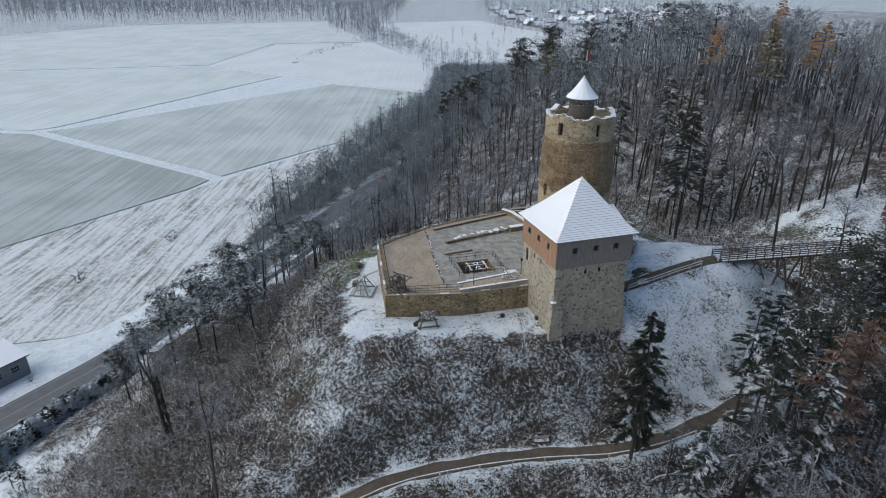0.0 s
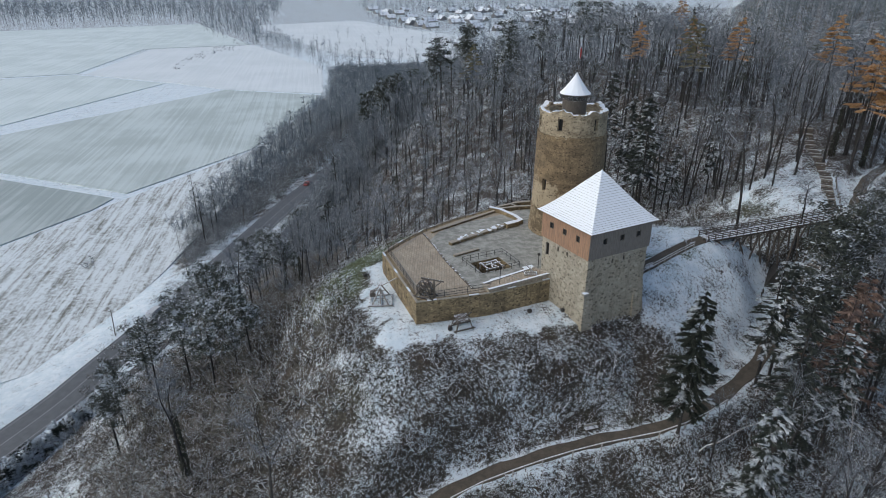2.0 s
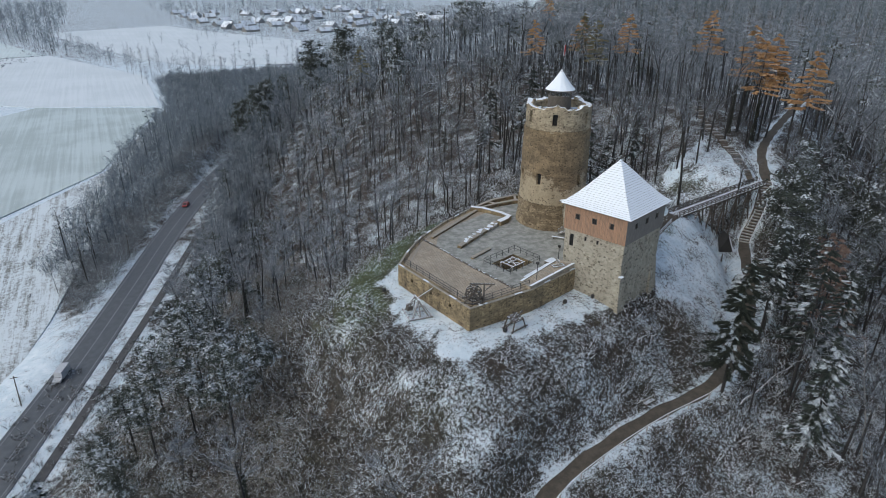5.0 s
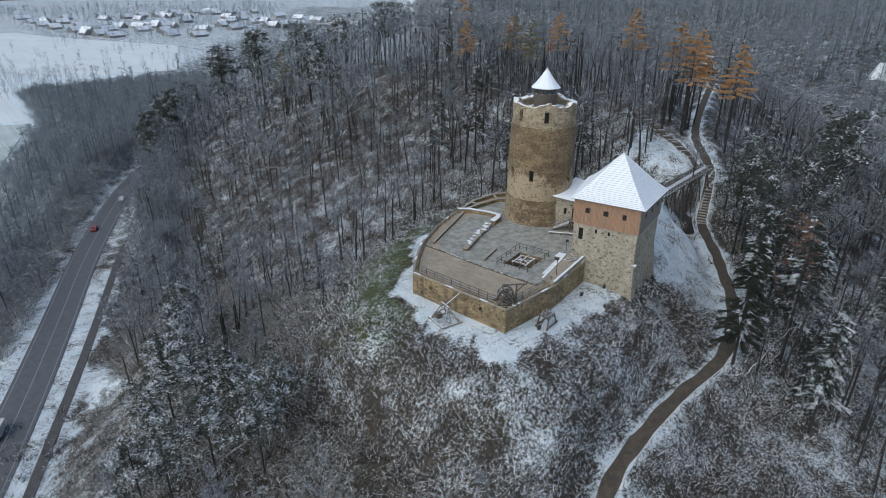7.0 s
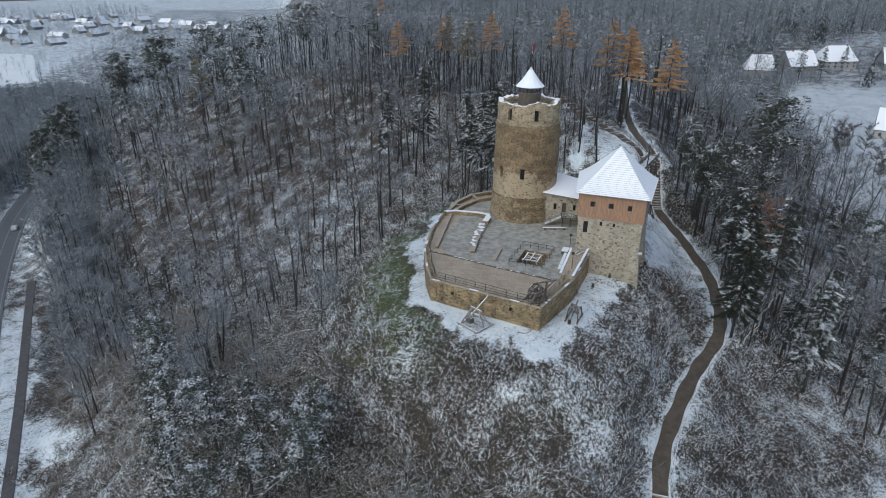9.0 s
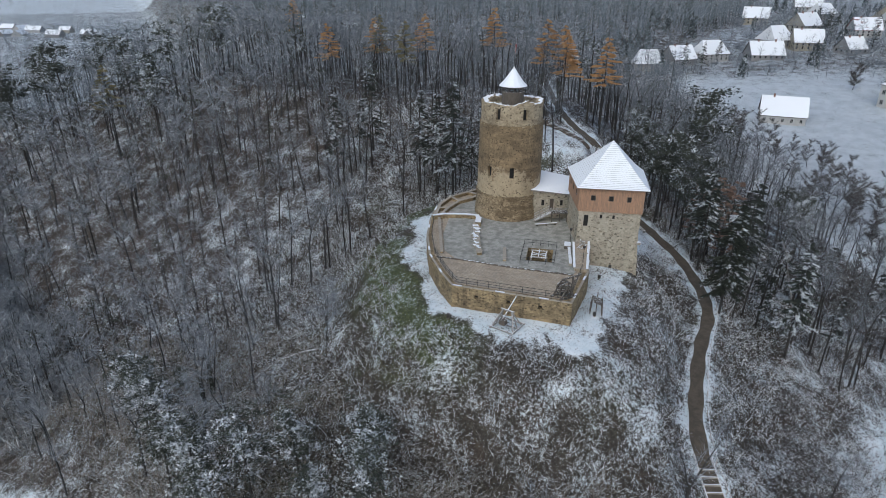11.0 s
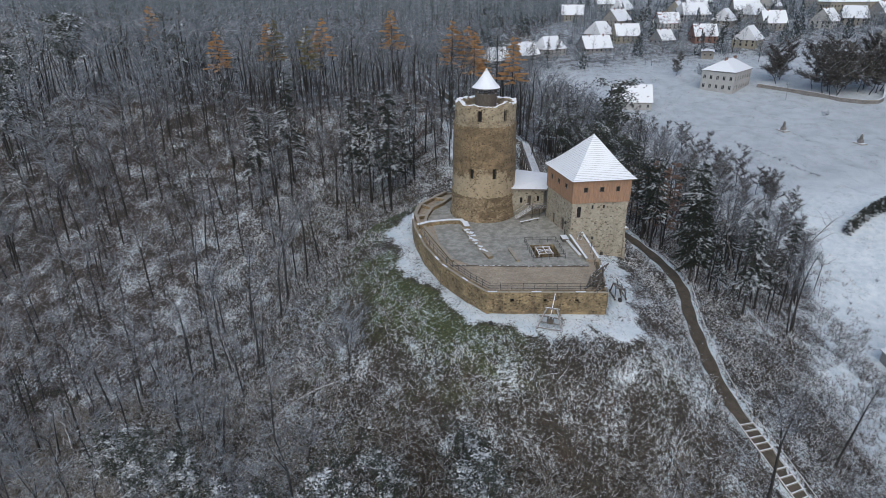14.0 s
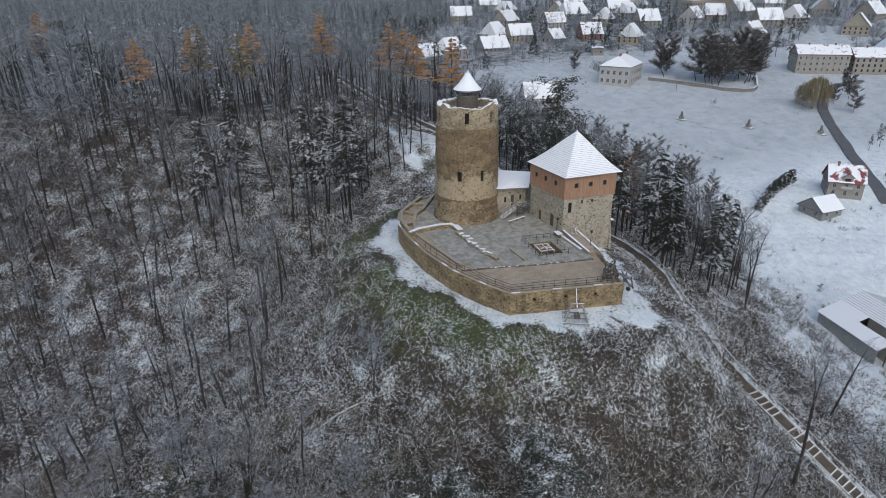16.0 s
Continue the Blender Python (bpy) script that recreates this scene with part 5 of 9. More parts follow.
bal = thing("catapult", "small timber catapult on the paved platform", "catapult", pose(10.0, 82.9, 1.55, 0, 0, -10))
part("bed", Shape().beam((-1.1, -0.35, 0.2), (1.1, -0.35, 0.2), 0.16).beam((-1.1, 0.35, 0.2), (1.1, 0.35, 0.2), 0.16).beam((-0.9, -0.5, 0.2), (-0.9, 0.5, 0.2), 0.16).beam((0.9, -0.5, 0.2), (0.9, 0.5, 0.2), 0.16), M_PALE_WOOD, bal)
part("arm", Shape().beam((0.6, 0, 0.3), (-0.9, 0, 1.8), 0.13), M_PALE_WOOD, bal)
part("frame", Shape().beam((0, -0.4, 0.2), (0, -0.4, 1.1), 0.13).beam((0, 0.4, 0.2), (0, 0.4, 1.1), 0.13).beam((0, -0.5, 1.1), (0, 0.5, 1.1), 0.13), M_PALE_WOOD, bal)
crate = thing("wooden_crate", "low wooden crate with snow on its lid", "crate", pose(10.6, 85.6, YARD, 0, 0, 15))
part("body", Shape().box(-0.9, -0.5, 0, 0.9, 0.5, 0.55), M_TIMBER_OLD, crate)
part("lid", Shape().box(-0.95, -0.55, 0.55, 0.95, 0.55, 0.66), M_COPING_SNOW, crate)
for x, y, z in ((4.6, 81.2, 1.32), (12.2, 85.6, YARD)):
    lamp = thing("courtyard_lamp", "slim dark lamp post in the castle courtyard", "lamp post", pose(x, y, z), "courtyard lamps")
    part("pole", Shape().tube((0, 0, 0), (0, 0, 2.6), 0.06, 0.05, 6), M_IRON, lamp)
    part("lamp_head", Shape().box(-0.18, -0.18, 2.6, 0.18, 0.18, 2.95), M_IRON, lamp)
for x, y in ((8.9, 79.2), (14.0, 78.6), (-4.0, 76.6), (-14.6, 96.0)):
    z = float(ground_height(x, y)[0])
    fl = thing("floodlight", "small dark floodlight box standing in the snow", "floodlight", pose(x, y, z, 0, 0, 20), "ground floodlights")
    part("housing", Shape().box(-0.28, -0.22, 0.12, 0.28, 0.22, 0.6), M_IRON, fl)
    part("foot", Shape().box(-0.2, -0.15, -0.1, 0.2, 0.15, 0.12), M_COPING, fl)
# ---- footbridge ------------------------------------------------------------------
B0, B1 = Vector((45.2, 91.6, 0.8)), Vector((78.4, 96.7, 0.9))
along = (B1 - B0).normalized()
across = Vector((-along.y, along.x, 0)).normalized()
bridge = thing("footbridge", "long timber footbridge with railings on slanted trestles", "bridge")
n = 62
for i in range(n):
    p = B0 + (B1 - B0) * ((i + 0.5) / n)
    part("plank", Shape().beam(p - across * 1.15, p + across * 1.15, 0.44, 0.08), M_COPING_SNOW, bridge)
for s in (-0.9, 0.9):
    part("girder", Shape().beam(B0 + across * s - Vector((0, 0, 0.25)), B1 + across * s - Vector((0, 0, 0.25)), 0.22, 0.4), M_TIMBER_OLD, bridge)
for s in (-1.15, 1.15):
    for h in (1.1, 0.75, 0.4):
        part("rail", Shape().beam(B0 + across * s + Vector((0, 0, h)), B1 + across * s + Vector((0, 0, h)), 0.12 if h > 1 else 0.1, 0.16), M_TIMBER_OLD, bridge)
    for i in range(22):
        p = B0 + (B1 - B0) * (i / 21) + across * s
        part("post", Shape().beam(p - Vector((0, 0, 0.4)), p + Vector((0, 0, 1.15)), 0.14), M_TIMBER_OLD, bridge)
for i in range(7):
    p = B0 + (B1 - B0) * ((i + 0.5) / 7) - Vector((0, 0, 0.45))
    for s in (-0.9, 0.9):
        for lean in (-1.5, 1.5):
            foot = p + across * s * 1.5 + along * lean
            foot.z = min(float(ground_height(foot.x, foot.y)[0]) - 0.2, p.z - 0.5)
            part("strut", Shape().beam(p + across * s, foot, 0.24), M_TIMBER_OLD, bridge)
    part("cap_beam", Shape().beam(p - across * 1.4, p + across * 1.4, 0.26), M_TIMBER_OLD, bridge)

# ramp from the gatehouse to the bridge
tagged(part("ramp_path", strip(RAMP, 2.4, 0.0, 0.6), M_PATH), "brown earth ramp from the gatehouse to the footbridge", "ramp", kind="structure")
for s in (-1.3, 1.3):
    edge = [(float(p[0]) + s * 0.45, float(p[1]) - s * 0.9, float(p[2])) for p in RAMP[2::6]]
    if s > 0:
        fence("ramp_fence", edge, "pale timber post-and-rail fence along the ramp", 2.0, 1.0, (0.95, 0.5), 0.1, M_PALE_WOOD)

# ---- path furniture ---------------------------------------------------------------
def on_path(i, off):
    p, q = PATH_LINE[i], PATH_LINE[min(i + 1, len(PATH_LINE) - 1)]
    d = Vector((q[0] - p[0], q[1] - p[1])).normalized()
    return p[0] - d.y * off, p[1] + d.x * off, p[2]


def path_index(x, y):
    return int(np.argmin(np.hypot(PATH_LINE[:, 0] - x, PATH_LINE[:, 1] - y)))


i0, i1 = path_index(-12.0, 57.4), path_index(34.0, 65.4)
fence("path_rail", [on_path(i, -1.55) for i in range(i0, i1, 4)], "pale timber handrail along the footpath", 4.0, 0.95, (0.95,), 0.11, M_PALE_WOOD)
fence("path_rail", [on_path(i, -1.55) for i in range(path_index(-33, 45.6), i0, 3)], "pale timber handrail beside the steps", 3.0, 0.95, (0.95,), 0.10, M_PALE_WOOD)


def flight(a, b, every, label, landings=True):
    """Log steps with snowy treads along the path between two of its points."""
    t = thing("path_steps", label, "steps")
    for i in range(a, b, every):
        if landings and (i - a) % 7 > 4:
            continue
        p0, p1 = Vector(on_path(i, -1.1)), Vector(on_path(i, 1.1))
        lift = Vector((0, 0, 0.12))
        part("riser", Shape().beam(p0 + lift, p1 + lift, 0.17, 0.26), M_COPING_SNOW, t)
    for off in (-1.15, 1.15):
        for i in range(a, b - every, every):
            part("side_log", Shape().beam(Vector(on_path(i, off)) + Vector((0, 0, 0.1)), Vector(on_path(i + every, off)) + Vector((0, 0, 0.1)), 0.16), M_PALE_WOOD, t)
    return t


flight(path_index(-34, 45), path_index(-9.5, 58.6), 1, "snow-edged timber log steps on the steep footpath")
flight(path_index(66.5, 89.8), path_index(84, 99.4), 1, "snow-edged timber log steps climbing to the footbridge", False)
fence("stair_rail", [on_path(i, 1.7) for i in range(path_index(66.5, 89.8), path_index(84, 99.4), 4)], "timber handrail beside the steps", 3.0, 1.0, (1.0,), 0.09, M_TIMBER_OLD)
WOOD_WAY = glide([(79.8, 101.0, 0.0), (82.8, 106.0, 0.0), (88.6, 113.6, 0.0), (92.0, 120.5, 0.0), (97.0, 129.5, 0.0), (104.0, 140.0, 0.0)], 0.9)
WOOD_WAY[:, 2] = ground_height(WOOD_WAY[:, 0], WOOD_WAY[:, 1]) + 0.1
tagged(part("woodland_way", strip(WOOD_WAY, 2.0, 0.04, 0.5), M_PATH), "narrow brown earth way climbing through the woods", "footpath", kind="structure")
way_steps = thing("woodland_steps", "dark timber log steps on the woodland way", "steps")
for i in range(1, len(WOOD_WAY) - 1):
    d = Vector(WOOD_WAY[i + 1] - WOOD_WAY[i - 1]).normalized()
    q = Vector((-d.y, d.x, 0)) * 1.15
    c = Vector(WOOD_WAY[i]) + Vector((0, 0, 0.1))
    part("riser", Shape().beam(c - q, c + q, 0.22, 0.26), M_TIMBER_OLD if i % 3 else M_COPING_SNOW, way_steps)
fence("woodland_rail", [(float(p[0]) + 1.3, float(p[1]) - 1.0, float(p[2])) for p in WOOD_WAY[::4]], "timber rail along the woodland way", 3.0, 1.0, (1.0, 0.5), 0.10, M_TIMBER_OLD)


def bench(x, y, turn, label):
    z = float(ground_height(x, y)[0])
    b = thing("bench", label, "bench", pose(x, y, z, 0, 0, turn), "benches by the path")
    for s in (-0.7, 0.7):
        part("leg", Shape().box(s - 0.08, -0.25, -0.2, s + 0.08, 0.25, 0.42), M_TIMBER_OLD, b)
    for k in range(3):
        part("seat_slat", Shape().box(-1.0, -0.27 + 0.19 * k, 0.42, 1.0, -0.11 + 0.19 * k, 0.49), M_COPING_SNOW, b)
    part("backrest", Shape().box(-1.0, 0.27, 0.6, 1.0, 0.33, 0.95), M_COPING_SNOW, b)


bench(13.2, 63.8, 4, "wooden bench with snow on its seat beside the footpath")
bench(51.7, 79.3, 42, "wooden bench with snow on its seat beside the footpath")
bench(31.2, 84.4, 25, "wooden bench with snow on its seat beside the ramp")

tent_z = float(ground_height(60.6, 90.3)[0])
tent = thing("wooden_shelter", "small dark A-shaped wooden shelter with a snowy side", "shelter", pose(60.6, 90.3, tent_z + 0.5, 0, 0, 62) @ Matrix.Scale(1.1, 4))
part("roof_side", Shape().add([(-1.4, -1.5, -0.6), (1.4, -1.5, -0.6), (1.4, 0, 2.9), (-1.4, 0, 2.9), (-1.4, -1.3, -0.6), (1.4, -1.3, -0.6), (1.4, 0, 2.6), (-1.4, 0, 2.6)], [(0, 1, 2, 3), (7, 6, 5, 4), (0, 4, 5, 1), (1, 5, 6, 2), (2, 6, 7, 3), (3, 7, 4, 0)]), M_SNOW, tent)
part("roof_side", Shape().add([(-1.4, 1.5, -0.6), (1.4, 1.5, -0.6), (1.4, 0, 2.9), (-1.4, 0, 2.9), (-1.4, 1.3, -0.6), (1.4, 1.3, -0.6), (1.4, 0, 2.6), (-1.4, 0, 2.6)], [(3, 2, 1, 0), (4, 5, 6, 7), (1, 5, 4, 0), (2, 6, 5, 1), (3, 7, 6, 2), (0, 4, 7, 3)]), M_IRON, tent)
part("back_board", Shape().add([(1.2, -1.3, -0.6), (1.2, 1.3, -0.6), (1.2, 0, 2.5), (1.28, -1.3, -0.6), (1.28, 1.3, -0.6), (1.28, 0, 2.5)], [(2, 1, 0), (3, 4, 5), (0, 1, 4, 3), (1, 2, 5, 4), (2, 0, 3, 5)]), M_IRON, tent)
part("front_board", Shape().add([(-1.28, -1.3, -0.6), (-1.28, 1.3, -0.6), (-1.28, 0, 2.5), (-1.2, -1.3, -0.6), (-1.2, 1.3, -0.6), (-1.2, 0, 2.5)], [(2, 1, 0), (3, 4, 5), (0, 1, 4, 3), (1, 2, 5, 4), (2, 0, 3, 5)]), M_IRON, tent)
sx, sy = 55.7, 86.7
sign = thing("information_stand", "slim dark wooden information stand in the snow", "stand", pose(sx, sy, float(ground_height(sx, sy)[0]), 0, 0, 30))
part("post", Shape().beam((0, 0, -0.2), (0.15, 0, 1.9), 0.14), M_TIMBER_OLD, sign)
part("post", Shape().beam((0.7, 0.2, -0.2), (0.15, 0, 1.9), 0.12), M_TIMBER_OLD, sign)
part("board", Shape().box(-0.5, -0.08, 0.9, 0.6, 0.0, 1.5), M_TIMBER_OLD, sign)

# ---- roadside ----------------------------------------------------------------------
for x, y in ((-78.6, 157.0), (-112.0, 96.0), (-52.0, 232.0)):
    pole = thing("utility_pole", "slim leaning wooden utility pole by the road", "pole", pose(x, y, float(ground_height(x, y)[0]), 0, 3, 0), "utility poles")
    part("pole", Shape().tube((0, 0, -0.5), (0, 0, 8.0), 0.14, 0.1, 6), M_TIMBER_OLD, pole)
    part("crossarm", Shape().beam((-0.7, 0, 7.6), (0.7, 0, 7.6), 0.12), M_TIMBER_OLD, pole)


def car(x, y, turn, paint, label, length=4.4, height=1.5, boxy=False):
    c = thing("car", label, "car", pose(x, y, ROAD_Z, 0, 0, turn), "cars on the road")
    w, l = 0.9, length / 2
    body = Shape()
    prof = [(-l, 0.35), (l, 0.35), (l, 0.8), (l * 0.55, 0.95), (l * 0.25, height) if not boxy else (l * 0.5, height), (-l * 0.6, height) if not boxy else (-l, height), (-l, 0.95)]
    k = len(prof)
    body.add([(px, -w, pz) for px, pz in prof] + [(px, w, pz) for px, pz in prof], [tuple(range(k)), tuple(range(k, 2 * k))[::-1]] + [((i + 1) % k, i, k + i, k + (i + 1) % k) for i in range(k)])
    part("body", body, paint, c)
    part("windscreen", Shape().add([(l * 0.56, -0.75, 0.98), (l * 0.56, 0.75, 0.98), (l * 0.28, 0.7, height - 0.05), (l * 0.28, -0.7, height - 0.05), (l * 0.50, -0.75, 0.98), (l * 0.50, 0.75, 0.98), (l * 0.22, 0.7, height - 0.05), (l * 0.22, -0.7, height - 0.05)],
                                   [(0, 1, 2, 3), (7, 6, 5, 4), (0, 4, 5, 1), (1, 5, 6, 2), (2, 6, 7, 3), (3, 7, 4, 0)]), M_IRON, c)
    for sx in (-l * 0.62, l * 0.62):
        for sy in (-w, w):
            part("wheel", Shape().tube((sx, sy - 0.1, 0.33), (sx, sy + 0.1, 0.33), 0.33, 0.33, 12), M_IRON, c)


def on_road(y):
    i = int(np.argmin(np.abs(ROAD_LINE[:, 1] - y)))
    d = ROAD_LINE[i + 1] - ROAD_LINE[i - 1]
    d = d / np.hypot(*d)
    return ROAD_LINE[i], d, math.degrees(math.atan2(d[1], d[0]))


for y, side, paint, label, ln, h, boxy in ((164.0, 1.8, plain("white_car_paint", (0.6, 0.61, 0.62), (0.5, 0.51, 0.52), 2.0, 0.3, 0.0), "white delivery van driving on the road", 5.6, 2.3, True),
                                           (276.0, 1.8, plain("red_car_paint", (0.35, 0.06, 0.05), (0.3, 0.05, 0.045), 2.0, 0.3, 0.0), "red hatchback car driving on the road", 4.3, 1.5, False),
                                           (305.0, -1.8, plain("silver_car_paint", (0.5, 0.52, 0.54), (0.42, 0.44, 0.46), 2.0, 0.3, 0.0), "silver car driving on the road", 4.4, 1.5, False)):
    p, d, turn = on_road(y)
    car(p[0] - d[1] * side, p[1] + d[0] * side, turn + (180 if side > 0 else 0), paint, label, ln, h, boxy)
# ---- trees and shrubs --------------------------------------------------------
def bark_material(name, a, b, frost, lying=0.3):
    """Bark or twigs, with frost and snow on the upper side and on some twigs."""
    n = Nodes(name)
    col = n.mix(n.step(n.noise(1.5, 4, 0.7), 0.35, 0.65), a, b)
    col = n.mix(n.math("MULTIPLY", n.step(n.island(), 1.0 - frost, 1.02 - frost), 0.85), col, (0.70, 0.74, 0.78))
    col = n.mix(n.math("MULTIPLY", n.upward(0.4, 0.8), lying), col, (0.68, 0.72, 0.76))
    return n.done(col, 0.9)


def needle_material(name, a, b, snow):
    n = Nodes(name)
    col = n.mix(n.island(), a, b)
    col = n.mix(n.math("MULTIPLY", n.step(n.noise(0.42, 3, 0.6), 0.64 - snow * 0.3, 0.74 - snow * 0.3), n.upward(-0.6, 0.2)), col, (0.60, 0.65, 0.69))
    return n.done(col, 0.85)


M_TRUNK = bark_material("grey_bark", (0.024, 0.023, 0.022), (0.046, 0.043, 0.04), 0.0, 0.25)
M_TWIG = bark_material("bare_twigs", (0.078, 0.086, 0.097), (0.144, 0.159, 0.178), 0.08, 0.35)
# MID, FAR and PALE colours step paler and bluer: haze painted into them
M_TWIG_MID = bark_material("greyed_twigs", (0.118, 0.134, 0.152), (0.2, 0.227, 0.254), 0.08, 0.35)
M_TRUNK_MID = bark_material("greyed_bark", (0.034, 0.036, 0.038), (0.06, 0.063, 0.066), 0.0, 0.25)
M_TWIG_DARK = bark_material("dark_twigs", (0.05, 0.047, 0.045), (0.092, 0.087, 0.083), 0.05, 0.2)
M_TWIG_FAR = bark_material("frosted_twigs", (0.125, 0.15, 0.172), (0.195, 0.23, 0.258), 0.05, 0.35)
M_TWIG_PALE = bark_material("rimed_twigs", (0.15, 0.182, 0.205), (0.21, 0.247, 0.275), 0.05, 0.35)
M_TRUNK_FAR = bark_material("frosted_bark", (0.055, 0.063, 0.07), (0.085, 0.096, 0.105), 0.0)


def shrub_material(name, level):
    """Tangled twigs: some bushes bare and dark, some crusted with snow."""
    n = Nodes(name)
    col = n.mix(n.island(), (0.024, 0.021, 0.018), (0.126, 0.109, 0.09))
    col = n.mix(n.math("MULTIPLY", n.step(n.noise(0.12, 4, 0.7), 0.5, 0.64), 0.6), col, (0.085, 0.062, 0.046))
    patch = n.math("ADD", n.math("MULTIPLY", n.noise(0.3, 4, 0.6), 0.16), n.math("MULTIPLY", n.noise(1.3, 6, 0.8), 0.39))
    crust = n.step(n.math("ADD", patch, n.math("MULTIPLY", n.island(), 0.45)), level, level + 0.02)
    col = n.mix(n.math("MULTIPLY", crust, 0.95), col, (0.78, 0.82, 0.845))
    return n.done(col, 0.9)


M_SHRUB = shrub_material("shrub_twigs", 0.6)
M_SHRUB_SNOWY = shrub_material("snow_crusted_twigs", 0.52)
M_THICKET = bark_material("thicket_twigs", (0.135, 0.122, 0.1), (0.235, 0.212, 0.176), 0.10, 0.3)
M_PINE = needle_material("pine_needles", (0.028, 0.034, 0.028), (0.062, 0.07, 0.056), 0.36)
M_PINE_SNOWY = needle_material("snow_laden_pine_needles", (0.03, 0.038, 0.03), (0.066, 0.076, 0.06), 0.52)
M_SPRUCE = needle_material("snowy_spruce_needles", (0.018, 0.024, 0.02), (0.042, 0.05, 0.042), 0.42)
M_FIR = needle_material("dark_fir_needles", (0.012, 0.017, 0.012), (0.034, 0.042, 0.03), 0.3)
M_FIR_SNOWY = needle_material("snow_laden_fir_needles", (0.02, 0.028, 0.022), (0.05, 0.06, 0.05), 0.52)
M_LARCH = needle_material("orange_larch_needles", (0.34, 0.195, 0.09), (0.50, 0.30, 0.15), 0.12)
M_LARCH_OLIVE = needle_material("olive_larch_needles", (0.13, 0.115, 0.06), (0.21, 0.18, 0.10), 0.4)
M_BEECH = needle_material("dead_brown_leaves", (0.15, 0.1, 0.078), (0.215, 0.145, 0.115), 0.2)


class Sprigs:
    """Loose triangles for twigs and needles, gathered as arrays."""

    def __init__(self):
        self.v, self.t = [], []

    def spike(self, a, b, w, rnd):
        """A thin twig from a to b, as two crossed slivers."""
        d = [b[k] - a[k] for k in range(3)]
        s = (rnd.gauss(0, 1), rnd.gauss(0, 1), rnd.gauss(0, 0.4))
        c = (d[1] * s[2] - d[2] * s[1], d[2] * s[0] - d[0] * s[2], d[0] * s[1] - d[1] * s[0])
        m = math.sqrt(c[0] ** 2 + c[1] ** 2 + c[2] ** 2) + 1e-9
        c = tuple(x * w / m for x in c)
        n = len(self.v)
        self.v += [tuple(a[k] - c[k] for k in range(3)), tuple(a[k] + c[k] for k in range(3)), tuple(b)]
        self.t.append((n, n + 1, n + 2))

    def limb(self, a, b, ra, rb):
        """A three-sided limb."""
        s = Shape().tube(a, b, ra, rb, 3, False)
        n = len(self.v)
        self.v += s.v
        for q in s.f:
            self.t += [(n + q[0], n + q[1], n + q[2]), (n + q[0], n + q[2], n + q[3])]

    def arrays(self):
        return np.array(self.v, np.float32), np.array(self.t, np.int32)


def bent(a, b, k, rnd):
    return tuple((a[i] + b[i]) / 2 + rnd.uniform(-k, k) for i in range(3))


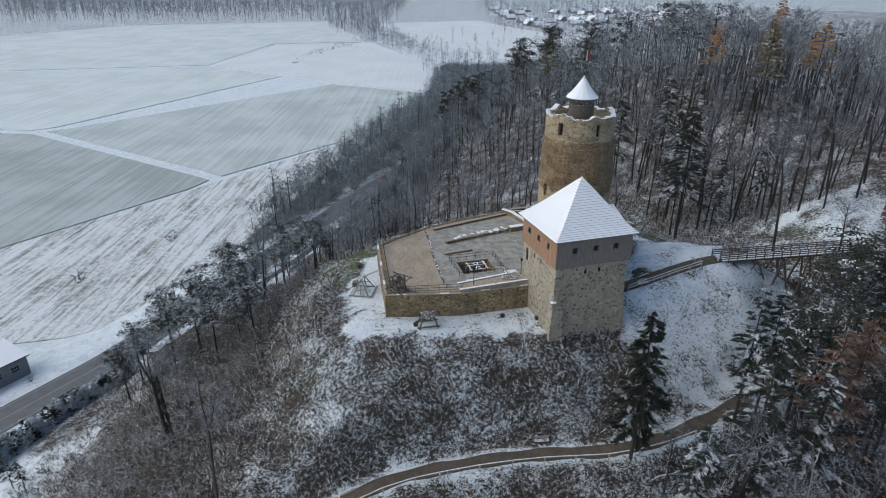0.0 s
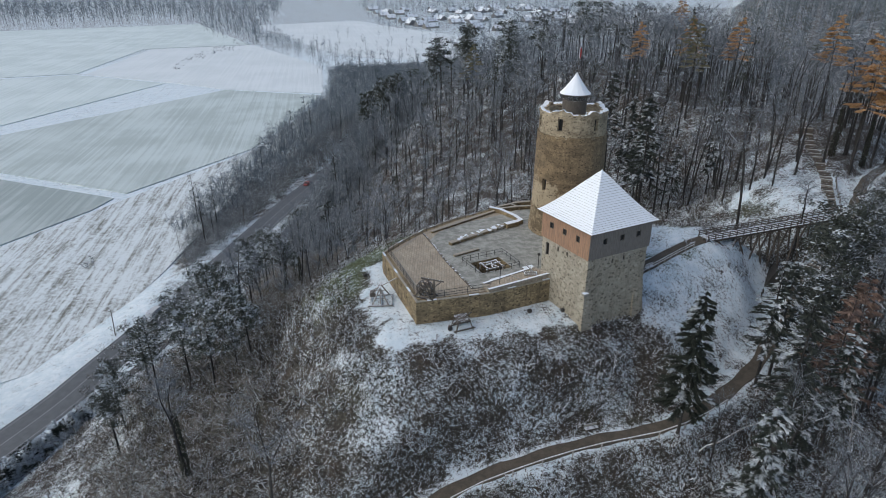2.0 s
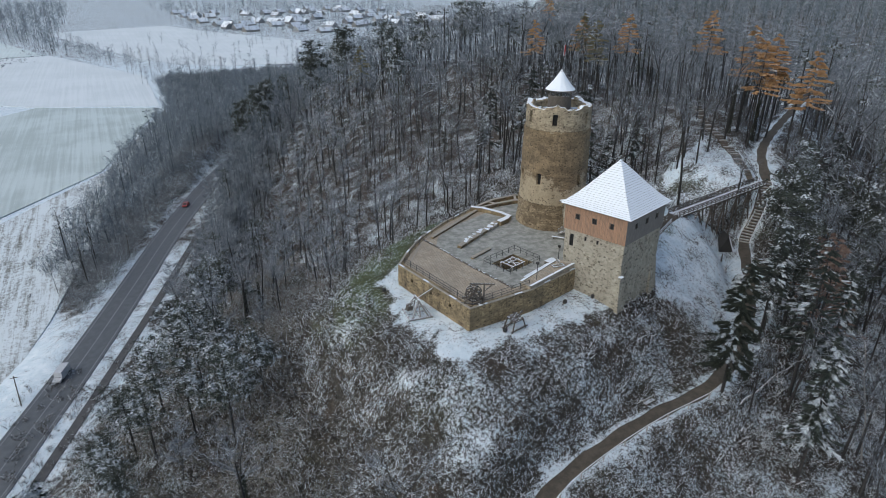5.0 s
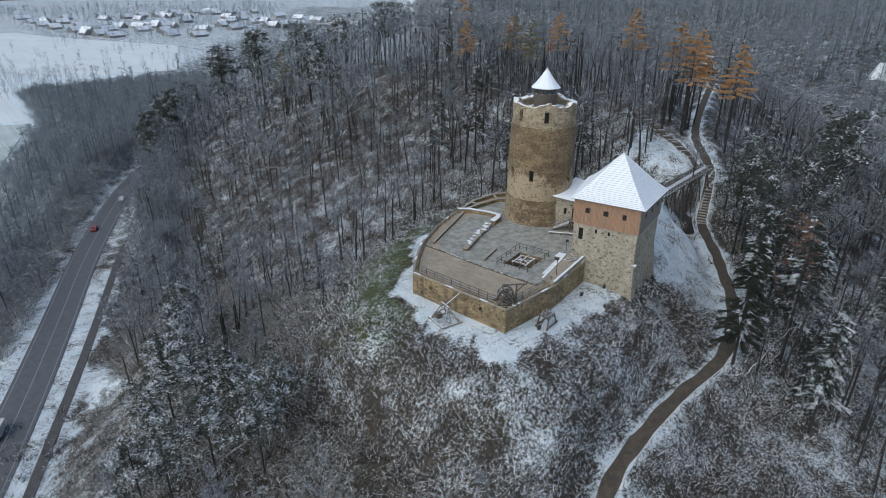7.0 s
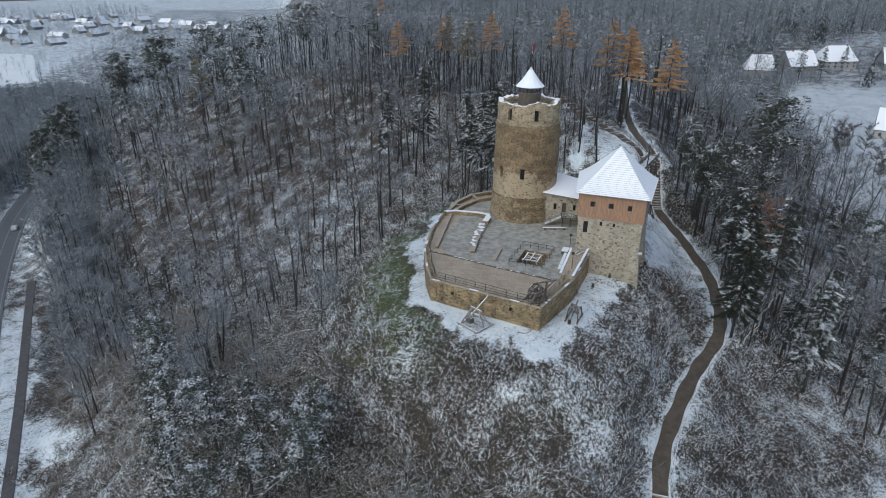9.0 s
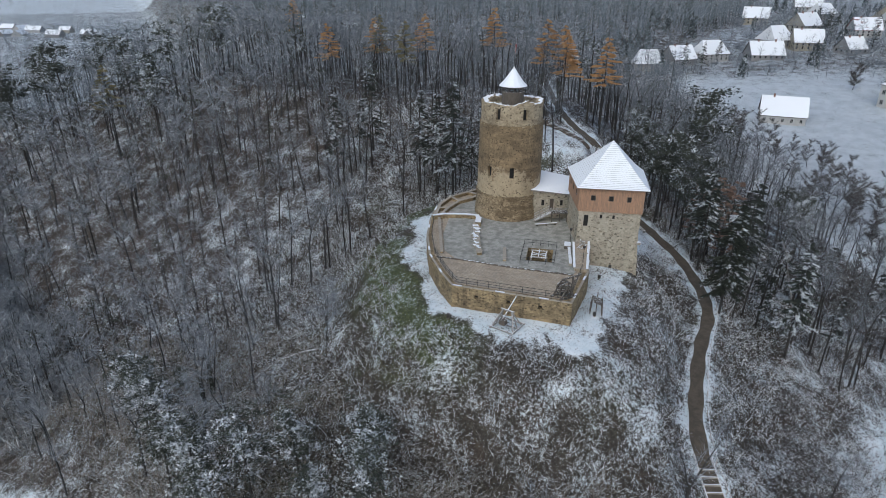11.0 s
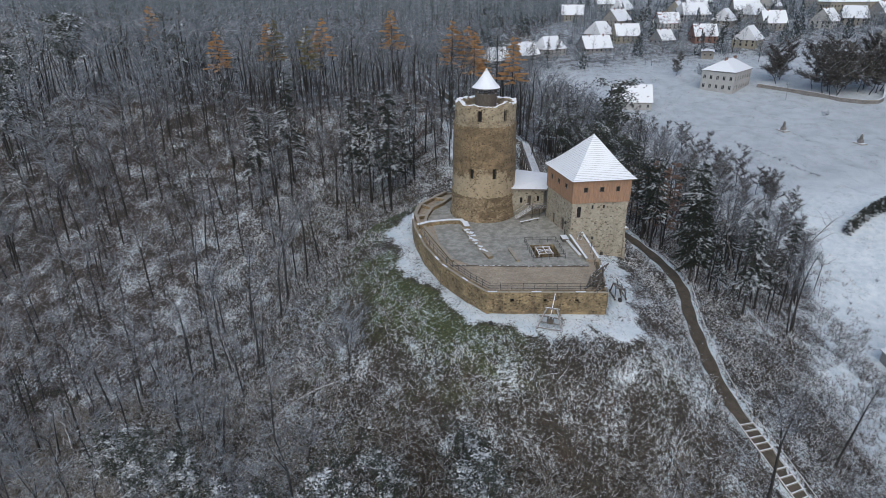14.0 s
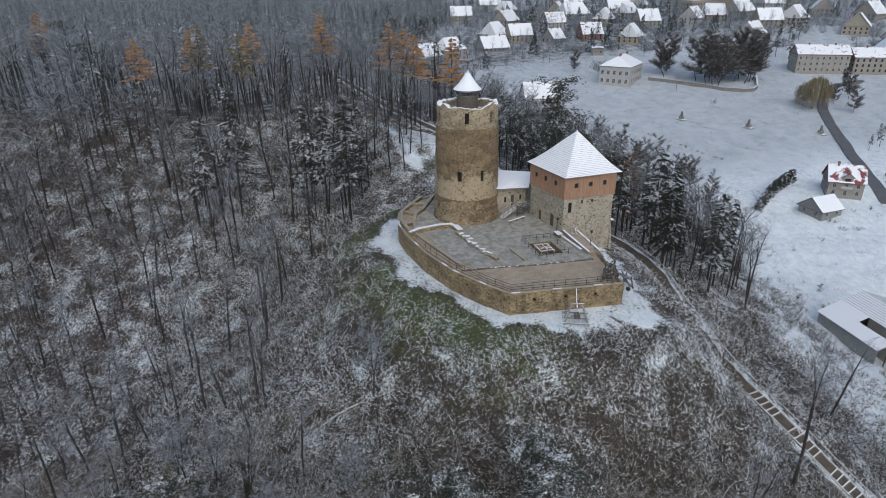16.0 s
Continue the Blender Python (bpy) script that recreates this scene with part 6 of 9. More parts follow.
def bare_tree(seed, h, fine, low_fork=None, thick=1.0, reach=1.0):
    """A leafless broadleaf tree: a trunk that forks, rising limbs, fans of twigs. fine: twigs a limb."""
    rnd = random.Random(seed)
    trunk, crown = Sprigs(), Sprigs()
    r0 = h * 0.0112 + 0.03
    lean = (rnd.uniform(-0.10, 0.10) * h, rnd.uniform(-0.10, 0.10) * h)
    fork = low_fork or rnd.uniform(0.46, 0.64)
    low = [(0, 0, -0.6), (lean[0] * 0.3 + rnd.uniform(-0.2, 0.2), lean[1] * 0.3 + rnd.uniform(-0.2, 0.2), h * fork * 0.5), (lean[0] * 0.6, lean[1] * 0.6, h * fork)]
    trunk.limb(low[0], low[1], r0, r0 * 0.85)
    trunk.limb(low[1], low[2], r0 * 0.85, r0 * 0.7)
    stems = rnd.choice((1, 2, 2, 3))
    wide = fine > 9
    for k in range(stems):
        t0 = rnd.uniform(0, 6.283)
        out = h * (rnd.uniform(0.05, 0.16) if stems > 1 else 0.02)
        top = (low[2][0] + math.cos(t0) * out + lean[0] * 0.4, low[2][1] + math.sin(t0) * out + lean[1] * 0.4, h * rnd.uniform(0.86, 0.98))
        mid = bent(low[2], top, 0.35, rnd)
        rs = r0 * (0.65 if stems == 1 else 0.5)
        trunk.limb(low[2], mid, rs, rs * 0.6)
        trunk.limb(mid, top, rs * 0.6, rs * 0.12)
        limbs = (9 if stems > 1 else 14) if wide else (8 if stems > 1 else 14)
        for j in range(limbs):
            f = (j + rnd.random()) / limbs
            a, b, g = (low[2], mid, f * 2) if f < 0.5 else (mid, top, f * 2 - 1)
            p = tuple(a[i] + (b[i] - a[i]) * g for i in range(3))
            t = rnd.uniform(0, 6.283)
            ln = reach * h * rnd.uniform(0.12, 0.24) * (1.15 - 0.6 * f)
            q = (p[0] + math.cos(t) * ln * 0.75, p[1] + math.sin(t) * ln * 0.75, p[2] + ln * rnd.uniform(0.35, 1.0))
            m = bent(p, q, ln * 0.12, rnd)
            rl = rs * 0.55 * (1.15 - 0.7 * f)
            crown.limb(p, m, rl, rl * 0.6)
            crown.limb(m, q, rl * 0.6, rl * 0.2)
            for _ in range(fine if wide else fine + 4):
                g = rnd.uniform(0.15, 1.0)
                s = tuple(p[i] + (q[i] - p[i]) * g for i in range(3))
                l2 = ln * rnd.uniform(0.3, 0.7)
                t2 = t + rnd.uniform(-1.6, 1.6)
                e = (s[0] + math.cos(t2) * l2 * 0.8, s[1] + math.sin(t2) * l2 * 0.8, s[2] + l2 * rnd.uniform(-0.1, 0.9))
                crown.spike(s, e, (0.03 if wide else 0.045) * thick, rnd)
                if wide:
                    for _ in range(2):
                        g2 = rnd.uniform(0.3, 0.9)
                        s2 = tuple(s[i] + (e[i] - s[i]) * g2 for i in range(3))
                        l3 = l2 * rnd.uniform(0.3, 0.65)
                        t3 = rnd.uniform(0, 6.283)
                        crown.spike(s2, (s2[0] + math.cos(t3) * l3 * 0.75, s2[1] + math.sin(t3) * l3 * 0.75, s2[2] + l3 * rnd.uniform(-0.1, 0.9)), 0.022 * thick, rnd)
    return trunk.arrays(), crown.arrays()


def far_tree(seed, h, sprays=92, wide=1.0):
    """A leafless tree for the distance: trunk and a fan of broad twig sprays."""
    rnd = random.Random(seed)
    trunk, crown = Sprigs(), Sprigs()
    lean = (rnd.uniform(-0.08, 0.08) * h, rnd.uniform(-0.08, 0.08) * h)
    top = (lean[0], lean[1], h * 0.9)
    trunk.limb((0, 0, -0.6), top, h * 0.0095, 0.03)
    for _ in range(sprays):
        f = rnd.uniform(0.36, 1.0)
        p = tuple(c * f for c in top)
        t, ln = rnd.uniform(0, 6.283), h * rnd.uniform(0.10, 0.31) * (1.25 - 0.7 * f)
        s = (p[0] + math.cos(t) * ln * rnd.uniform(0, 0.5), p[1] + math.sin(t) * ln * rnd.uniform(0, 0.5), p[2] + ln * rnd.uniform(0, 0.4))
        crown.spike(s, (p[0] + math.cos(t) * ln, p[1] + math.sin(t) * ln, p[2] + ln * rnd.uniform(0.25, 1.2)), rnd.uniform(0.035, 0.075) * wide, rnd)
    return trunk.arrays(), crown.arrays()


def conifer(seed, h, spread, start, sprays, droop, width=0.16, ragged=0.35, taper=0.75):
    """A conifer: straight trunk and whorls of boughs carrying needle sprays."""
    rnd = random.Random(seed)
    trunk, crown = Sprigs(), Sprigs()
    r0 = h * 0.011 + 0.05
    for i in range(3):
        trunk.limb((0, 0, h * i / 3 - (0.6 if i == 0 else 0)), (0, 0, h * (i + 1) / 3), r0 * (1 - i / 3.2), r0 * (1 - (i + 1) / 3.2))
    rows = max(6, int((1 - start) * h / 0.85))
    for k in range(rows):
        f = start + (1 - start) * (k + 0.5) / rows
        reach = spread * (1 - (f - start) / (1 - start)) ** taper + 0.25
        boughs = max(5, sprays // 14) if reach > 1 else 4
        for b in range(boughs):
            t = rnd.uniform(0, 6.283)
            ln = reach * rnd.uniform(1 - ragged, 1.1)
            z = h * f + rnd.uniform(-0.6, 0.6)
            tip = (math.cos(t) * ln, math.sin(t) * ln, z - droop * ln)
            crown.limb((0, 0, z), tip, 0.045, 0.015)
            for s in range(sprays):
                g = rnd.uniform(0.2, 1.0) ** (0.75 if taper > 0.6 else 0.5)
                p = (tip[0] * g, tip[1] * g, z - droop * ln * g)
                t2 = t + rnd.choice((-1, 1)) * rnd.uniform(0.3, 1.1)
                l2 = rnd.uniform(0.35, 0.75) * (0.5 + 0.35 * reach ** 0.5) * (1.7 if taper < 0.6 else 1.0)
                crown.spike(p, (p[0] + math.cos(t2) * l2, p[1] + math.sin(t2) * l2, p[2] - rnd.uniform(0.0, 0.45) * l2), width, rnd)
    return trunk.arrays(), crown.arrays()


def pine(seed, h, clumps, needles, wide=0.13):
    """A tall pine: bare trunk, a few crooked boughs and flat needle clumps near the top."""
    rnd = random.Random(seed)
    trunk, crown = Sprigs(), Sprigs()
    r0 = h * 0.011 + 0.06
    k = [(0, 0, -0.6), (rnd.uniform(-0.3, 0.3), rnd.uniform(-0.3, 0.3), h * 0.5), (rnd.uniform(-0.7, 0.7), rnd.uniform(-0.7, 0.7), h * 0.95)]
    trunk.limb(k[0], k[1], r0, r0 * 0.7), trunk.limb(k[1], k[2], r0 * 0.7, r0 * 0.25)
    for _ in range(clumps):
        f = rnd.uniform(0.36, 1.0) ** 0.8
        t, ln = rnd.uniform(0, 6.283), rnd.uniform(0.6, 4.2) * (1.3 - 0.6 * f)
        base = (k[2][0] * f, k[2][1] * f, h * f * 0.95)
        c = (base[0] + math.cos(t) * ln, base[1] + math.sin(t) * ln, base[2] + rnd.uniform(0.0, 1.2))
        crown.limb(base, c, 0.07, 0.03)
        size = rnd.uniform(1.0, 1.8)
        for _ in range(needles):
            p = (c[0] + rnd.gauss(0, 0.5) * size, c[1] + rnd.gauss(0, 0.5) * size, c[2] + rnd.gauss(0, 0.22) * size)
            t2 = rnd.uniform(0, 6.283)
            l2 = rnd.uniform(0.3, 0.6)
            crown.spike(p, (p[0] + math.cos(t2) * l2, p[1] + math.sin(t2) * l2, p[2] + rnd.uniform(-0.05, 0.3)), wide, rnd)
    return trunk.arrays(), crown.arrays()


def shrub(seed, h, stems, twigs=5, fine=0.021):
    """A rounded leafless bush: bent stems, each carrying short twigs."""
    rnd = random.Random(seed)
    s = Sprigs()
    for _ in range(stems):
        t, r = rnd.uniform(0, 6.283), rnd.uniform(0.1, 0.9) * h
        b = (math.cos(t) * r * 0.35, math.sin(t) * r * 0.35, -0.15)
        e = (math.cos(t) * r, math.sin(t) * r, h * rnd.uniform(0.4, 0.85))
        s.spike(b, e, fine * 1.2, rnd)
        for _ in range(twigs):
            g = rnd.uniform(0.3, 1.0)
            p = tuple(b[j] + (e[j] - b[j]) * g for j in range(3))
            t2, l2 = rnd.uniform(0, 6.283), h * rnd.uniform(0.12, 0.32)
            s.spike(p, (p[0] + math.cos(t2) * l2, p[1] + math.sin(t2) * l2, p[2] + l2 * rnd.uniform(-0.2, 0.9)), fine, rnd)
    return s.arrays()


def scatter(name, templates, spots, material, label, category):
    """Many small plants joined into one mesh. spots: x, y, z, turn, size, which."""
    vs, ts, n = [], [], 0
    for k, (tv, tt) in enumerate(templates):
        sel = spots[spots[:, 5].astype(int) == k]
        if not len(sel):
            continue
        c, s = np.cos(sel[:, 3]), np.sin(sel[:, 3])
        x = (tv[None, :, 0] * c[:, None] - tv[None, :, 1] * s[:, None]) * sel[:, 4, None] + sel[:, 0, None]
        y = (tv[None, :, 0] * s[:, None] + tv[None, :, 1] * c[:, None]) * sel[:, 4, None] + sel[:, 1, None]
        z = tv[None, :, 2] * sel[:, 4, None] + sel[:, 2, None]
        vs.append(np.stack([x, y, z], 2).reshape(-1, 3))
        ts.append((tt[None] + (np.arange(len(sel)) * len(tv))[:, None, None]).reshape(-1, 3) + n)
        n += len(sel) * len(tv)
    me = bulk_mesh(name, np.concatenate(vs), np.concatenate(ts))
    return tagged(part(name, me, material), label, category, kind="stuff")


RNG = np.random.default_rng(12)


def sown(x0, y0, x1, y1, spacing, keep_spot):
    """Jittered spots over an oblong, kept where keep_spot(x, y) exceeds a random number."""
    gx, gy = np.meshgrid(np.arange(x0, x1, spacing), np.arange(y0, y1, spacing))
    px, py = gx.ravel() + RNG.uniform(-0.5, 0.5, gx.size) * spacing, gy.ravel() + RNG.uniform(-0.5, 0.5, gx.size) * spacing
    ok = RNG.random(px.size) < keep_spot(px, py)
    return px[ok], py[ok]


def clear_of_ways(px, py):
    d1, _ = nearest(px, py, ROAD_LINE)
    d2, _ = nearest(px, py, PATH_LINE)
    d3, _ = nearest(px, py, TRACK_LINE)
    return (d1 > np.where(py > 150, 14.0, 8.5)) & (d2 > 3.2) & (d3 > 8.0)


def tree_chance(px, py):
    rd = ring_distance(px, py, WALL_RING)
    inside = ring_distance(px, py, FOREST) < 0.01
    north = smooth(95.0, 125.0, py + 0.25 * px)
    slope = smooth(20.0, 34.0, rd) * (0.30 + 0.70 * np.maximum(north, smooth(38, 55, rd)))
    open_side = np.exp(-(((px - 43) / 15) ** 2 + ((py - 84) / 11) ** 2))
    bank = np.exp(-(((px - 79) / 16) ** 2 + ((py - 107) / 9) ** 2))
    bank = np.maximum(bank, np.exp(-(((px - 77) / 16) ** 2 + ((py - 117.5 - 0.38 * (px - 77)) / 5) ** 2)))
    west_gap = np.exp(-(((px + 55) / 15) ** 2 + ((py - 145) / 45) ** 4))
    south_gap = np.exp(-(((px + 12) / 24) ** 2 + ((py - 52) / 13) ** 2))
    slope = np.maximum(slope, 0.85 * smooth(24, 40, px) * (1 - smooth(58, 68, py)))
    yard = np.exp(-(((px + 74) / 15) ** 2 + ((py - 88) / 17) ** 2))
    west_brush = np.exp(-(((px + 27) / 17) ** 2 + ((py - 112) / 32) ** 2))
    brush = np.exp(-(((px + 54) / 17) ** 2 + ((py - 82) / 22) ** 2))
    c = slope * (1 - 0.95 * west_brush) * (1 - 1.2 * brush) * (1 - 1.6 * yard) * (1 - 1.4 * open_side) * (1 - 1.6 * bank) * (1 - 0.9 * west_gap) * (1 - 0.9 * south_gap)
    c = c * np.maximum(smooth(-50, -42, px), smooth(172, 186, py))
    return np.where(inside & clear_of_ways(px, py), c, 0)


def near_tree(name, meshes, x, y, size, turn, label, group, mats):
    z = float(ground_height(x, y)[0])
    t = thing(name, label, "tree", pose(x, y, z, 0, 0, turn) @ Matrix.Scale(size, 4), group)
    part("trunk", meshes[0], mats[0], t)
    part("crown", meshes[1], mats[1], t)
    return t


def as_meshes(name, arrays, mats):
    made = []
    for (v, f), kind, m in zip(arrays, ("trunk", "crown"), mats):
        me = bulk_mesh(kind, v, f)
        me.materials.append(m)
        made.append(me)
    return made


BARE = [as_meshes("bare", bare_tree(30 + k, 23.0 + 1.3 * (k % 3), 11), (M_TRUNK, M_TWIG)) for k in range(10)]
PINES = [as_meshes("pine", pine(60 + k, 20.0, 38, 60), (M_TRUNK, M_PINE)) for k in range(4)]
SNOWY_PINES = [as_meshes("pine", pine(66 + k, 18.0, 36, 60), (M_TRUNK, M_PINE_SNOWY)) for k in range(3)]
SPRUCES = [as_meshes("spruce", conifer(80 + k, 20.0, 3.2, 0.36, 38, 0.34, 0.13, 0.5), (M_TRUNK, M_SPRUCE)) for k in range(3)]
LARCHES = [as_meshes("larch", conifer(95 + k, 24.0, 4.6, 0.55, 72, 0.02, 0.19, 0.45, 0.7), (M_TRUNK, M_LARCH)) for k in range(2)]
FIRS = [as_meshes("fir", conifer(86 + k, 24.0, 3.9, 0.24, 120, 0.3, 0.12, 0.4, 0.6), (M_TRUNK, M_FIR)) for k in range(2)]
WHITE_FIRS = [as_meshes("fir", conifer(89, 22.0, 3.3, 0.34, 60, 0.42, 0.13, 0.45, 0.7), (M_TRUNK, M_FIR_SNOWY))]
BROWN = [as_meshes("beech", conifer(99, 12.0, 3.4, 0.25, 14, -0.3, 0.13, 0.5), (M_TRUNK, M_BEECH))]

KINDS = {
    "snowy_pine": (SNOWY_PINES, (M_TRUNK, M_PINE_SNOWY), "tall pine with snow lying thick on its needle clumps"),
    "bare_tree": (BARE, (M_TRUNK, M_TWIG), "tall leafless tree with grey bark and frosted twigs"),
    # the same bare trees recoloured paler, standing in for haze
    "frosted_tree": ([[trunk.copy(), crown.copy()] for trunk, crown in BARE], (M_TRUNK_MID, M_TWIG_MID), "tall leafless tree with rime on its pale twigs"),
    "pine_tree": (PINES, (M_TRUNK, M_PINE), "tall dark pine with snow-dusted needle clumps"),
    "spruce_tree": (SPRUCES, (M_TRUNK, M_SPRUCE), "dark spruce with snow on drooping boughs"),
    "fir_tree": (FIRS, (M_TRUNK, M_FIR), "tall full dark fir with a little snow on its boughs"),
    "snowy_fir": (WHITE_FIRS, (M_TRUNK, M_FIR_SNOWY), "fir with boughs bent under thick snow"),
    "larch_tree": (LARCHES, (M_TRUNK, M_LARCH), "orange autumn larch above the bare woods"),
    "olive_larch": ([[trunk, crown.copy()] for trunk, crown in LARCHES], (M_TRUNK, M_LARCH_OLIVE), "yellow-olive larch dusted with snow above the bare woods"),
    "beech_tree": (BROWN, (M_TRUNK, M_BEECH), "small beech holding dead russet leaves"),
}


M_IVY = plain("dark_ivy", (0.022, 0.027, 0.018), (0.04, 0.042, 0.028), 2.0, 0.8, 0.0)


def ivy_coat(seed, h):
    """Leaves of ivy clothing a trunk up to the height h."""
    rnd = random.Random(seed)
    s = Sprigs()
    for _ in range(900):
        f = rnd.random()
        t, r = rnd.uniform(0, 6.283), (0.55 - 0.28 * f) * rnd.uniform(0.6, 1.1)
        p = (math.cos(t) * r, math.sin(t) * r, h * f)
        s.spike(p, (p[0] + math.cos(t) * 0.25, p[1] + math.sin(t) * 0.25, p[2] + rnd.uniform(-0.4, 0.3)), 0.14, rnd)
    me = bulk_mesh("ivy", *s.arrays())
    me.materials.append(M_IVY)
    return me


IVY = ivy_coat(620, 12.0)
KINDS["ivy_tree"] = (BARE, (M_TRUNK, M_TWIG), "leafless tree whose trunk is wrapped in dark ivy")


def plant(kind, x, y, size, k=0, turn=None):
    sets, mats, label = KINDS[kind]
    t = near_tree(kind, sets[k % len(sets)], x, y, size, (x * 37 + y * 11) % 360 if turn is None else turn, label, kind.replace("_", " ") + "s of the castle hill", mats)
    if kind == "ivy_tree":
        part("ivy", IVY, M_IVY, t, "dark evergreen ivy")


KINDS["slope_tree"] = ([as_meshes("slope", bare_tree(770 + k, 15.0, 30, 0.22, 2.0, 1.35), (M_TRUNK_MID, M_TWIG_MID)) for k in range(3)], (M_TRUNK_MID, M_TWIG_MID), "broad leafless grey tree at the foot of the slope")
for trunk, crown in KINDS["olive_larch"][0]:
    crown.materials[0] = M_LARCH_OLIVE
for trunk, crown in KINDS["frosted_tree"][0]:
    trunk.materials[0], crown.materials[0] = M_TRUNK_MID, M_TWIG_MID
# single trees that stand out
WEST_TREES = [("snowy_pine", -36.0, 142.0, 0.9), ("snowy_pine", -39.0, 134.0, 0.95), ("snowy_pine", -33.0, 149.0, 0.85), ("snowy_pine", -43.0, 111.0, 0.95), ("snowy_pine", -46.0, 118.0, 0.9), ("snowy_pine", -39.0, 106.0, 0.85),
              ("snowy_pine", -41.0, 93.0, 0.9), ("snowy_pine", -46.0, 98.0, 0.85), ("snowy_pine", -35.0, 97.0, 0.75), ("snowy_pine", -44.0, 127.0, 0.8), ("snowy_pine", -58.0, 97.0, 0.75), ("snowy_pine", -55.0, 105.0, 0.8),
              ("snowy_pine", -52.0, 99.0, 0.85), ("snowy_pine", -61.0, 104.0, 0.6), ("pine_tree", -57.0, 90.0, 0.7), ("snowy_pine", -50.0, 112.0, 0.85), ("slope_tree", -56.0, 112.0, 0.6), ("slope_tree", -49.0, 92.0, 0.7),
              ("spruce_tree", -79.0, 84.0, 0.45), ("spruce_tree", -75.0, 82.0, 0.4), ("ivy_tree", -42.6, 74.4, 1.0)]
VALLEY_PINES = [("pine_tree", 2.0, 294.0, 1.15), ("pine_tree", 8.0, 297.0, 1.2), ("pine_tree", 5.0, 303.0, 1.15), ("pine_tree", 12.0, 304.0, 1.2), ("pine_tree", 9.0, 288.0, 1.1), ("pine_tree", 15.0, 294.0, 1.1),
                ("pine_tree", 0.0, 285.0, 0.9), ("pine_tree", 4.0, 311.0, 1.1), ("pine_tree", 18.0, 312.0, 1.1)]
PATHSIDE_TREES = [("spruce_tree", 36.5, 53.0, 0.8), ("beech_tree", 47.8, 61.5, 1.75), ("beech_tree", 53.5, 65.0, 1.6), ("beech_tree", 57.0, 68.5, 1.4), ("pine_tree", 62.0, 78.0, 0.85), ("spruce_tree", 33.0, 52.0, 0.55),
                  ("pine_tree", 47.0, 66.5, 1.0), ("pine_tree", 53.0, 71.5, 1.05), ("bare_tree", 50.0, 68.0, 0.8), ("bare_tree", 56.0, 74.0, 0.85), ("pine_tree", 60.5, 77.0, 1.0), ("bare_tree", 44.0, 62.5, 0.75),
                  ("bare_tree", 65.0, 81.0, 0.9), ("bare_tree", 58.0, 66.0, 0.8), ("bare_tree", 63.0, 72.0, 0.9), ("bare_tree", 30.8, 36.2, 0.8), ("bare_tree", 27.5, 38.0, 0.7), ("bare_tree", 33.0, 34.8, 0.6),
                  ("bare_tree", 28.0, 57.6, 0.5), ("spruce_tree", 52.0, 50.0, 0.9), ("spruce_tree", 60.0, 40.0, 0.8), ("spruce_tree", 36.0, 40.0, 0.7)]
EAST_TREES = [("pine_tree", 68.0, 82.0, 0.8), ("pine_tree", 74.0, 86.0, 0.85), ("ivy_tree", 96.0, 121.0, 1.05), ("ivy_tree", 101.0, 117.0, 0.9), ("bare_tree", 108.0, 118.0, 1.0), ("bare_tree", 71.0, 114.5, 0.8),
              ("bare_tree", 76.5, 117.5, 0.9), ("bare_tree", 83.0, 116.0, 0.95), ("bare_tree", 66.0, 116.0, 0.8), ("bare_tree", 80.0, 121.0, 0.9), ("bare_tree", 88.0, 122.0, 0.95), ("bare_tree", 74.0, 111.5, 0.75),
              ("spruce_tree", 70.0, 128.0, 0.95), ("spruce_tree", 60.0, 127.0, 0.85), ("pine_tree", 71.0, 85.0, 0.95), ("snowy_pine", 80.0, 89.0, 0.95), ("bare_tree", 66.0, 64.0, 0.9), ("pine_tree", 72.0, 68.0, 0.95),
              ("bare_tree", 78.0, 62.0, 0.95), ("bare_tree", 84.0, 70.0, 1.0), ("bare_tree", 90.0, 64.0, 1.0), ("pine_tree", 96.0, 74.0, 1.0), ("pine_tree", 80.0, 78.0, 0.95), ("spruce_tree", 71.0, 23.5, 0.75)]
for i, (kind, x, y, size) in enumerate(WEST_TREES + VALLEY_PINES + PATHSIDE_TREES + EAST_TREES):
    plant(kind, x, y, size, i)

grove = random.Random(77)
FULL = {"larch_tree": 24.0, "olive_larch": 24.0, "spruce_tree": 20.0, "pine_tree": 20.0, "snowy_pine": 18.0, "fir_tree": 24.0, "snowy_fir": 22.0}
RIDGE_TOPS = [("larch_tree", 97.3, 102.3, 27.6), ("larch_tree", 94.7, 113.6, 29.0), ("larch_tree", 100.1, 121.1, 31.7), ("larch_tree", 103.5, 117.0, 30.0), ("larch_tree", 109.7, 142.7, 34.0), ("larch_tree", 95.3, 160.7, 32.4),
              ("olive_larch", 82.5, 160.8, 31.0), ("olive_larch", 88.1, 173.5, 32.2), ("larch_tree", 90.5, 176.5, 31.0), ("larch_tree", 80.4, 187.9, 29.5), ("spruce_tree", 47.5, 162.4, 14.9), ("spruce_tree", 57.7, 157.9, 20.2),
              ("spruce_tree", 54.7, 140.0, 16.7), ("spruce_tree", 56.1, 135.6, 16.0), ("spruce_tree", 53.4, 129.4, 19.4), ("spruce_tree", 44.7, 184.7, -1.5)]
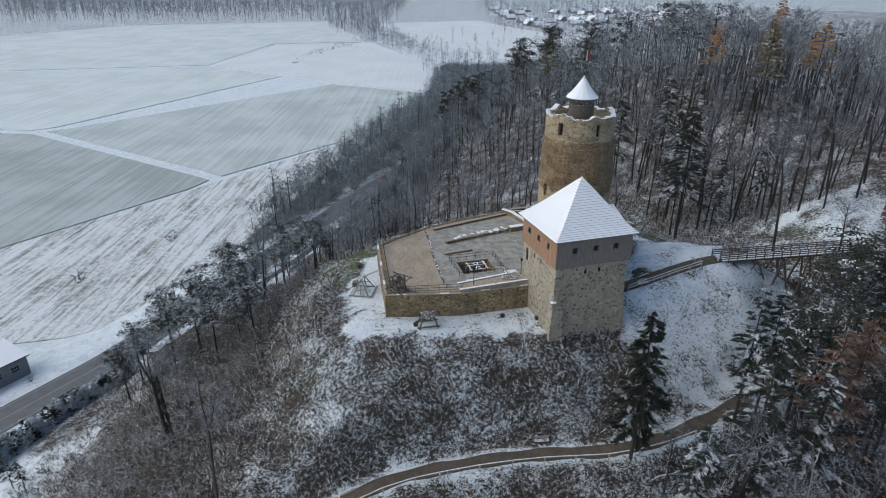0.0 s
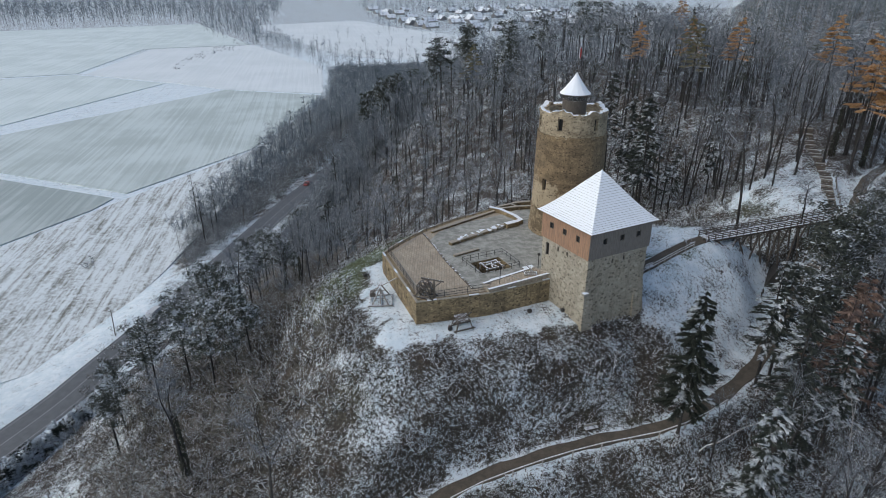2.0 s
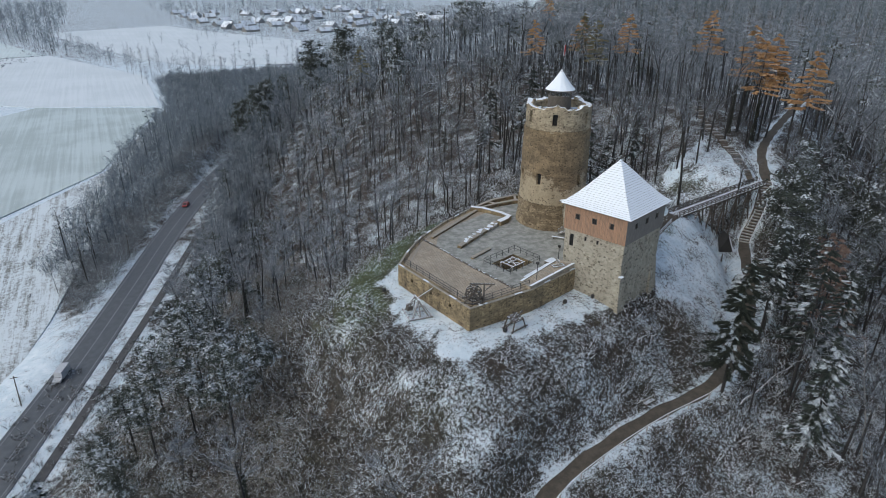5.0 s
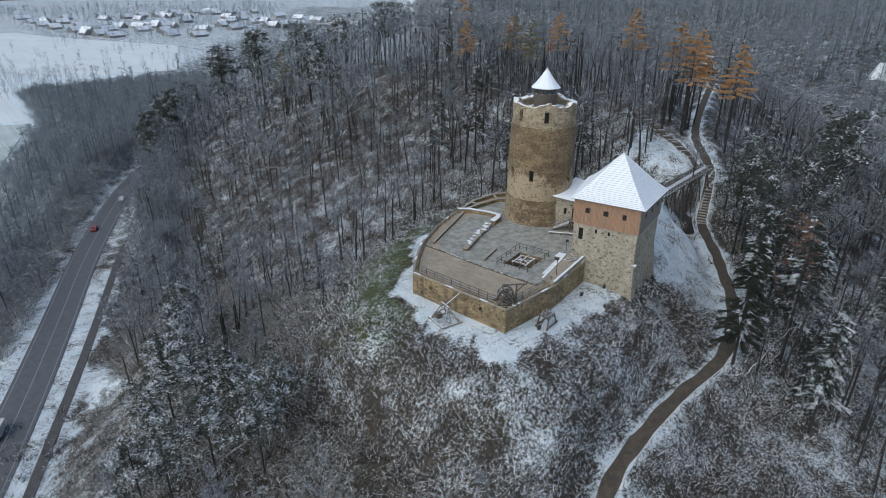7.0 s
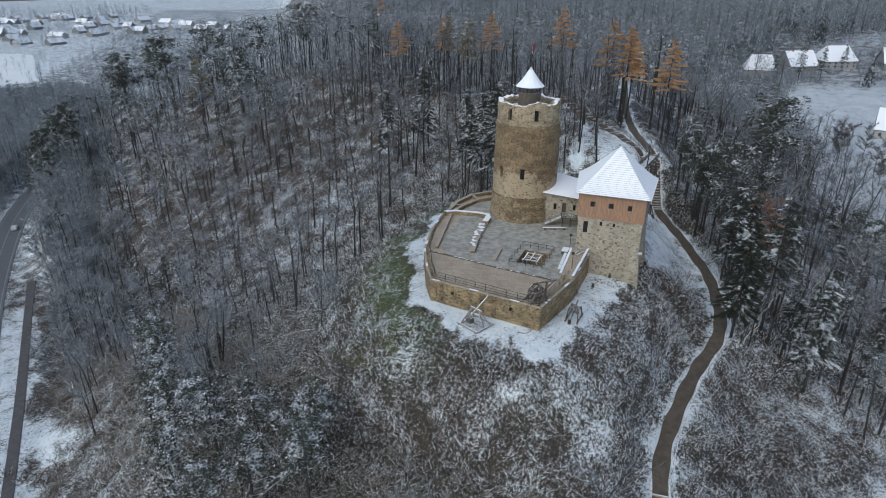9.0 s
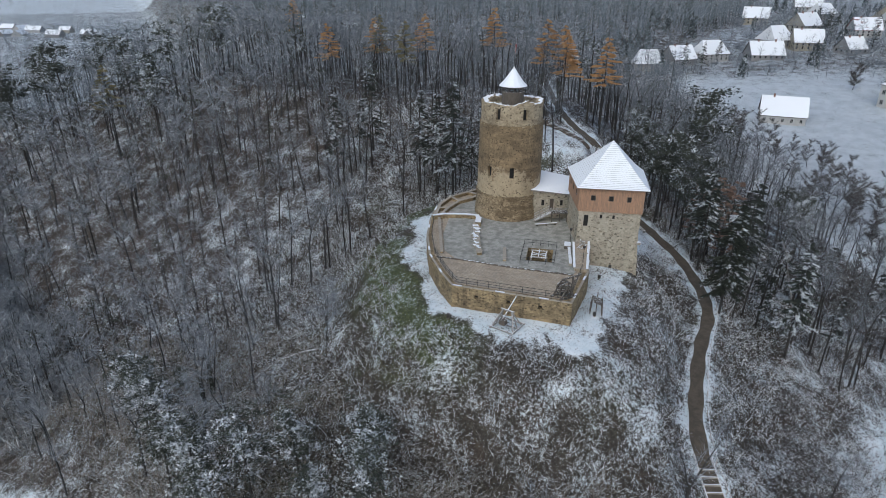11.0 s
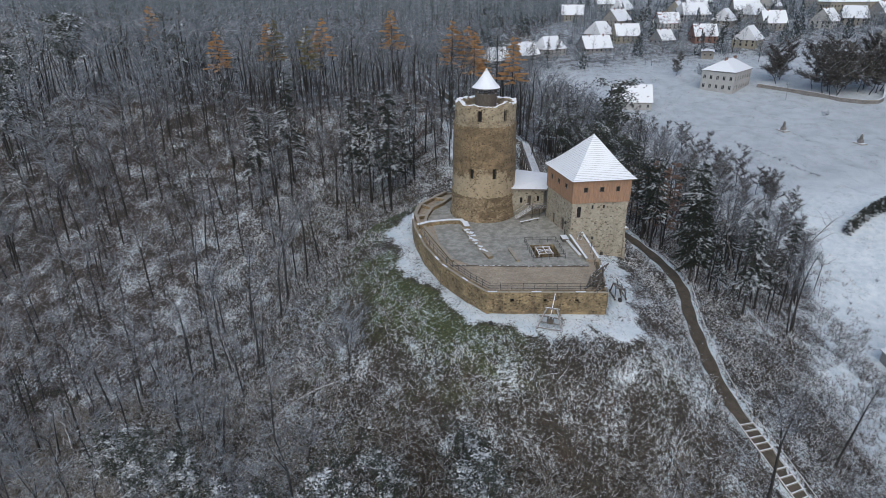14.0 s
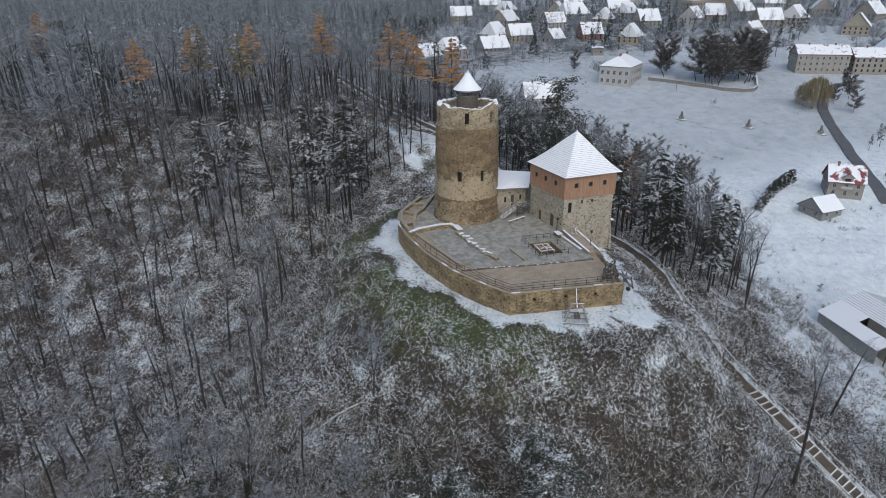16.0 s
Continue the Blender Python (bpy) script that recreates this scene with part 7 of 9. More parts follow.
FAR_TOPS = [("larch_tree", 122.9, 237.2, 34.2), ("olive_larch", 41.3, 247.5, 17.4), ("snowy_pine", 85.6, 243.8, 33.8), ("snowy_pine", 53.5, 241.7, 20.4), ("pine_tree", 38.7, 299.9, 15.5), ("pine_tree", 47.7, 281.4, 21.5),
            ("snowy_pine", 60.0, 262.0, 24.0), ("snowy_pine", 72.0, 252.0, 29.0), ("snowy_pine", 96.0, 252.0, 33.0), ("snowy_pine", 52.0, 300.0, 18.0), ("pine_tree", 34.0, 290.0, 12.0), ("snowy_pine", 66.0, 284.0, 24.0)]
SLOPE_TOPS = [("pine_tree", 86.8, 71.9, 18.4), ("fir_tree", 24.0, 60.0, 9.4), ("spruce_tree", 39.4, 65.7, 9.2), ("spruce_tree", 43.0, 67.4, 8.0), ("spruce_tree", 38.0, 57.8, 9.6), ("snowy_fir", 26.6, 47.8, 2.9),
              ("spruce_tree", 47.5, 65.2, 5.0), ("snowy_fir", 44.5, 57.0, 4.0), ("pine_tree", 58.0, 78.0, 12.0)]
for i, (kind, x, y, top) in enumerate(RIDGE_TOPS + FAR_TOPS + SLOPE_TOPS):
    plant(kind, x, y, (top - float(ground_height(x, y)[0])) / FULL[kind], i)
KINDS["edge_tree"] = ([as_meshes("edge", bare_tree(750 + k, 14.0, 36, 0.2, 2.2, 1.4), (M_TRUNK, M_TWIG_DARK)) for k in range(3)], (M_TRUNK, M_TWIG_DARK), "broad leafless tree on the forest edge above the park")
for i, (x, y) in enumerate([(175, 42), (166, 38), (158, 34), (150, 30), (143, 26), (136, 22), (130, 18), (124, 15), (152, 41), (141, 35), (132, 28), (122, 23), (161, 47), (173, 52), (186, 54), (182, 46), (114, 14), (106, 12), (98, 15), (92, 18), (85, 20), (78, 22), (112, 24), (101, 24), (118, 34), (128, 40), (198, 62), (210, 70), (194, 70), (56, 37), (61, 33), (50, 36), (66, 30), (72, 33), (47, 40), (58, 42)]):
    plant("edge_tree", x + grove.uniform(-2, 2), y + grove.uniform(-2, 2), grove.uniform(0.7, 1.1), i)
for i in range(64):
    x, y = grove.uniform(52, 122), grove.uniform(26, 92)
    if (y < 76 or x > 84) and float(clear_of_ways(np.array([x]), np.array([y]))[0]) and ring_distance(np.array([x]), np.array([y]), FOREST)[0] < 0.01 and math.hypot(x - 45, y - 82) > 17:
        draw = grove.random()
        plant("pine_tree" if draw < 0.2 else "snowy_pine" if draw < 0.3 else "spruce_tree" if draw < 0.45 else "bare_tree", x, y, grove.uniform(0.7, 1.0), i)

for i in range(22):
    y = grove.uniform(300, 420)
    j = int(np.argmin(np.abs(ROAD_LINE[:, 1] - y)))
    x = float(ROAD_LINE[j, 0]) + grove.uniform(9, 30)
    if nearest(x, y, TRACK_LINE)[0][0] > 4:
        plant("pine_tree", x, y, grove.uniform(0.55, 0.95), i)

# the nearest woods tree by tree, the rest as one mass
px, py = sown(-80, 15, 130, 215, 5.4, lambda x, y: tree_chance(x, y) * 0.6)
order = np.argsort(np.hypot(px - 10, py - 95))
near_n = 300
for i, k in enumerate(order[:near_n]):
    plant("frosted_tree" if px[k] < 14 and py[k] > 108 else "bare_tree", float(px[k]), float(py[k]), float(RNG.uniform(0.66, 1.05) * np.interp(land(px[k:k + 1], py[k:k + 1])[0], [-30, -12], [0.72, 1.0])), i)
rest_x, rest_y = list(px[order[near_n:]]), list(py[order[near_n:]])

MID_T, MID_C = zip(*[bare_tree(200 + k, 24.0, 9, None, 1.25, 1.2) for k in range(8)])
FAR_T, FAR_C = zip(*[far_tree(240 + k, 25.0, 110) for k in range(6)])
DIM_T, DIM_C = zip(*[far_tree(260 + k, 19.0, 40, 2.3) for k in range(6)])
fx, fy = sown(-80, 20, 620, 620, 8.4, lambda x, y: np.where((x < 130) & (y < 215), 0, tree_chance(x, y)) * np.where((x > 170) & (y > 120), 0.5, 1.0))
gx, gy = sown(-80, 20, 900, 1100, 19.0, lambda x, y: np.where((x < 620) & (y < 620), 0, tree_chance(x, y)))
fx, fy = np.concatenate([rest_x, fx, gx]), np.concatenate([rest_y, fy, gy])
# the north-western trees count as farther, so they take a hazier colour
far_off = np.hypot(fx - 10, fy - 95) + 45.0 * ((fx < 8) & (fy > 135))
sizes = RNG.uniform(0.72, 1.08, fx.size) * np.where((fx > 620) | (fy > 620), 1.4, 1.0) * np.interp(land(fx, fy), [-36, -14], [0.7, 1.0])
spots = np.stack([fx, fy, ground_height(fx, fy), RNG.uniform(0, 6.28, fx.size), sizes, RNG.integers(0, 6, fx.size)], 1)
# colour pales tier by tier with distance in place of haze
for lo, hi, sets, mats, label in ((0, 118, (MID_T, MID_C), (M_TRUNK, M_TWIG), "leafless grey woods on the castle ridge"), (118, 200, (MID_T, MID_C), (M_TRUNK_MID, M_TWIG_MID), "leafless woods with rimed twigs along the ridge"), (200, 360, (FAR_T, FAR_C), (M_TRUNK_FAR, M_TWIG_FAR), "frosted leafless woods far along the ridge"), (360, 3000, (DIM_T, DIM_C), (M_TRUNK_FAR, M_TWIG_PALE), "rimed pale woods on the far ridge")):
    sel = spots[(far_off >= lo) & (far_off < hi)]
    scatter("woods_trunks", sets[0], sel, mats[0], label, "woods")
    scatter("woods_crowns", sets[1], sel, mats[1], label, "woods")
# belts of trees on both sides of the valley road
def belt_chance(x, y):
    d, i = nearest(x, y, ROAD_LINE)
    t = np.gradient(ROAD_LINE, axis=0)[i]
    west = (x - ROAD_LINE[i, 0]) * -t[:, 1] + (y - ROAD_LINE[i, 1]) * t[:, 0] > 0
    on_west = (d > 9) & (d < 24) & (y > 215) & west
    on_east = (d > 14) & (d < 32) & (y > 196) & ~west & (nearest(x, y, TRACK_LINE)[0] > 8)
    return np.where(y < 470, np.where(on_west, 0.04 + 0.6 * (y > 345), np.where(on_east, 0.8, 0.0)), 0.0)


def brush_chance(x, y):
    d, i = nearest(x, y, ROAD_LINE)
    t = np.gradient(ROAD_LINE, axis=0)[i]
    west = (x - ROAD_LINE[i, 0]) * -t[:, 1] + (y - ROAD_LINE[i, 1]) * t[:, 0] > 0
    deep = 8.0 + 18.0 * smooth(185, 235, y) + 4.0 * waves(x, y, 20.0, 61)
    east = ~west & (d > 16) & (d < 38) & (y > 178) & (y < 330) & (nearest(x, y, TRACK_LINE)[0] > 9)
    return np.where((west & (d > 8.5) & (d < deep) & (y > 186) & (y < 400)) | east, 0.85, 0.0)


bx, by = sown(-110, 150, 120, 480, 3.6, belt_chance)
spots = np.stack([bx, by, ground_height(bx, by), RNG.uniform(0, 6.28, bx.size), RNG.uniform(0.46, 0.78, bx.size), RNG.integers(0, 8, bx.size)], 1)
spots[:, 5] %= 6
# the belt also wears the colours paled for haze
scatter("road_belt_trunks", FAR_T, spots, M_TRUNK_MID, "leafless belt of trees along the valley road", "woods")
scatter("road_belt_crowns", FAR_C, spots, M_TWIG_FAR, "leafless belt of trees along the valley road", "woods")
FARP_T, FARP_C = zip(*[pine(300 + k, 25.0, 15, 9, 0.29) for k in range(3)])
fx, fy = sown(-70, 60, 640, 640, 13.0, lambda x, y: tree_chance(x, y) * np.where(np.hypot(x - 10, y - 95) > 75, 0.40, 0.0))
spots = np.stack([fx, fy, ground_height(fx, fy), RNG.uniform(0, 6.28, fx.size), RNG.uniform(0.75, 1.1, fx.size) * np.interp(land(fx, fy), [-36, -14], [0.75, 1.0]), RNG.integers(0, 3, fx.size)], 1)
# far pine needles: haze mixed into a paler, bluer colour
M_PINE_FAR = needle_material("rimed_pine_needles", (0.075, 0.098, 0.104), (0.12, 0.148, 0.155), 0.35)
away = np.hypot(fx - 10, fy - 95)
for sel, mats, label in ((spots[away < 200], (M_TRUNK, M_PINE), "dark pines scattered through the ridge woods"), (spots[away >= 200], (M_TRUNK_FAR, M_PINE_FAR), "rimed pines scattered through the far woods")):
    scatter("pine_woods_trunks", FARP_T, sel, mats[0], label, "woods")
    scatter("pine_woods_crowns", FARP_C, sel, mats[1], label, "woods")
ex, ey = sown(60, 0, 230, 92, 4.6, lambda x, y: np.where((ring_distance(x, y, FOREST) < 9 + 13 * smooth(88, 110, x)) & ((ring_distance(x, y, FOREST) > 0.01) | (x - 60 > 2.2 * (y - 8))), 0.55, 0.0))
spots = np.stack([ex, ey, ground_height(ex, ey), RNG.uniform(0, 6.28, ex.size), RNG.uniform(0.24, 0.48, ex.size), RNG.integers(0, 8, ex.size)], 1)
scatter("edge_trunks", MID_T, spots, M_TRUNK, "low bare trees along the forest edge above the park", "trees")
scatter("edge_crowns", MID_C, spots, M_TWIG_DARK, "low bare trees along the forest edge above the park", "trees")
# broad crooked trees on the north-western slope
KINDS["crooked_tree"] = ([as_meshes("crooked", bare_tree(790 + k, 16.0, 18, 0.24, 1.25, 1.25), (M_TRUNK_MID, M_TWIG_MID)) for k in range(4)], (M_TRUNK_MID, M_TWIG_MID), "broad crooked leafless tree on the brushy slope")
for i, (x, y, size) in enumerate([(-12.0, 190.6, 1.0), (-8.4, 186.6, 0.9), (-18.5, 149.0, 0.95), (-23.8, 141.0, 0.8), (-20.6, 147.0, 0.9), (-13.9, 170.2, 1.0), (-17.5, 193.0, 0.95), (-36.0, 128.0, 0.85), (-40.5, 123.4, 0.9), (-17.0, 117.8, 0.86), (-12.0, 119.4, 0.5), (-27.0, 156.0, 0.85), (-24.0, 178.0, 0.95), (-33.0, 166.0, 0.9), (-4.0, 172.0, 0.9), (-30.0, 120.0, 0.6)]):
    plant("crooked_tree", x, y, size, i)
for i, (kind, x, y, size) in enumerate([("ivy_tree", -30.8, 133.4, 0.7), ("ivy_tree", -27.5, 135.0, 0.62), ("snowy_pine", -31.4, 149.1, 0.62), ("snowy_pine", -37.5, 96.5, 0.55), ("snowy_pine", -29.0, 140.5, 0.45)]):
    plant(kind, x, y, size, i)
# low undergrowth beneath the ridge woods
UNDER = [shrub(480 + k, 2.4, 8, 5, 0.04) for k in range(5)]
ux, uy = sown(-40, 108, 130, 300, 3.2, lambda x, y: np.where((ring_distance(x, y, FOREST) < 0.01) & (ring_distance(x, y, WALL_RING) > 16) & clear_of_ways(x, y) & (np.hypot((x - 79) / 1.5, y - 112 - 0.2 * (x - 79)) > 11), np.clip(0.5 + 0.7 * waves(x, y, 22.0, 71), 0, 0.95), 0.0))
spots = np.stack([ux, uy, ground_height(ux, uy), RNG.uniform(0, 6.28, ux.size), RNG.uniform(0.5, 1.2, ux.size), RNG.integers(0, 5, ux.size)], 1)
M_UNDER = bark_material("undergrowth_twigs", (0.07, 0.071, 0.075), (0.132, 0.135, 0.142), 0.1, 0.3)
scatter("undergrowth", UNDER, spots, M_UNDER, "thin leafless undergrowth beneath the ridge woods", "undergrowth")
# broad trees between the track and the slope
for i in range(44):
    y = 184 + 3.4 * i
    j = int(np.argmin(np.abs(ROAD_LINE[:, 1] - y)))
    plant("slope_tree", float(ROAD_LINE[j, 0]) + grove.uniform(19, 33), y + grove.uniform(-2, 2), grove.uniform(0.75, 1.1), i)
# shrubs on the castle slope
SHRUBS = [shrub(400 + k, 1.5, 8, 5, 0.042) for k in range(6)]


def shrub_chance(px, py):
    rd = ring_distance(px, py, WALL_RING)
    edge = smooth(5.5, 9.0, rd + 2.5 * waves(px, py, 9.0, 31)) * (1 - 0.75 * smooth(40.0, 75.0, rd))
    open_side = np.maximum(np.exp(-(((px - 41) / 13) ** 2 + ((py - 81) / 10) ** 2)), np.exp(-(((px - 40) / 10) ** 2 + ((py - 95) / 6) ** 2)))
    open_side = np.maximum(open_side, np.exp(-(((px - 78) / 20) ** 2 + ((py - 107) / 11) ** 2)))
    open_side = np.maximum(open_side, np.exp(-(((px - 53) / 7) ** 2 + ((py - 89) / 6) ** 2)))
    patch = 0.8 + 0.6 * waves(px, py, 14.0, 33)
    d2, _ = nearest(px, py, PATH_LINE)
    lawn = smooth(92.0, 108.0, py + 0.5 * px) * (1 - smooth(12, 20, rd)) * (0.55 + 0.5 * waves(px, py, 8.0, 63))
    south = smooth(-10, 30, px) * (1 - smooth(44, 60, py))
    return np.clip(edge * patch * (1 - 1.5 * open_side) * (1 - 0.7 * np.clip(lawn, 0, 1)) * (1 - 0.35 * south), 0, 1) * (d2 > 2.6)


sx, sy = sown(-80, 5, 80, 165, 1.08, shrub_chance)
spots = np.stack([sx, sy, ground_height(sx, sy), RNG.uniform(0, 6.28, sx.size), RNG.uniform(0.5, 1.35, sx.size), RNG.integers(0, 6, sx.size)], 1)
near_edge = RNG.random(sx.size) < 0.62 * (1 - smooth(8.0, 17.0, ring_distance(sx, sy, WALL_RING) + 5.0 * waves(sx, sy, 12.0, 73))) + 0.10 + 0.45 * (1 - smooth(70.0, 80.0, sy)) * smooth(-34.0, -14.0, sx)
scatter("snowy_shrubs", SHRUBS, spots[near_edge], M_SHRUB_SNOWY, "low shrubs thickly crusted with snow at the rim of the castle ledge", "shrubs")
spots = spots[~near_edge]
scatter("shrubs", SHRUBS, spots, M_SHRUB, "tangled leafless shrubs powdered with snow on the castle slope", "shrubs")
# brown thicket on the lower western slope
THICKET = [shrub(440 + k, 3.2, 11, 5, 0.036) for k in range(5)]
tx, ty = sown(-76, 52, -10, 186, 1.45, lambda x, y: np.clip(1.1 * np.exp(-(((x + 41 - 0.22 * (y - 95)) / 18) ** 2)) * (0.75 + 0.6 * waves(x, y, 16.0, 51)), 0, 0.9) * (ring_distance(x, y, WALL_RING) > 19) * clear_of_ways(x, y) * (np.hypot(x + 74, y - 88) > 14))
spots = np.stack([tx, ty, ground_height(tx, ty), RNG.uniform(0, 6.28, tx.size), RNG.uniform(0.6, 1.25, tx.size), RNG.integers(0, 5, tx.size)], 1)
scatter("thicket", THICKET, spots, M_THICKET, "dense brown leafless thicket on the lower slope", "thicket")
# belts of bushes along road, field and stream
bx, by = sown(-160, 60, 160, 1000, 7.0, lambda x, y: np.where((nearest(x, y, ROAD_LINE)[0] > 6.5) & (nearest(x, y, ROAD_LINE)[0] < 12) & ((y < 120) | (y > 330)) & (y < 420), 0.35, 0.0) + np.where((np.abs(x + 100 - (y - 950) * 0.3 + 30 * waves(x, y, 90, 3)) < 14) & (y > 640), 0.6, 0.0))
spots = np.stack([bx, by, ground_height(bx, by), RNG.uniform(0, 6.28, bx.size), RNG.uniform(0.9, 2.4, bx.size), RNG.integers(0, 6, bx.size)], 1)
scatter("roadside_bushes", SHRUBS, spots, M_TWIG, "leafless bushes along the road and field edge", "bushes")

# dense brush between the road and the field
BRUSH = [shrub(460 + k, 4.6, 26, 4, 0.05) for k in range(5)]
bx, by = sown(-110, 176, 60, 405, 2.9, brush_chance)
spots = np.stack([bx, by, ground_height(bx, by), RNG.uniform(0, 6.28, bx.size), RNG.uniform(0.7, 1.5, bx.size), RNG.integers(0, 5, bx.size)], 1)
M_BRUSH = bark_material("grey_brush_twigs", (0.145, 0.155, 0.16), (0.22, 0.236, 0.246), 0.08, 0.3)
gx, gy = sown(-90, 235, 140, 650, 5.6, lambda x, y: np.where((ring_distance(x, y, FOREST) < 6) & (land(x, y) < -33) & (nearest(x, y, ROAD_LINE)[0] > 15) & (nearest(x, y, TRACK_LINE)[0] > 9), 0.85, 0.0))
lower = np.stack([gx, gy, ground_height(gx, gy), RNG.uniform(0, 6.28, gx.size), RNG.uniform(1.1, 2.1, gx.size), RNG.integers(0, 5, gx.size)], 1)
# brush takes the far twig colour, with haze painted in
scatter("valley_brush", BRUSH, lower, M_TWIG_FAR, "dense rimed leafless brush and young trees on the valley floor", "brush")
scatter("roadside_brush", BRUSH, spots, M_BRUSH, "dense leafless brown brush along the valley road", "brush")

bx, by = sown(-30, 18, 46, 48, 1.7, lambda x, y: 0.85 * (np.minimum(nearest(x, y, glide([(40.0, 41.0), (33.7, 34.0), (27.9, 25.5), (17.0, 22.6)]))[0], nearest(x, y, glide([(14.0, 46.0), (2.0, 44.6), (-14.0, 44.0), (-24.0, 39.0)]))[0]) + 1.6 * waves(x, y, 9.0, 95) < 3.0) * clear_of_ways(x, y))
spots = np.stack([bx, by, ground_height(bx, by), RNG.uniform(0, 6.28, bx.size), RNG.uniform(0.5, 0.9, bx.size), RNG.integers(0, 5, bx.size)], 1)
scatter("slope_brush", THICKET, spots, M_TWIG_DARK, "dark brown leafless brush on the slope below the footpath", "brush")
bx, by = sown(14, 8, 60, 36, 1.9, lambda x, y: np.clip(1.4 * np.exp(-(((y - 20.5 + 0.30 * (x - 34) * 0.4) / 3.6) ** 2)) * smooth(17, 23, x) * (1 - smooth(46, 54, x)), 0, 0.9) * ~((x > 16) & (x < 39) & (y < 17.5)))
spots = np.stack([bx, by, ground_height(bx, by), RNG.uniform(0, 6.28, bx.size), RNG.uniform(0.5, 0.95, bx.size), RNG.integers(0, 5, bx.size)], 1)
scatter("barn_brush", THICKET, spots, M_SHRUB, "dark tangled brush above the barn", "brush")

# pale dead limbs and fallen trees on the slopes: foot, elbow and tip, with the heights of the last two over the ground
for seed, foot, elbow, tip, up in ((3, (-17.0, 119.6), (-18.6, 126.4), (-23.4, 130.2), (2.6, 0.5)), (5, (-45.0, 101.0), (-42.6, 98.4), (-40.5, 96.5), (2.4, 4.6)), (8, (26.4, 58.2), (30.0, 57.8), (34.7, 56.6), (5.0, 8.5)), (13, (39.2, 46.0), (40.4, 49.0), (40.2, 51.6), (11.0, 17.0)), (11, (-20.5, 170.0), (-16.0, 174.5), (-13.0, 180.0), (2.5, 3.2))):
    rnd = random.Random(seed)
    at = [Vector((*q, float(ground_height(*q)[0]) + h)) for q, h in zip((foot, elbow, tip), (0.2, *up))]
    log = thing("fallen_trunk", "pale barkless fallen tree leaning crookedly across the slope", "fallen tree", None, "fallen trunks")
    line = [at[0] * (1 - f) ** 2 + at[1] * 2 * f * (1 - f) + at[2] * f * f for f in [k / 7 for k in range(8)]]
    line = [q + Vector((rnd.uniform(-0.2, 0.2), rnd.uniform(-0.2, 0.2), rnd.uniform(-0.15, 0.15))) if 0 < k < 7 else q for k, q in enumerate(line)]
    bole, turns = Shape(), [math.tau * j / 7 for j in range(7)]
    for k, q in enumerate(line):
        ahead = (line[min(k + 1, 7)] - line[max(k - 1, 0)]).normalized()
        side = ahead.cross(Vector((0, 0, 1))).normalized()
        rise = side.cross(ahead)
        bole.v += [tuple(q + (side * math.cos(a) + rise * math.sin(a)) * (0.15 - 0.016 * k)) for a in turns]
    bole.f += [(7 * k + j, 7 * k + (j + 1) % 7, 7 * k + 7 + (j + 1) % 7, 7 * k + 7 + j) for k in range(7) for j in range(7)]
    bole.f += [tuple(reversed(range(7))), tuple(range(49, 56))]
    part("trunk", bole, M_GREY_WOOD, log)
    for k in range(3, 8):
        out = Vector((rnd.uniform(-1, 1), rnd.uniform(-1, 1), rnd.uniform(0.1, 0.9))).normalized() * rnd.uniform(1.0, 2.0)
        limb = Shape().tube(line[k], line[k] + out * 0.6, 0.07, 0.05, 5)
        limb.tube(line[k] + out * 0.6, line[k] + out + Vector((rnd.uniform(-0.4, 0.4), rnd.uniform(-0.4, 0.4), 0.25)), 0.05, 0.015, 5)
        part("branch", limb, M_GREY_WOOD, log)
# lone bushes on the valley grass
for i, (x, y, s) in enumerate(((52.9, 3.8, 2.0), (75.0, -0.5, 0.9), (80.5, -12.5, 1.3), (87.2, -22.8, 1.4), (86.6, -27.2, 1.6), (98.6, -33.2, 0.9), (100.4, -40.3, 1.2), (92.0, -22.0, 2.0), (218.5, -34.3, 2.6), (-100.0, 208.0, 3.2), (-118.0, 175.0, 3.6), (-116.0, 202.0, 1.2), (-81.0, 219.0, 1.3), (-140.0, 168.0, 1.5))):
    z = float(ground_height(x, y)[0])
    b = part("bush", bulk_mesh("bush", *SHRUBS[i % 6]), M_TWIG)
    b.matrix_world = pose(x, y, z, 0, 0, 40 * i) @ Matrix.Scale(s, 4)
    tagged(b, "round leafless bush alone on the snowy grass", "bush", "lone valley bushes")
# snowy conifer hedge between the yard and the road
line = np.concatenate([glide([(-92.5 + o, 84.0), (-87.0 + o, 98.0), (-81.0 + o, 111.5), (-74.5 + o, 121.5)], 0.75) for o in (0.0, 1.3)])
HEDGE_C = conifer(501, 5.0, 1.5, 0.02, 9, 0.1, 0.22)[1]
hx, hy = line[:, 0] + RNG.uniform(-0.6, 0.6, len(line)), line[:, 1] + RNG.uniform(-0.6, 0.6, len(line))
spots = np.stack([hx, hy, ground_height(hx, hy), RNG.uniform(0, 6.28, hx.size), RNG.uniform(0.75, 1.05, hx.size), np.zeros(hx.size)], 1)
M_HEDGE = needle_material("snow_laden_hedge", (0.02, 0.028, 0.022), (0.045, 0.055, 0.042), 0.75)
scatter("roadside_hedge", [HEDGE_C], spots, M_HEDGE, "bushy evergreen hedge loaded with snow beside the road", "hedge")
# ---- town on the eastern slope ------------------------------------------------
def wall_paint(name, a):
    return plain(name, a, tuple(c * 0.86 for c in a), 0.4, 0.9, 0.01)


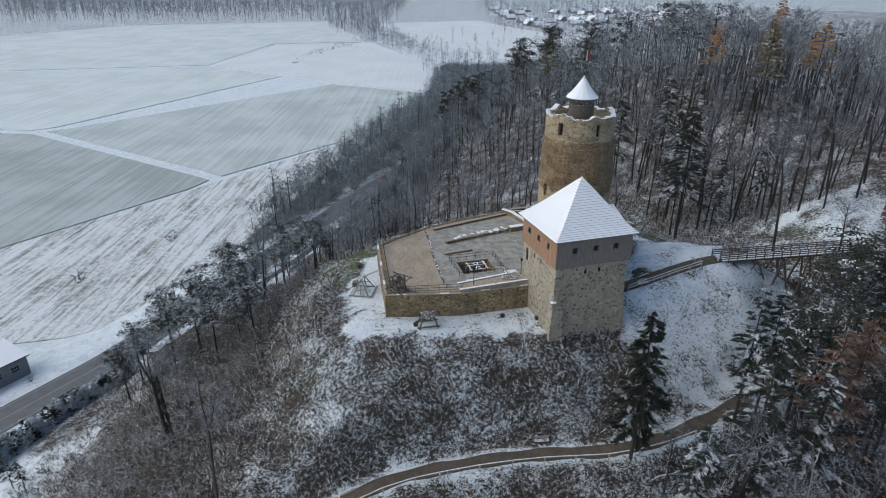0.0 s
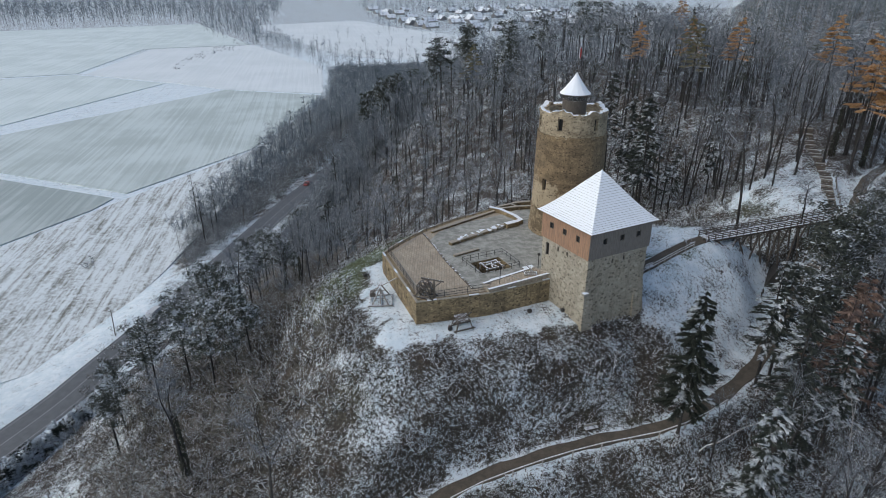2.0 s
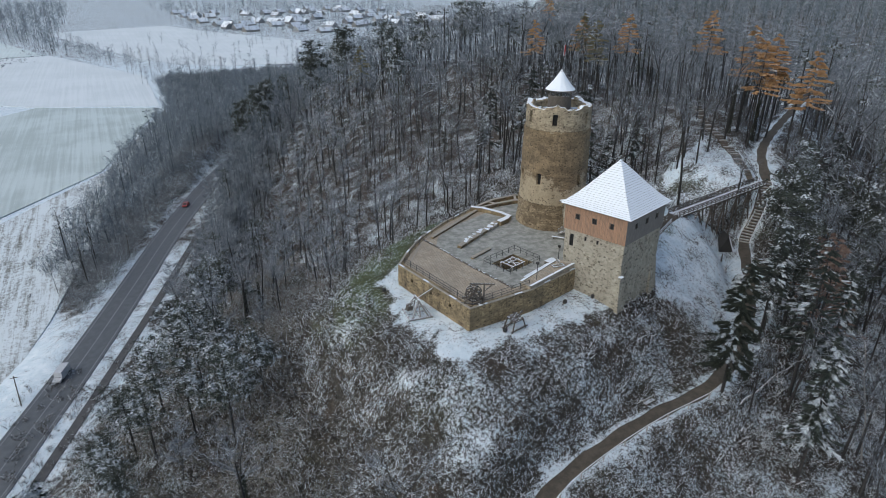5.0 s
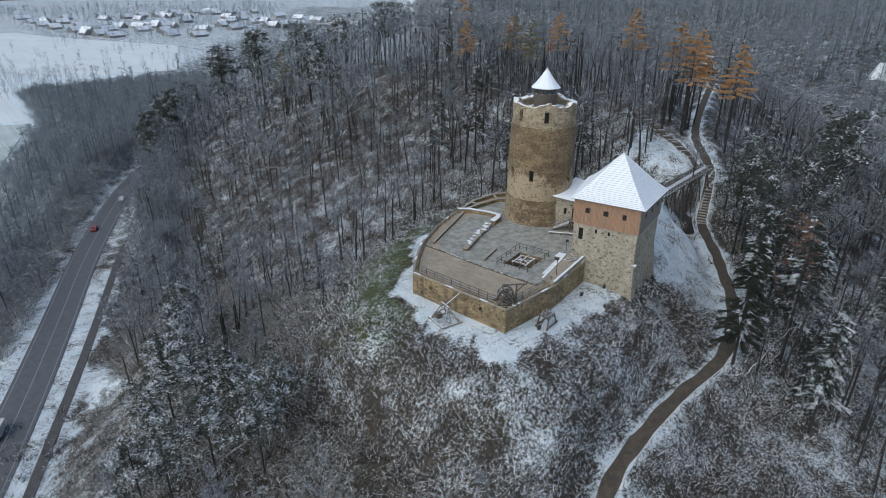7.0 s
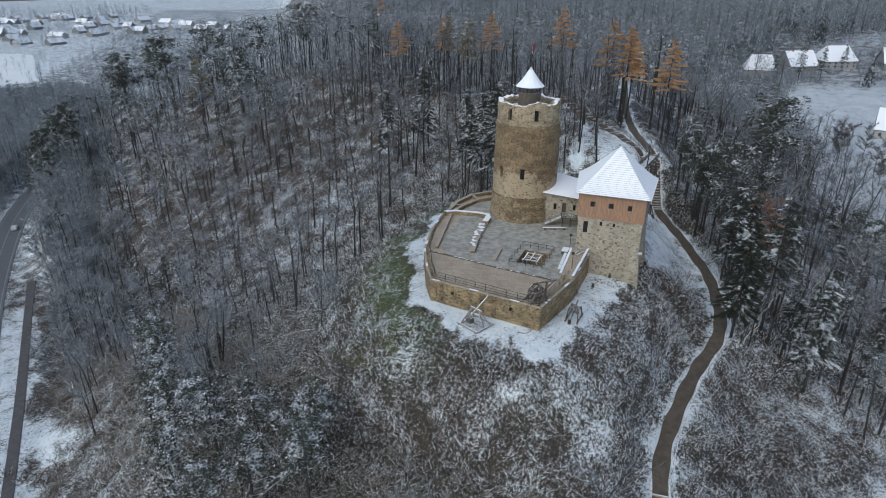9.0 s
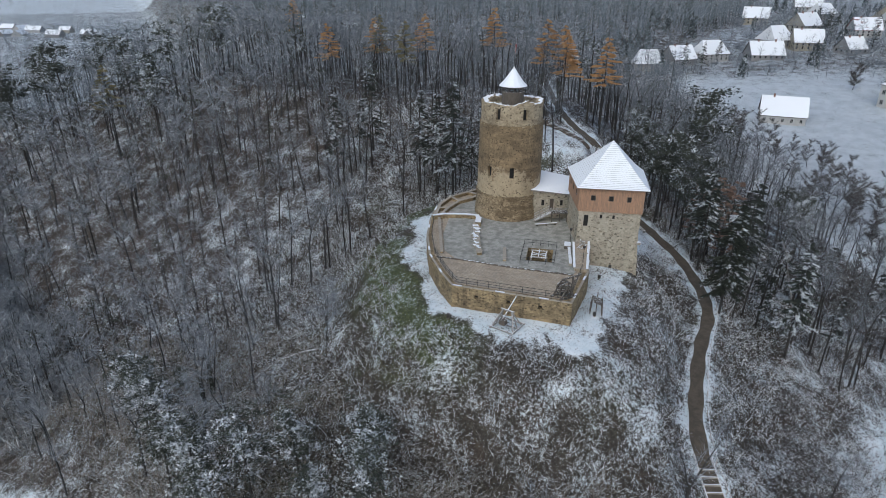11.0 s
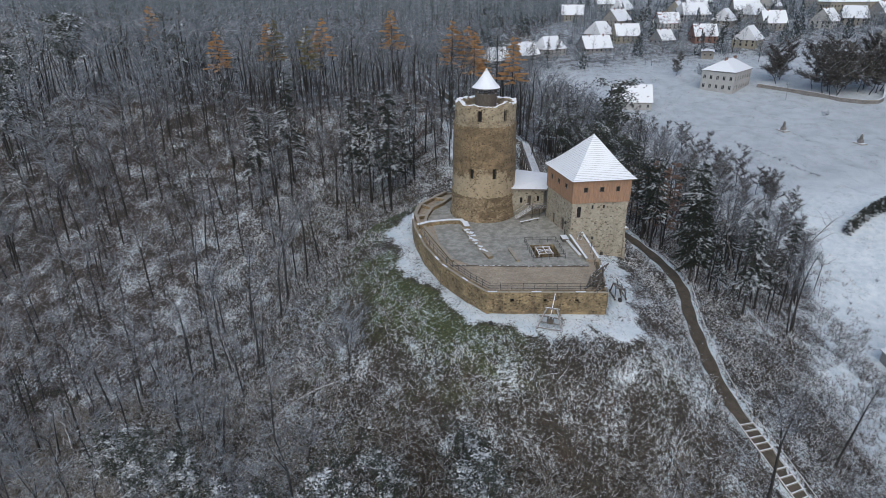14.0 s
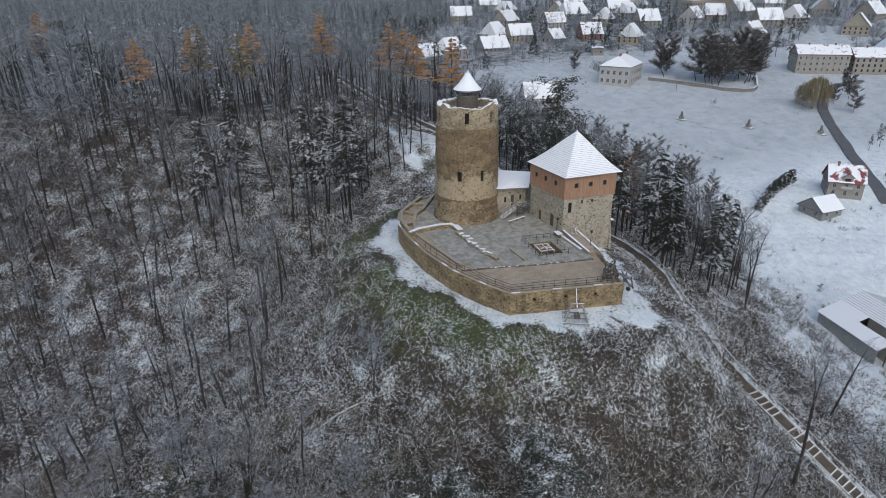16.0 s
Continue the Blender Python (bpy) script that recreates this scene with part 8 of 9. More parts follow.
PAINTS = [wall_paint("cream_render", (0.31, 0.30, 0.275)), wall_paint("grey_render", (0.24, 0.245, 0.25)), wall_paint("yellow_render", (0.33, 0.305, 0.245)),
          wall_paint("white_render", (0.42, 0.425, 0.42)), wall_paint("brick_red_render", (0.25, 0.15, 0.125)), wall_paint("tan_render", (0.27, 0.255, 0.23))]
M_ROOF_SNOW = plain("snowy_roof", (0.10, 0.09, 0.09), (0.14, 0.12, 0.115), 0.35, 0.8, 0.02, 1.0, None, 0.15)
M_ROOF_RED = plain("red_roof_under_snow", (0.17, 0.05, 0.05), (0.22, 0.07, 0.065), 0.3, 0.7, 0.02, 0.6, None, 0.15)
M_ROOF_VILLA = plain("villa_roof_under_snow", (0.19, 0.045, 0.05), (0.24, 0.065, 0.065), 0.18, 0.7, 0.02, 0.42, None, 0.15)
M_GLASS = plain("dark_window_glass", (0.02, 0.024, 0.028), (0.035, 0.04, 0.045), 1.0, 0.15, 0.0)
M_METAL_ROOF = plain("snowy_metal_roof", (0.35, 0.37, 0.38), (0.42, 0.43, 0.44), 0.4, 0.6, 0.01, 1.0, None, 0.3)


def house(name, x, y, turn, w, d, h, paint, roof, label, storeys=2, rise=0.42, hip=0.0, chimneys=1, group="houses of the town", big=1.0):
    """A house w wide (along its ridge), d deep, h to the eaves; windows on all sides; gabled, or hipped by hip metres."""
    z = float(ground_height(x, y)[0])
    t = thing(name, label, "house", pose(x, y, z - 0.2, 0, 0, turn), group)
    part("wall", Shape().box(-w / 2, -d / 2, -2.5, w / 2, d / 2, h), paint, t)
    o, top = 0.55, h + d * rise
    r = Shape()
    k = w / 2 + o - hip
    lo = [(-w / 2 - o, -d / 2 - o), (w / 2 + o, -d / 2 - o), (w / 2 + o, d / 2 + o), (-w / 2 - o, d / 2 + o)]
    zl = h - o * rise * 1.2
    r.add([(*p, zl) for p in lo] + [(-k, 0, top), (k, 0, top)] + [(*p, zl - 0.25) for p in lo] + [(-k, 0, top - 0.25), (k, 0, top - 0.25)],
          [(0, 1, 5, 4), (2, 3, 4, 5), (1, 2, 5), (3, 0, 4), (6, 10, 11, 7), (8, 11, 10, 9), (7, 11, 8), (9, 10, 6), (0, 6, 7, 1), (1, 7, 8, 2), (2, 8, 9, 3), (3, 9, 6, 0)])
    if not hip:
        r.f = [q for q in r.f if q not in ((1, 2, 5), (3, 0, 4), (7, 11, 8), (9, 10, 6))] + [(1, 7, 11, 5), (5, 11, 8, 2), (3, 9, 10, 4), (4, 10, 6, 0)]
    rf = part("roof", r, roof, t)
    if not hip:
        for sx in (-1, 1):
            xx = sx * w / 2
            g = Shape().add([(xx, -d / 2, h), (xx, d / 2, h), (xx, 0, h + d * rise * 0.96), (xx - sx * 0.3, -d / 2, h), (xx - sx * 0.3, d / 2, h), (xx - sx * 0.3, 0, h + d * rise * 0.96)],
                            [(0, 1, 2), (5, 4, 3), (0, 2, 5, 3), (1, 4, 5, 2)])
            part("gable", g, paint, t)
    for c in range(chimneys):
        cx = w * (0.22 if c % 2 else -0.25) + c
        part("chimney", Shape().box(cx - 0.35, -0.7, top - 1.2, cx + 0.35, 0.1, top + 0.9), PAINTS[4], rf)
    win = Shape().box(-0.5, -0.04, -0.75, 0.5, 0.06, 0.75).mesh("window")
    frm = Shape()
    for a, b in (((-0.5, -0.07, -0.75), (-0.5, -0.07, 0.75)), ((0.5, -0.07, -0.75), (0.5, -0.07, 0.75)), ((-0.56, -0.07, 0.75), (0.56, -0.07, 0.75)), ((-0.62, -0.09, -0.78), (0.62, -0.09, -0.78)), ((0, -0.06, -0.75), (0, -0.06, 0.75))):
        frm.beam(a, b, 0.09)
    frm = frm.mesh("frame")
    for floor in range(storeys):
        zz = 1.5 + floor * (h - 0.6) / storeys
        for length, depth, rot in ((w, d, 0), (d, w, 90), (w, d, 180), (d, w, 270)):
            n = max(1, int(length / 3.1))
            for i in range(n):
                u = (i + 0.5) / n * length - length / 2
                ob = part("window", win, M_GLASS, t)
                ob.matrix_local = pose(0, 0, 0, 0, 0, rot) @ pose(u, -depth / 2, zz) @ Matrix.Scale(big, 4)
                if math.hypot(x - 20, y - 90) < 330:
                    part("frame", frm, PAINTS[3], ob)
    return t


house("manor_house", 267.0, 0.0, -33.0, 24.0, 17.0, 9.5, PAINTS[3], M_ROOF_SNOW, "large pale manor house with snowy hipped roof and chimneys", 2, 0.3, 7.0, 4, "houses of the town", 1.35)
house("school_building", 275.0, -118.0, -100.7, 28.0, 14.0, 10.0, PAINTS[0], M_ROOF_RED, "long cream building with snowy red roof", 3, 0.33, 0.0, 2)
house("school_building", 270.0, -150.0, -98.0, 32.0, 14.0, 9.0, PAINTS[5], M_ROOF_RED, "long tan building with snowy red roof", 3, 0.33, 0.0, 2)
villa = house("villa", 113.2, -37.4, -109.8, 11.0, 9.8, 5.6, PAINTS[5], M_ROOF_VILLA, "tan villa with dormer and red roof half under snow", 2, 0.5, 0.0, 1)
part("dormer", Shape().box(-1.6, -5.0, 5.0, 1.6, 0.0, 7.2).add([(-2.0, -5.3, 7.0), (2.0, -5.3, 7.0), (0, -5.3, 8.5), (-2.0, 0.4, 7.0), (2.0, 0.4, 7.0), (0, 0.4, 8.5)], [(0, 1, 2), (5, 4, 3), (0, 2, 5, 3), (2, 1, 4, 5), (0, 3, 4, 1)]), PAINTS[5], villa, "gabled dormer with balcony window")
part("dormer_roof", Shape().add([(-2.15, -5.5, 6.98), (0, -5.5, 8.6), (0, 0.5, 8.6), (-2.15, 0.5, 6.98), (2.15, -5.5, 6.98), (2.15, 0.5, 6.98), (-2.15, -5.5, 6.86), (0, -5.5, 8.48), (2.15, -5.5, 6.86)], [(0, 1, 2, 3), (1, 4, 5, 2), (6, 7, 1, 0), (7, 8, 4, 1)]), M_ROOF_VILLA, villa)
part("balcony", Shape().box(-1.7, -5.9, 3.1, 1.7, -4.9, 3.3).box(-1.7, -5.9, 3.3, 1.7, -5.8, 4.1), PAINTS[3], villa)
part("window", Shape().box(-0.9, -5.06, 5.4, 0.9, -4.96, 6.7), M_GLASS, villa)
house("garage", 334.0, -3.0, -10.0, 13.0, 7.0, 3.6, PAINTS[5], M_ROOF_SNOW, "low tan outbuilding with flat snowy roof", 1, 0.08, 0.0, 0)
house("long_building", 520.0, -150.0, -70.0, 48.0, 16.0, 13.0, PAINTS[2], M_ROOF_SNOW, "large yellow town building with snowy roof", 3, 0.35, 6.0, 2)
house("farm_shed", 98.6, -21.6, -70.0, 9.0, 9.0, 3.0, PAINTS[1], M_ROOF_SNOW, "grey farm shed with snow-covered roof", 1, 0.4, 0.0, 0)
TOWN_EDGE = [(384.0, 62.0, 20, 12, 10, 6, 0), (381.0, 44.0, -15, 12, 9, 6, 2), (372.0, 20.0, 10, 9, 8, 3.5, 1), (366.0, -34.0, 30, 13, 10, 6, 2), (380.0, -8.0, -20, 11, 9, 5.5, 4), (352.0, 66.0, -5, 14, 9, 3.5, 1),
             (412.0, -175.0, 15, 16, 11, 7, 0), (408.0, -152.0, -30, 13, 10, 6.5, 2), (474.0, -160.0, 5, 18, 11, 8, 0), (450.0, -128.0, -60, 14, 10, 7, 5), (430.0, -102.0, 20, 13, 10, 6.5, 3), (420.0, -62.0, -20, 12, 10, 6, 0),
             (445.0, -35.0, 35, 14, 10, 6.5, 5), (430.0, 10.0, -10, 12, 9, 6, 3)]
TOWN_MIDDLE = [(460.0, 45.0, 25, 15, 10, 6.5, 0), (500.0, -20.0, 0, 20, 11, 7.5, 3), (548.0, -15.0, 40, 16, 11, 7, 2), (550.0, -75.0, -25, 16, 11, 7.5, 0), (500.0, -70.0, 15, 15, 10, 7, 5), (600.0, -110.0, 30, 18, 12, 8, 3),
               (600.0, -40.0, -5, 16, 11, 7, 1), (590.0, 30.0, 20, 15, 10, 7, 0), (520.0, 80.0, -30, 14, 10, 6.5, 2), (640.0, -170.0, 10, 18, 12, 9, 0), (340.0, 96.0, 15, 13, 9, 5.5, 3), (231.0, 52.0, -25, 13, 9, 4.5, 3),
               (326.0, 112.0, 20, 12, 9, 5, 1), (314.0, 128.0, -10, 11, 9, 5, 0)]
TOWN_FAR = [(300.0, -180.0, 40, 15, 11, 7, 0), (330.0, -205.0, -15, 14, 10, 7, 3), (262.0, -190.0, 20, 13, 10, 6, 1), (365.0, -120.0, 10, 12, 9, 6, 3), (372.0, -200.0, 25, 16, 11, 7.5, 2), (690.0, -60.0, 15, 20, 12, 8, 1),
            (680.0, 40.0, -20, 18, 12, 8, 3), (700.0, -220.0, 30, 22, 13, 9, 0), (560.0, -230.0, -15, 18, 12, 8, 3), (470.0, -230.0, 35, 16, 11, 7.5, 0), (420.0, -240.0, 5, 15, 11, 7, 5), (640.0, -290.0, 0, 20, 12, 9, 2)]
for i, (x, y, turn, w, d, h, paint) in enumerate(TOWN_EDGE + TOWN_MIDDLE + TOWN_FAR):
    colour = ("cream", "grey", "yellow", "white", "brick-red", "tan")[paint]
    house("house", x, y, turn - 60, w * 1.4, d * 1.5, h * 0.8, PAINTS[paint], M_ROOF_RED if i in (4, 13, 30) else M_ROOF_SNOW, colour + " rendered town house under a snowy roof", 1 if h < 5 else 2, 0.55, 0.0 if i % 3 else 3.0, i % 3)
# scattered village in the northern valley
rnd = random.Random(17)
for i in range(84):
    x, y = rnd.uniform(120, 600), rnd.uniform(1010, 1640)
    if x < 230 and y < 1010 + (230 - x):
        continue
    house("house", x, y, rnd.choice((20, 28, 112)) + rnd.uniform(-8, 8), rnd.uniform(16, 30), rnd.uniform(11, 15), rnd.uniform(3.0, 5.0), PAINTS[rnd.choice((0, 1, 3))], M_ROOF_SNOW, "small pale village house with snowy roof in the valley", 0, 0.45, 0.0, 0, "houses of the valley village")

# long barn with a snowy metal roof below the castle; its x runs along the ridge, y up the slope from the low eave
barn = thing("barn", "long low barn with broad snow-covered metal roof and open bay", "barn", pose(36.2, 15.0, -33.6, 0, 0, -170.5))


def pitch(y):
    return 2.8 + 0.39 * y if y < 11.5 else 2.8 + 0.39 * (23.0 - y)


def roof_slab(x0, x1, y0, y1):
    q = [(x, y, pitch(y) + dz) for dz in (0.0, -0.2) for x, y in ((x0, y0), (x1, y0), (x1, y1), (x0, y1))]
    return Shape().add(q, [(3, 2, 1, 0), (4, 5, 6, 7), (0, 1, 5, 4), (1, 2, 6, 5), (2, 3, 7, 6), (3, 0, 4, 7)])


for x0, x1, y0, y1 in ((0.0, 18.0, 0.0, 3.6), (0.0, 8.5, 3.6, 6.0), (0.0, 38.0, 6.0, 11.5), (0.0, 38.0, 11.5, 20.0)):
    part("roof", roof_slab(x0, x1, y0, y1), M_METAL_ROOF, barn, "snow-covered metal sheeting")
for k in range(22):
    y = 6.4 + k * 0.62
    part("roof_rib", Shape().beam((0.05, y, pitch(y) + 0.03), (37.9, y, pitch(y) + 0.03), 0.09), M_METAL_ROOF, barn)
for x0, y0, x1, y1, top in ((0.4, 0.4, 0.7, 6.2, 2.6), (0.4, 6.2, 0.7, 11.5, 4.9), (0.4, 11.5, 0.7, 19.6, 3.6), (8.6, 6.1, 37.6, 6.4, 4.8), (0.7, 19.3, 37.6, 19.6, 3.6), (37.3, 6.4, 37.6, 19.3, 3.6), (0.7, 0.4, 17.6, 0.6, 2.6)):
    part("wall", Shape().box(x0, y0, -4.0, x1, y1, top), PAINTS[5] if x0 == 8.6 else PAINTS[1], barn)
for x in (10.0, 14.0, 17.5):
    part("post", Shape().beam((x, 3.4, -2.0), (x, 3.4, pitch(3.4) - 0.1), 0.2), M_TIMBER_OLD, barn)

# grey workshop beside the road
wz = ROAD_Z - 0.3
shop = thing("workshop", "low grey workshop with snowy roof and barred windows beside the road", "building", pose(-110.5, 119.5, wz, 0, 0, 59))
part("wall", Shape().box(-9, -5, -1.0, 9, 5, 4.2), PAINTS[1], shop)
part("roof", Shape().prism([(-9.6, -5.6), (9.6, -5.6), (9.6, 5.6), (-9.6, 5.6)], 4.2, [4.5, 4.5, 5.3, 5.3]), M_ROOF_SNOW, shop)
for x in (-6, -2, 2, 6):
    w = part("window", Shape().box(x - 0.9, -5.04, 1.2, x + 0.9, -4.9, 2.8), M_GLASS, shop)
    bars = Shape()
    for k in range(4):
        bars.beam((x - 0.9 + 0.6 * k, -5.07, 1.2), (x - 0.9 + 0.6 * k, -5.07, 2.8), 0.06)
    for k in range(3):
        bars.beam((x - 0.9, -5.07, 1.2 + 0.8 * k), (x + 0.9, -5.07, 1.2 + 0.8 * k), 0.06)
    part("frame", bars, PAINTS[3], w)

M_PARK_WALL = masonry("park_wall_stone", [(0.13, 0.125, 0.12), (0.22, 0.21, 0.20), (0.28, 0.27, 0.25)], (0.2, 0.19, 0.18), 0.5, 0.05, (0.1, 0.095, 0.09), 0.4)
M_MONUMENT = plain("weathered_dark_stone", (0.16, 0.155, 0.15), (0.11, 0.105, 0.1), 1.5, 0.9, 0.03, 0.95)
# park wall, lane and statue plinths in the snowy park
wall_line = [(266.0, -16.0), (255.0, -34.0), (248.0, -41.0), (241.6, -48.0), (237.0, -58.0), (238.0, -63.5), (243.0, -68.0), (263.0, -77.0)]
park_wall = thing("park_wall", "curved grey stone park wall capped with snow", "wall")
for p, q in zip(wall_line, wall_line[1:]):
    za, zb = float(ground_height(*p)[0]), float(ground_height(*q)[0])
    part("masonry", Shape().beam((*p, za + 0.4), (*q, zb + 0.4), 0.6, 2.8), M_PARK_WALL, park_wall)
    part("coping", Shape().beam((*p, za + 1.85), (*q, zb + 1.85), 0.8, 0.18), M_COPING_SNOW, park_wall)
for x, y in ((197.5, -10.5), (183.0, -36.0), (172.0, -63.0)):
    z = float(ground_height(x, y)[0])
    s = thing("stone_monument", "stepped stone plinth carrying a snow-capped weathered monument", "monument", pose(x, y, z, 0, 0, 25), "park monuments")
    part("slab", Shape().box(-2.4, -1.4, -0.5, 2.4, 1.4, 0.35), M_COPING_SNOW, s)
    part("plinth", Shape().box(-0.9, -0.8, 0.35, 0.9, 0.8, 1.7), M_PARK_WALL, s)
    part("shaft", Shape().lathe([(0.75, 1.7), (0.55, 2.4), (0.6, 3.2), (0.3, 3.7), (0.32, 4.2), (0.1, 4.4)], 10), M_MONUMENT, s)
LANE = glide([(104.0, -49.0, 0.0), (122.0, -54.5, 0.0), (140.0, -59.8, 0.0), (163.0, -67.3, 0.0), (192.5, -77.5, 0.0), (215.0, -88.0, 0.0), (238.0, -104.0, 0.0), (252.0, -130.0, 0.0)], 4.0)
LANE[:, 2] = ground_height(LANE[:, 0], LANE[:, 1]) + 0.4
tagged(part("lane", strip(LANE, 4.6, 0.0, 0.8), M_ASPHALT), "damp grey lane leading up into the town", "lane", kind="structure")

# parkland trees
M_WILLOW = bark_material("willow_wands", (0.17, 0.145, 0.095), (0.25, 0.215, 0.145), 0.05, 0.15)


def willow(seed):
    """A weeping willow: short trunk, arching limbs and curtains of hanging wands."""
    rnd = random.Random(seed)
    trunk, crown = Sprigs(), Sprigs()
    trunk.limb((0, 0, -0.5), (0.3, 0.2, 5.0), 0.6, 0.42)
    for _ in range(26):
        t, r = rnd.uniform(0, 6.283), rnd.uniform(2.0, 7.5)
        top = (0.3 + math.cos(t) * r * 0.6, 0.2 + math.sin(t) * r * 0.6, 13.0 - 0.07 * r * r + rnd.uniform(-1, 0.5))
        tip = (math.cos(t) * r, math.sin(t) * r, top[2] - 1.2)
        crown.limb((0.3, 0.2, 5.0), top, 0.16, 0.08), crown.limb(top, tip, 0.08, 0.04)
        for _ in range(110):
            g = rnd.uniform(0.1, 1.0)
            a = tuple(top[i] + (tip[i] - top[i]) * g + rnd.gauss(0, 0.6) for i in range(3))
            crown.spike(a, (a[0] + math.cos(t) * 0.7 + rnd.gauss(0, 0.3), a[1] + math.sin(t) * 0.7 + rnd.gauss(0, 0.3), max(0.5, a[2] - rnd.uniform(4.0, 12.0))), 0.05, rnd)
    return trunk.arrays(), crown.arrays()


KINDS["willow_tree"] = ([as_meshes("willow", willow(720), (M_TRUNK, M_WILLOW))], (M_TRUNK, M_WILLOW), "weeping willow with yellow-brown hanging wands beside the lane")
KINDS["park_tree"] = ([as_meshes("park", bare_tree(700 + k, 16.0, 84, 0.12, 2.5, 1.6), (M_TRUNK, M_TWIG_DARK)) for k in range(3)], (M_TRUNK, M_TWIG_DARK), "broad dense leafless park tree with dark twigs")
PARK_TREES = [("park_tree", 277, -28, 1.22), ("park_tree", 280, -31, 1.34), ("park_tree", 272, -27, 1.1), ("park_tree", 253, -44, 1.59), ("park_tree", 258, -48, 1.65), ("park_tree", 255, -52, 1.46),
              ("park_tree", 257, -70, 1.71), ("park_tree", 262, -66, 1.65), ("park_tree", 264, -58, 1.34), ("park_tree", 270, -72, 1.46), ("park_tree", 268, -50, 1.34), ("park_tree", 250, -50, 1.34),
              ("park_tree", 262, -42, 1.46), ("park_tree", 249, -46, 1.46), ("park_tree", 260, -73, 1.59), ("park_tree", 254, -66, 1.59), ("park_tree", 258, -62, 1.34), ("park_tree", 275, -60, 1.22),
              ("park_tree", 288, 22, 0.8), ("willow_tree", 208, -79, 1.15), ("park_tree", 212, -92, 0.6), ("park_tree", 200, -95, 0.7), ("park_tree", 220, -104, 0.8), ("park_tree", 235, -110, 0.7)]
TOWN_SPRUCES = [("spruce_tree", 353, -15, 1.1), ("spruce_tree", 344, -20, 1.2), ("spruce_tree", 375, 9, 1.0), ("spruce_tree", 400, 32, 1.1), ("spruce_tree", 305, -117, 0.8), ("spruce_tree", 312, -112, 0.9),
                ("spruce_tree", 152, -72, 0.35), ("spruce_tree", 156, -79, 0.45), ("spruce_tree", 162, -82, 0.4), ("spruce_tree", 402, 36, 0.9), ("spruce_tree", 398, 30, 0.8), ("spruce_tree", 388, -16, 0.9),
                ("spruce_tree", 380, -22, 0.9), ("spruce_tree", 372, -12, 0.8), ("spruce_tree", 350, -140, 0.9), ("spruce_tree", 356, -150, 0.9), ("spruce_tree", 345, -130, 0.8), ("spruce_tree", 395, -90, 0.9),
                ("spruce_tree", 330, 90, 0.8), ("spruce_tree", 300, 105, 1.0), ("spruce_tree", 306, 96, 0.9), ("spruce_tree", 440, 25, 0.9), ("spruce_tree", 120, -58, 0.35), ("spruce_tree", 128, -68, 0.4),
                ("spruce_tree", 140, -80, 0.5), ("spruce_tree", 150, -86, 0.5)]
TOWN_BARE_TREES = [("bare_tree", 243, -24, 0.4), ("bare_tree", 340, -60, 0.59), ("bare_tree", 330, -85, 0.65), ("bare_tree", 310, -95, 0.65), ("bare_tree", 300, -40, 0.59), ("bare_tree", 320, -30, 0.59),
                   ("bare_tree", 415, -20, 0.59), ("bare_tree", 470, 0, 0.65), ("bare_tree", 400, -120, 0.65), ("bare_tree", 440, -80, 0.65), ("bare_tree", 480, -110, 0.65), ("bare_tree", 360, 50, 0.45),
                   ("bare_tree", 180, -105, 0.59), ("bare_tree", 160, -100, 0.52)]
for k, (kind, x, y, size) in enumerate(PARK_TREES + TOWN_SPRUCES + TOWN_BARE_TREES):
    plant(kind, float(x), float(y), size, k)
# row of saplings across the park
for i in range(15):
    f = i / 14
    x, y = 181.0 - 34.0 * f, 13.0 - 22.0 * f
    sap = part("sapling", bulk_mesh("sapling", *SHRUBS[i % 6]), M_TWIG_DARK)
    sap.matrix_world = pose(x, y, float(ground_height(x, y)[0]), 0, 0, 50 * i) @ Matrix.Scale(0.7 + 0.2 * (i % 3), 4)
    tagged(sap, "small dark leafless sapling in a row across the snowy park", "sapling", "park saplings")
# hedges: dense, powdered with snow
line = glide([(103.0, -3.0), (112.5, -12.2), (121.3, -20.9), (125.0, -26.3)], 0.7)
hx, hy = line[:, 0], line[:, 1]
spots = np.stack([hx, hy, ground_height(hx, hy), RNG.uniform(0, 6.28, hx.size), RNG.uniform(0.75, 1.05, hx.size), np.zeros(hx.size)], 1)
scatter("hedge", [HEDGE_C], spots, M_SPRUCE, "tall dark evergreen hedge dusted with snow", "hedge")

# gardens and street trees between the houses
gx, gy = sown(300, -320, 760, 160, 8.6, lambda x, y: np.where((x + 0.35 * y > 315) & (np.hypot(x - 300, y + 30) > 40), 0.55, 0.0))
spots = np.stack([gx, gy, ground_height(gx, gy), RNG.uniform(0, 6.28, gx.size), RNG.uniform(0.35, 0.9, gx.size), RNG.integers(0, 6, gx.size)], 1)
scatter("town_tree_trunks", DIM_T, spots, M_TRUNK_FAR, "bare garden and street trees among the town houses", "trees")
scatter("town_tree_crowns", DIM_C, spots, M_TWIG_FAR, "bare garden and street trees among the town houses", "trees")
gx, gy = sown(300, -320, 760, 160, 19.0, lambda x, y: np.where(x + 0.35 * y > 330, 0.4, 0.0))
spots = np.stack([gx, gy, ground_height(gx, gy), RNG.uniform(0, 6.28, gx.size), RNG.uniform(0.35, 0.95, gx.size), np.zeros(gx.size)], 1)
M_TOWN_FIR = needle_material("blue_fir_needles", (0.03, 0.043, 0.045), (0.06, 0.078, 0.08), 0.3)
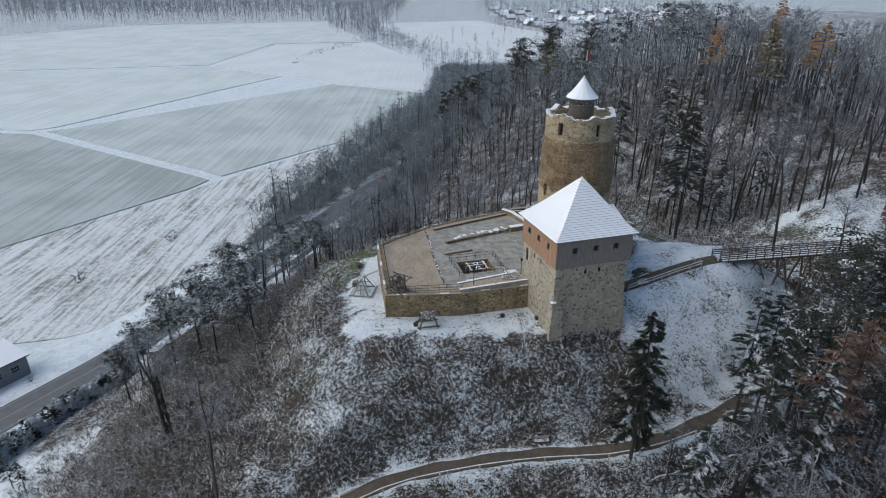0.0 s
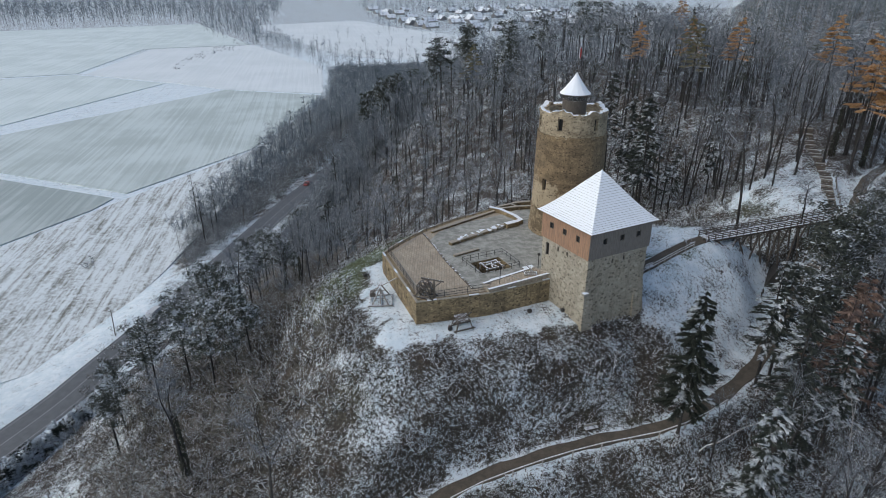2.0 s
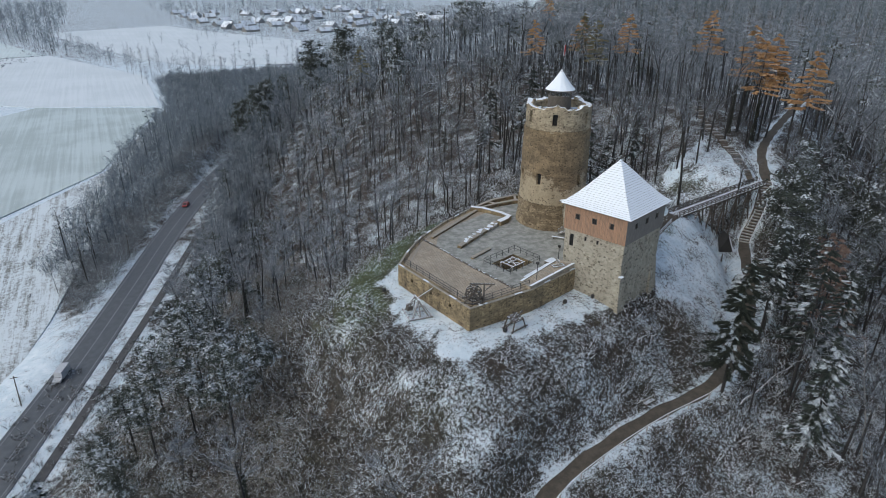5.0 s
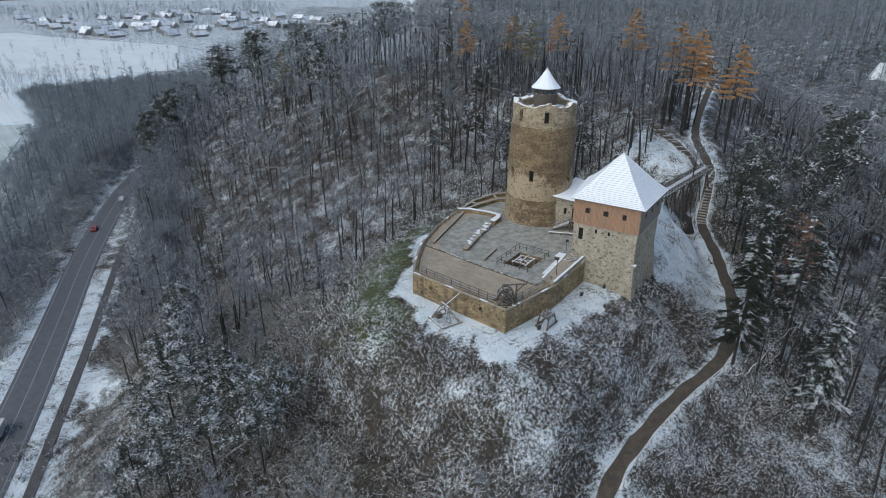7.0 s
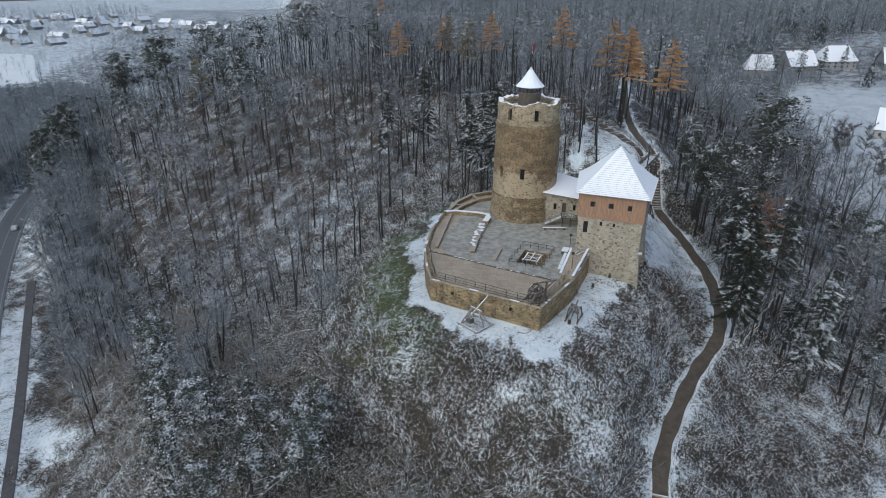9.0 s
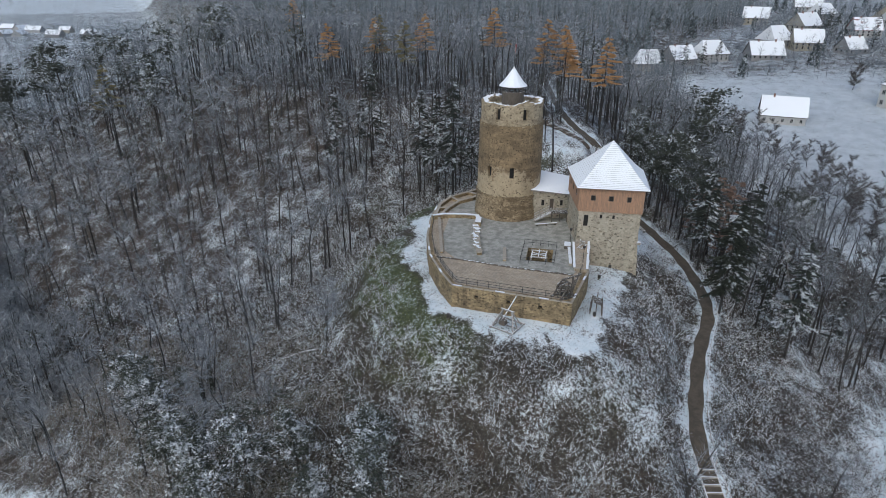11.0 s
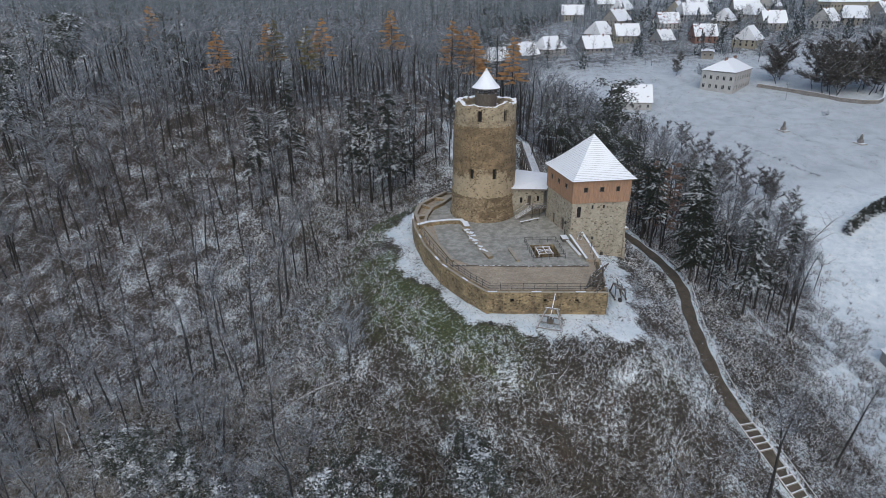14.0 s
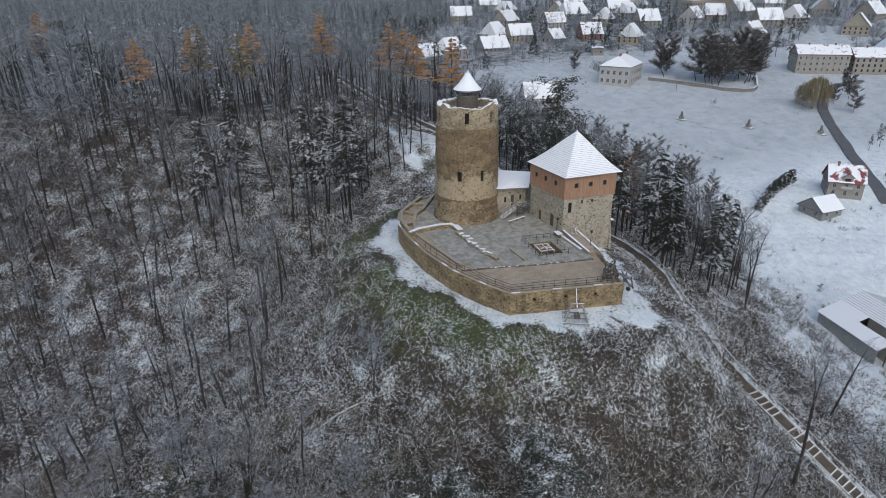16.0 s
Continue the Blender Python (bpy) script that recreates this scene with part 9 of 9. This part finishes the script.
scatter("town_conifers", [conifer(77, 16.0, 4.6, 0.05, 3, 0.25, 1.15)[1]], spots, M_TOWN_FIR, "dark conifers among the town houses", "trees")
# hedgerows, orchard rows and copses in the northern valley
STRIP_WOOD = [(-20.0, 600.0), (-25.0, 691.0), (-65.0, 802.0), (-104.0, 915.0), (-169.0, 1014.0), (-227.0, 1224.0), (-277.0, 1297.0), (-200.0, 1340.0), (-134.0, 1195.0), (-60.0, 960.0), (-36.0, 848.0), (-12.0, 792.0), (24.0, 730.0), (68.0, 696.0), (10.0, 640.0)]


def valley_chance(x, y):
    strip_wood = ring_distance(x, y, STRIP_WOOD) < 0.01
    village = (x > 90) & (x < 720) & (y > 990) & (y < 1900) & (ring_distance(x, y, FOREST) > 1)
    row = (np.abs((x * 0.35 + y * 0.94) % 46.0 - 23.0) < 4.5) & (x > -20) & (x < 200) & (y > 730) & (y < 960)
    return np.where(strip_wood, 0.9, np.where(village, 0.5 + 0.35 * waves(x, y, 90.0, 61), np.where(row, 0.5, 0.0)))


# leafless garden trees between the houses of the town
HOMES = np.array([o.matrix_world.translation[:2] for o in bpy.data.objects if o.parent is None and "house" in o.name])
GARDEN = [shrub(490 + k, 4.6, 30, 5, 0.06) for k in range(4)]


def garden_chance(x, y):
    free = np.min(np.hypot(x[:, None] - HOMES[None, :, 0], y[:, None] - HOMES[None, :, 1]), axis=1)
    return np.where((free > 11) & (free < 34) & (x > 285), np.clip(0.45 + 0.6 * waves(x, y, 40.0, 91), 0, 0.9), 0.0)


gx, gy = sown(285, -230, 620, 160, 9.0, garden_chance)
spots = np.stack([gx, gy, ground_height(gx, gy), RNG.uniform(0, 6.28, gx.size), RNG.uniform(0.9, 2.0, gx.size), RNG.integers(0, 4, gx.size)], 1)
scatter("garden_trees", GARDEN, spots, M_TWIG_MID, "rounded leafless trees in the snowy gardens of the town", "trees")
gx, gy = sown(-300, 600, 720, 1900, 11.5, valley_chance)
keep_far = (gy < 1250) | (RNG.random(gy.size) < 0.4)
gx, gy = gx[keep_far], gy[keep_far]
spots = np.stack([gx, gy, ground_height(gx, gy), RNG.uniform(0, 6.28, gx.size), RNG.uniform(0.5, 0.95, gx.size) * np.where(gy > 1250, 1.4, 1.0), RNG.integers(0, 6, gx.size)], 1)
# copses use the palest twig colour as their haze
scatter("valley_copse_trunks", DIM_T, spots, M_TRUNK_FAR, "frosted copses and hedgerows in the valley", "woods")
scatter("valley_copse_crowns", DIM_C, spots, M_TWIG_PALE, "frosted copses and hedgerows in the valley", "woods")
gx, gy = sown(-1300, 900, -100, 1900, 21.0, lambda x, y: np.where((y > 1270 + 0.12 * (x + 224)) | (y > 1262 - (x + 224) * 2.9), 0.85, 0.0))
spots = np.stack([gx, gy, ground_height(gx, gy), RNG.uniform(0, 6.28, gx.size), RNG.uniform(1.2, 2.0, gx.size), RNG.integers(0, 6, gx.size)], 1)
# far woods: pale colour again stands for distant haze
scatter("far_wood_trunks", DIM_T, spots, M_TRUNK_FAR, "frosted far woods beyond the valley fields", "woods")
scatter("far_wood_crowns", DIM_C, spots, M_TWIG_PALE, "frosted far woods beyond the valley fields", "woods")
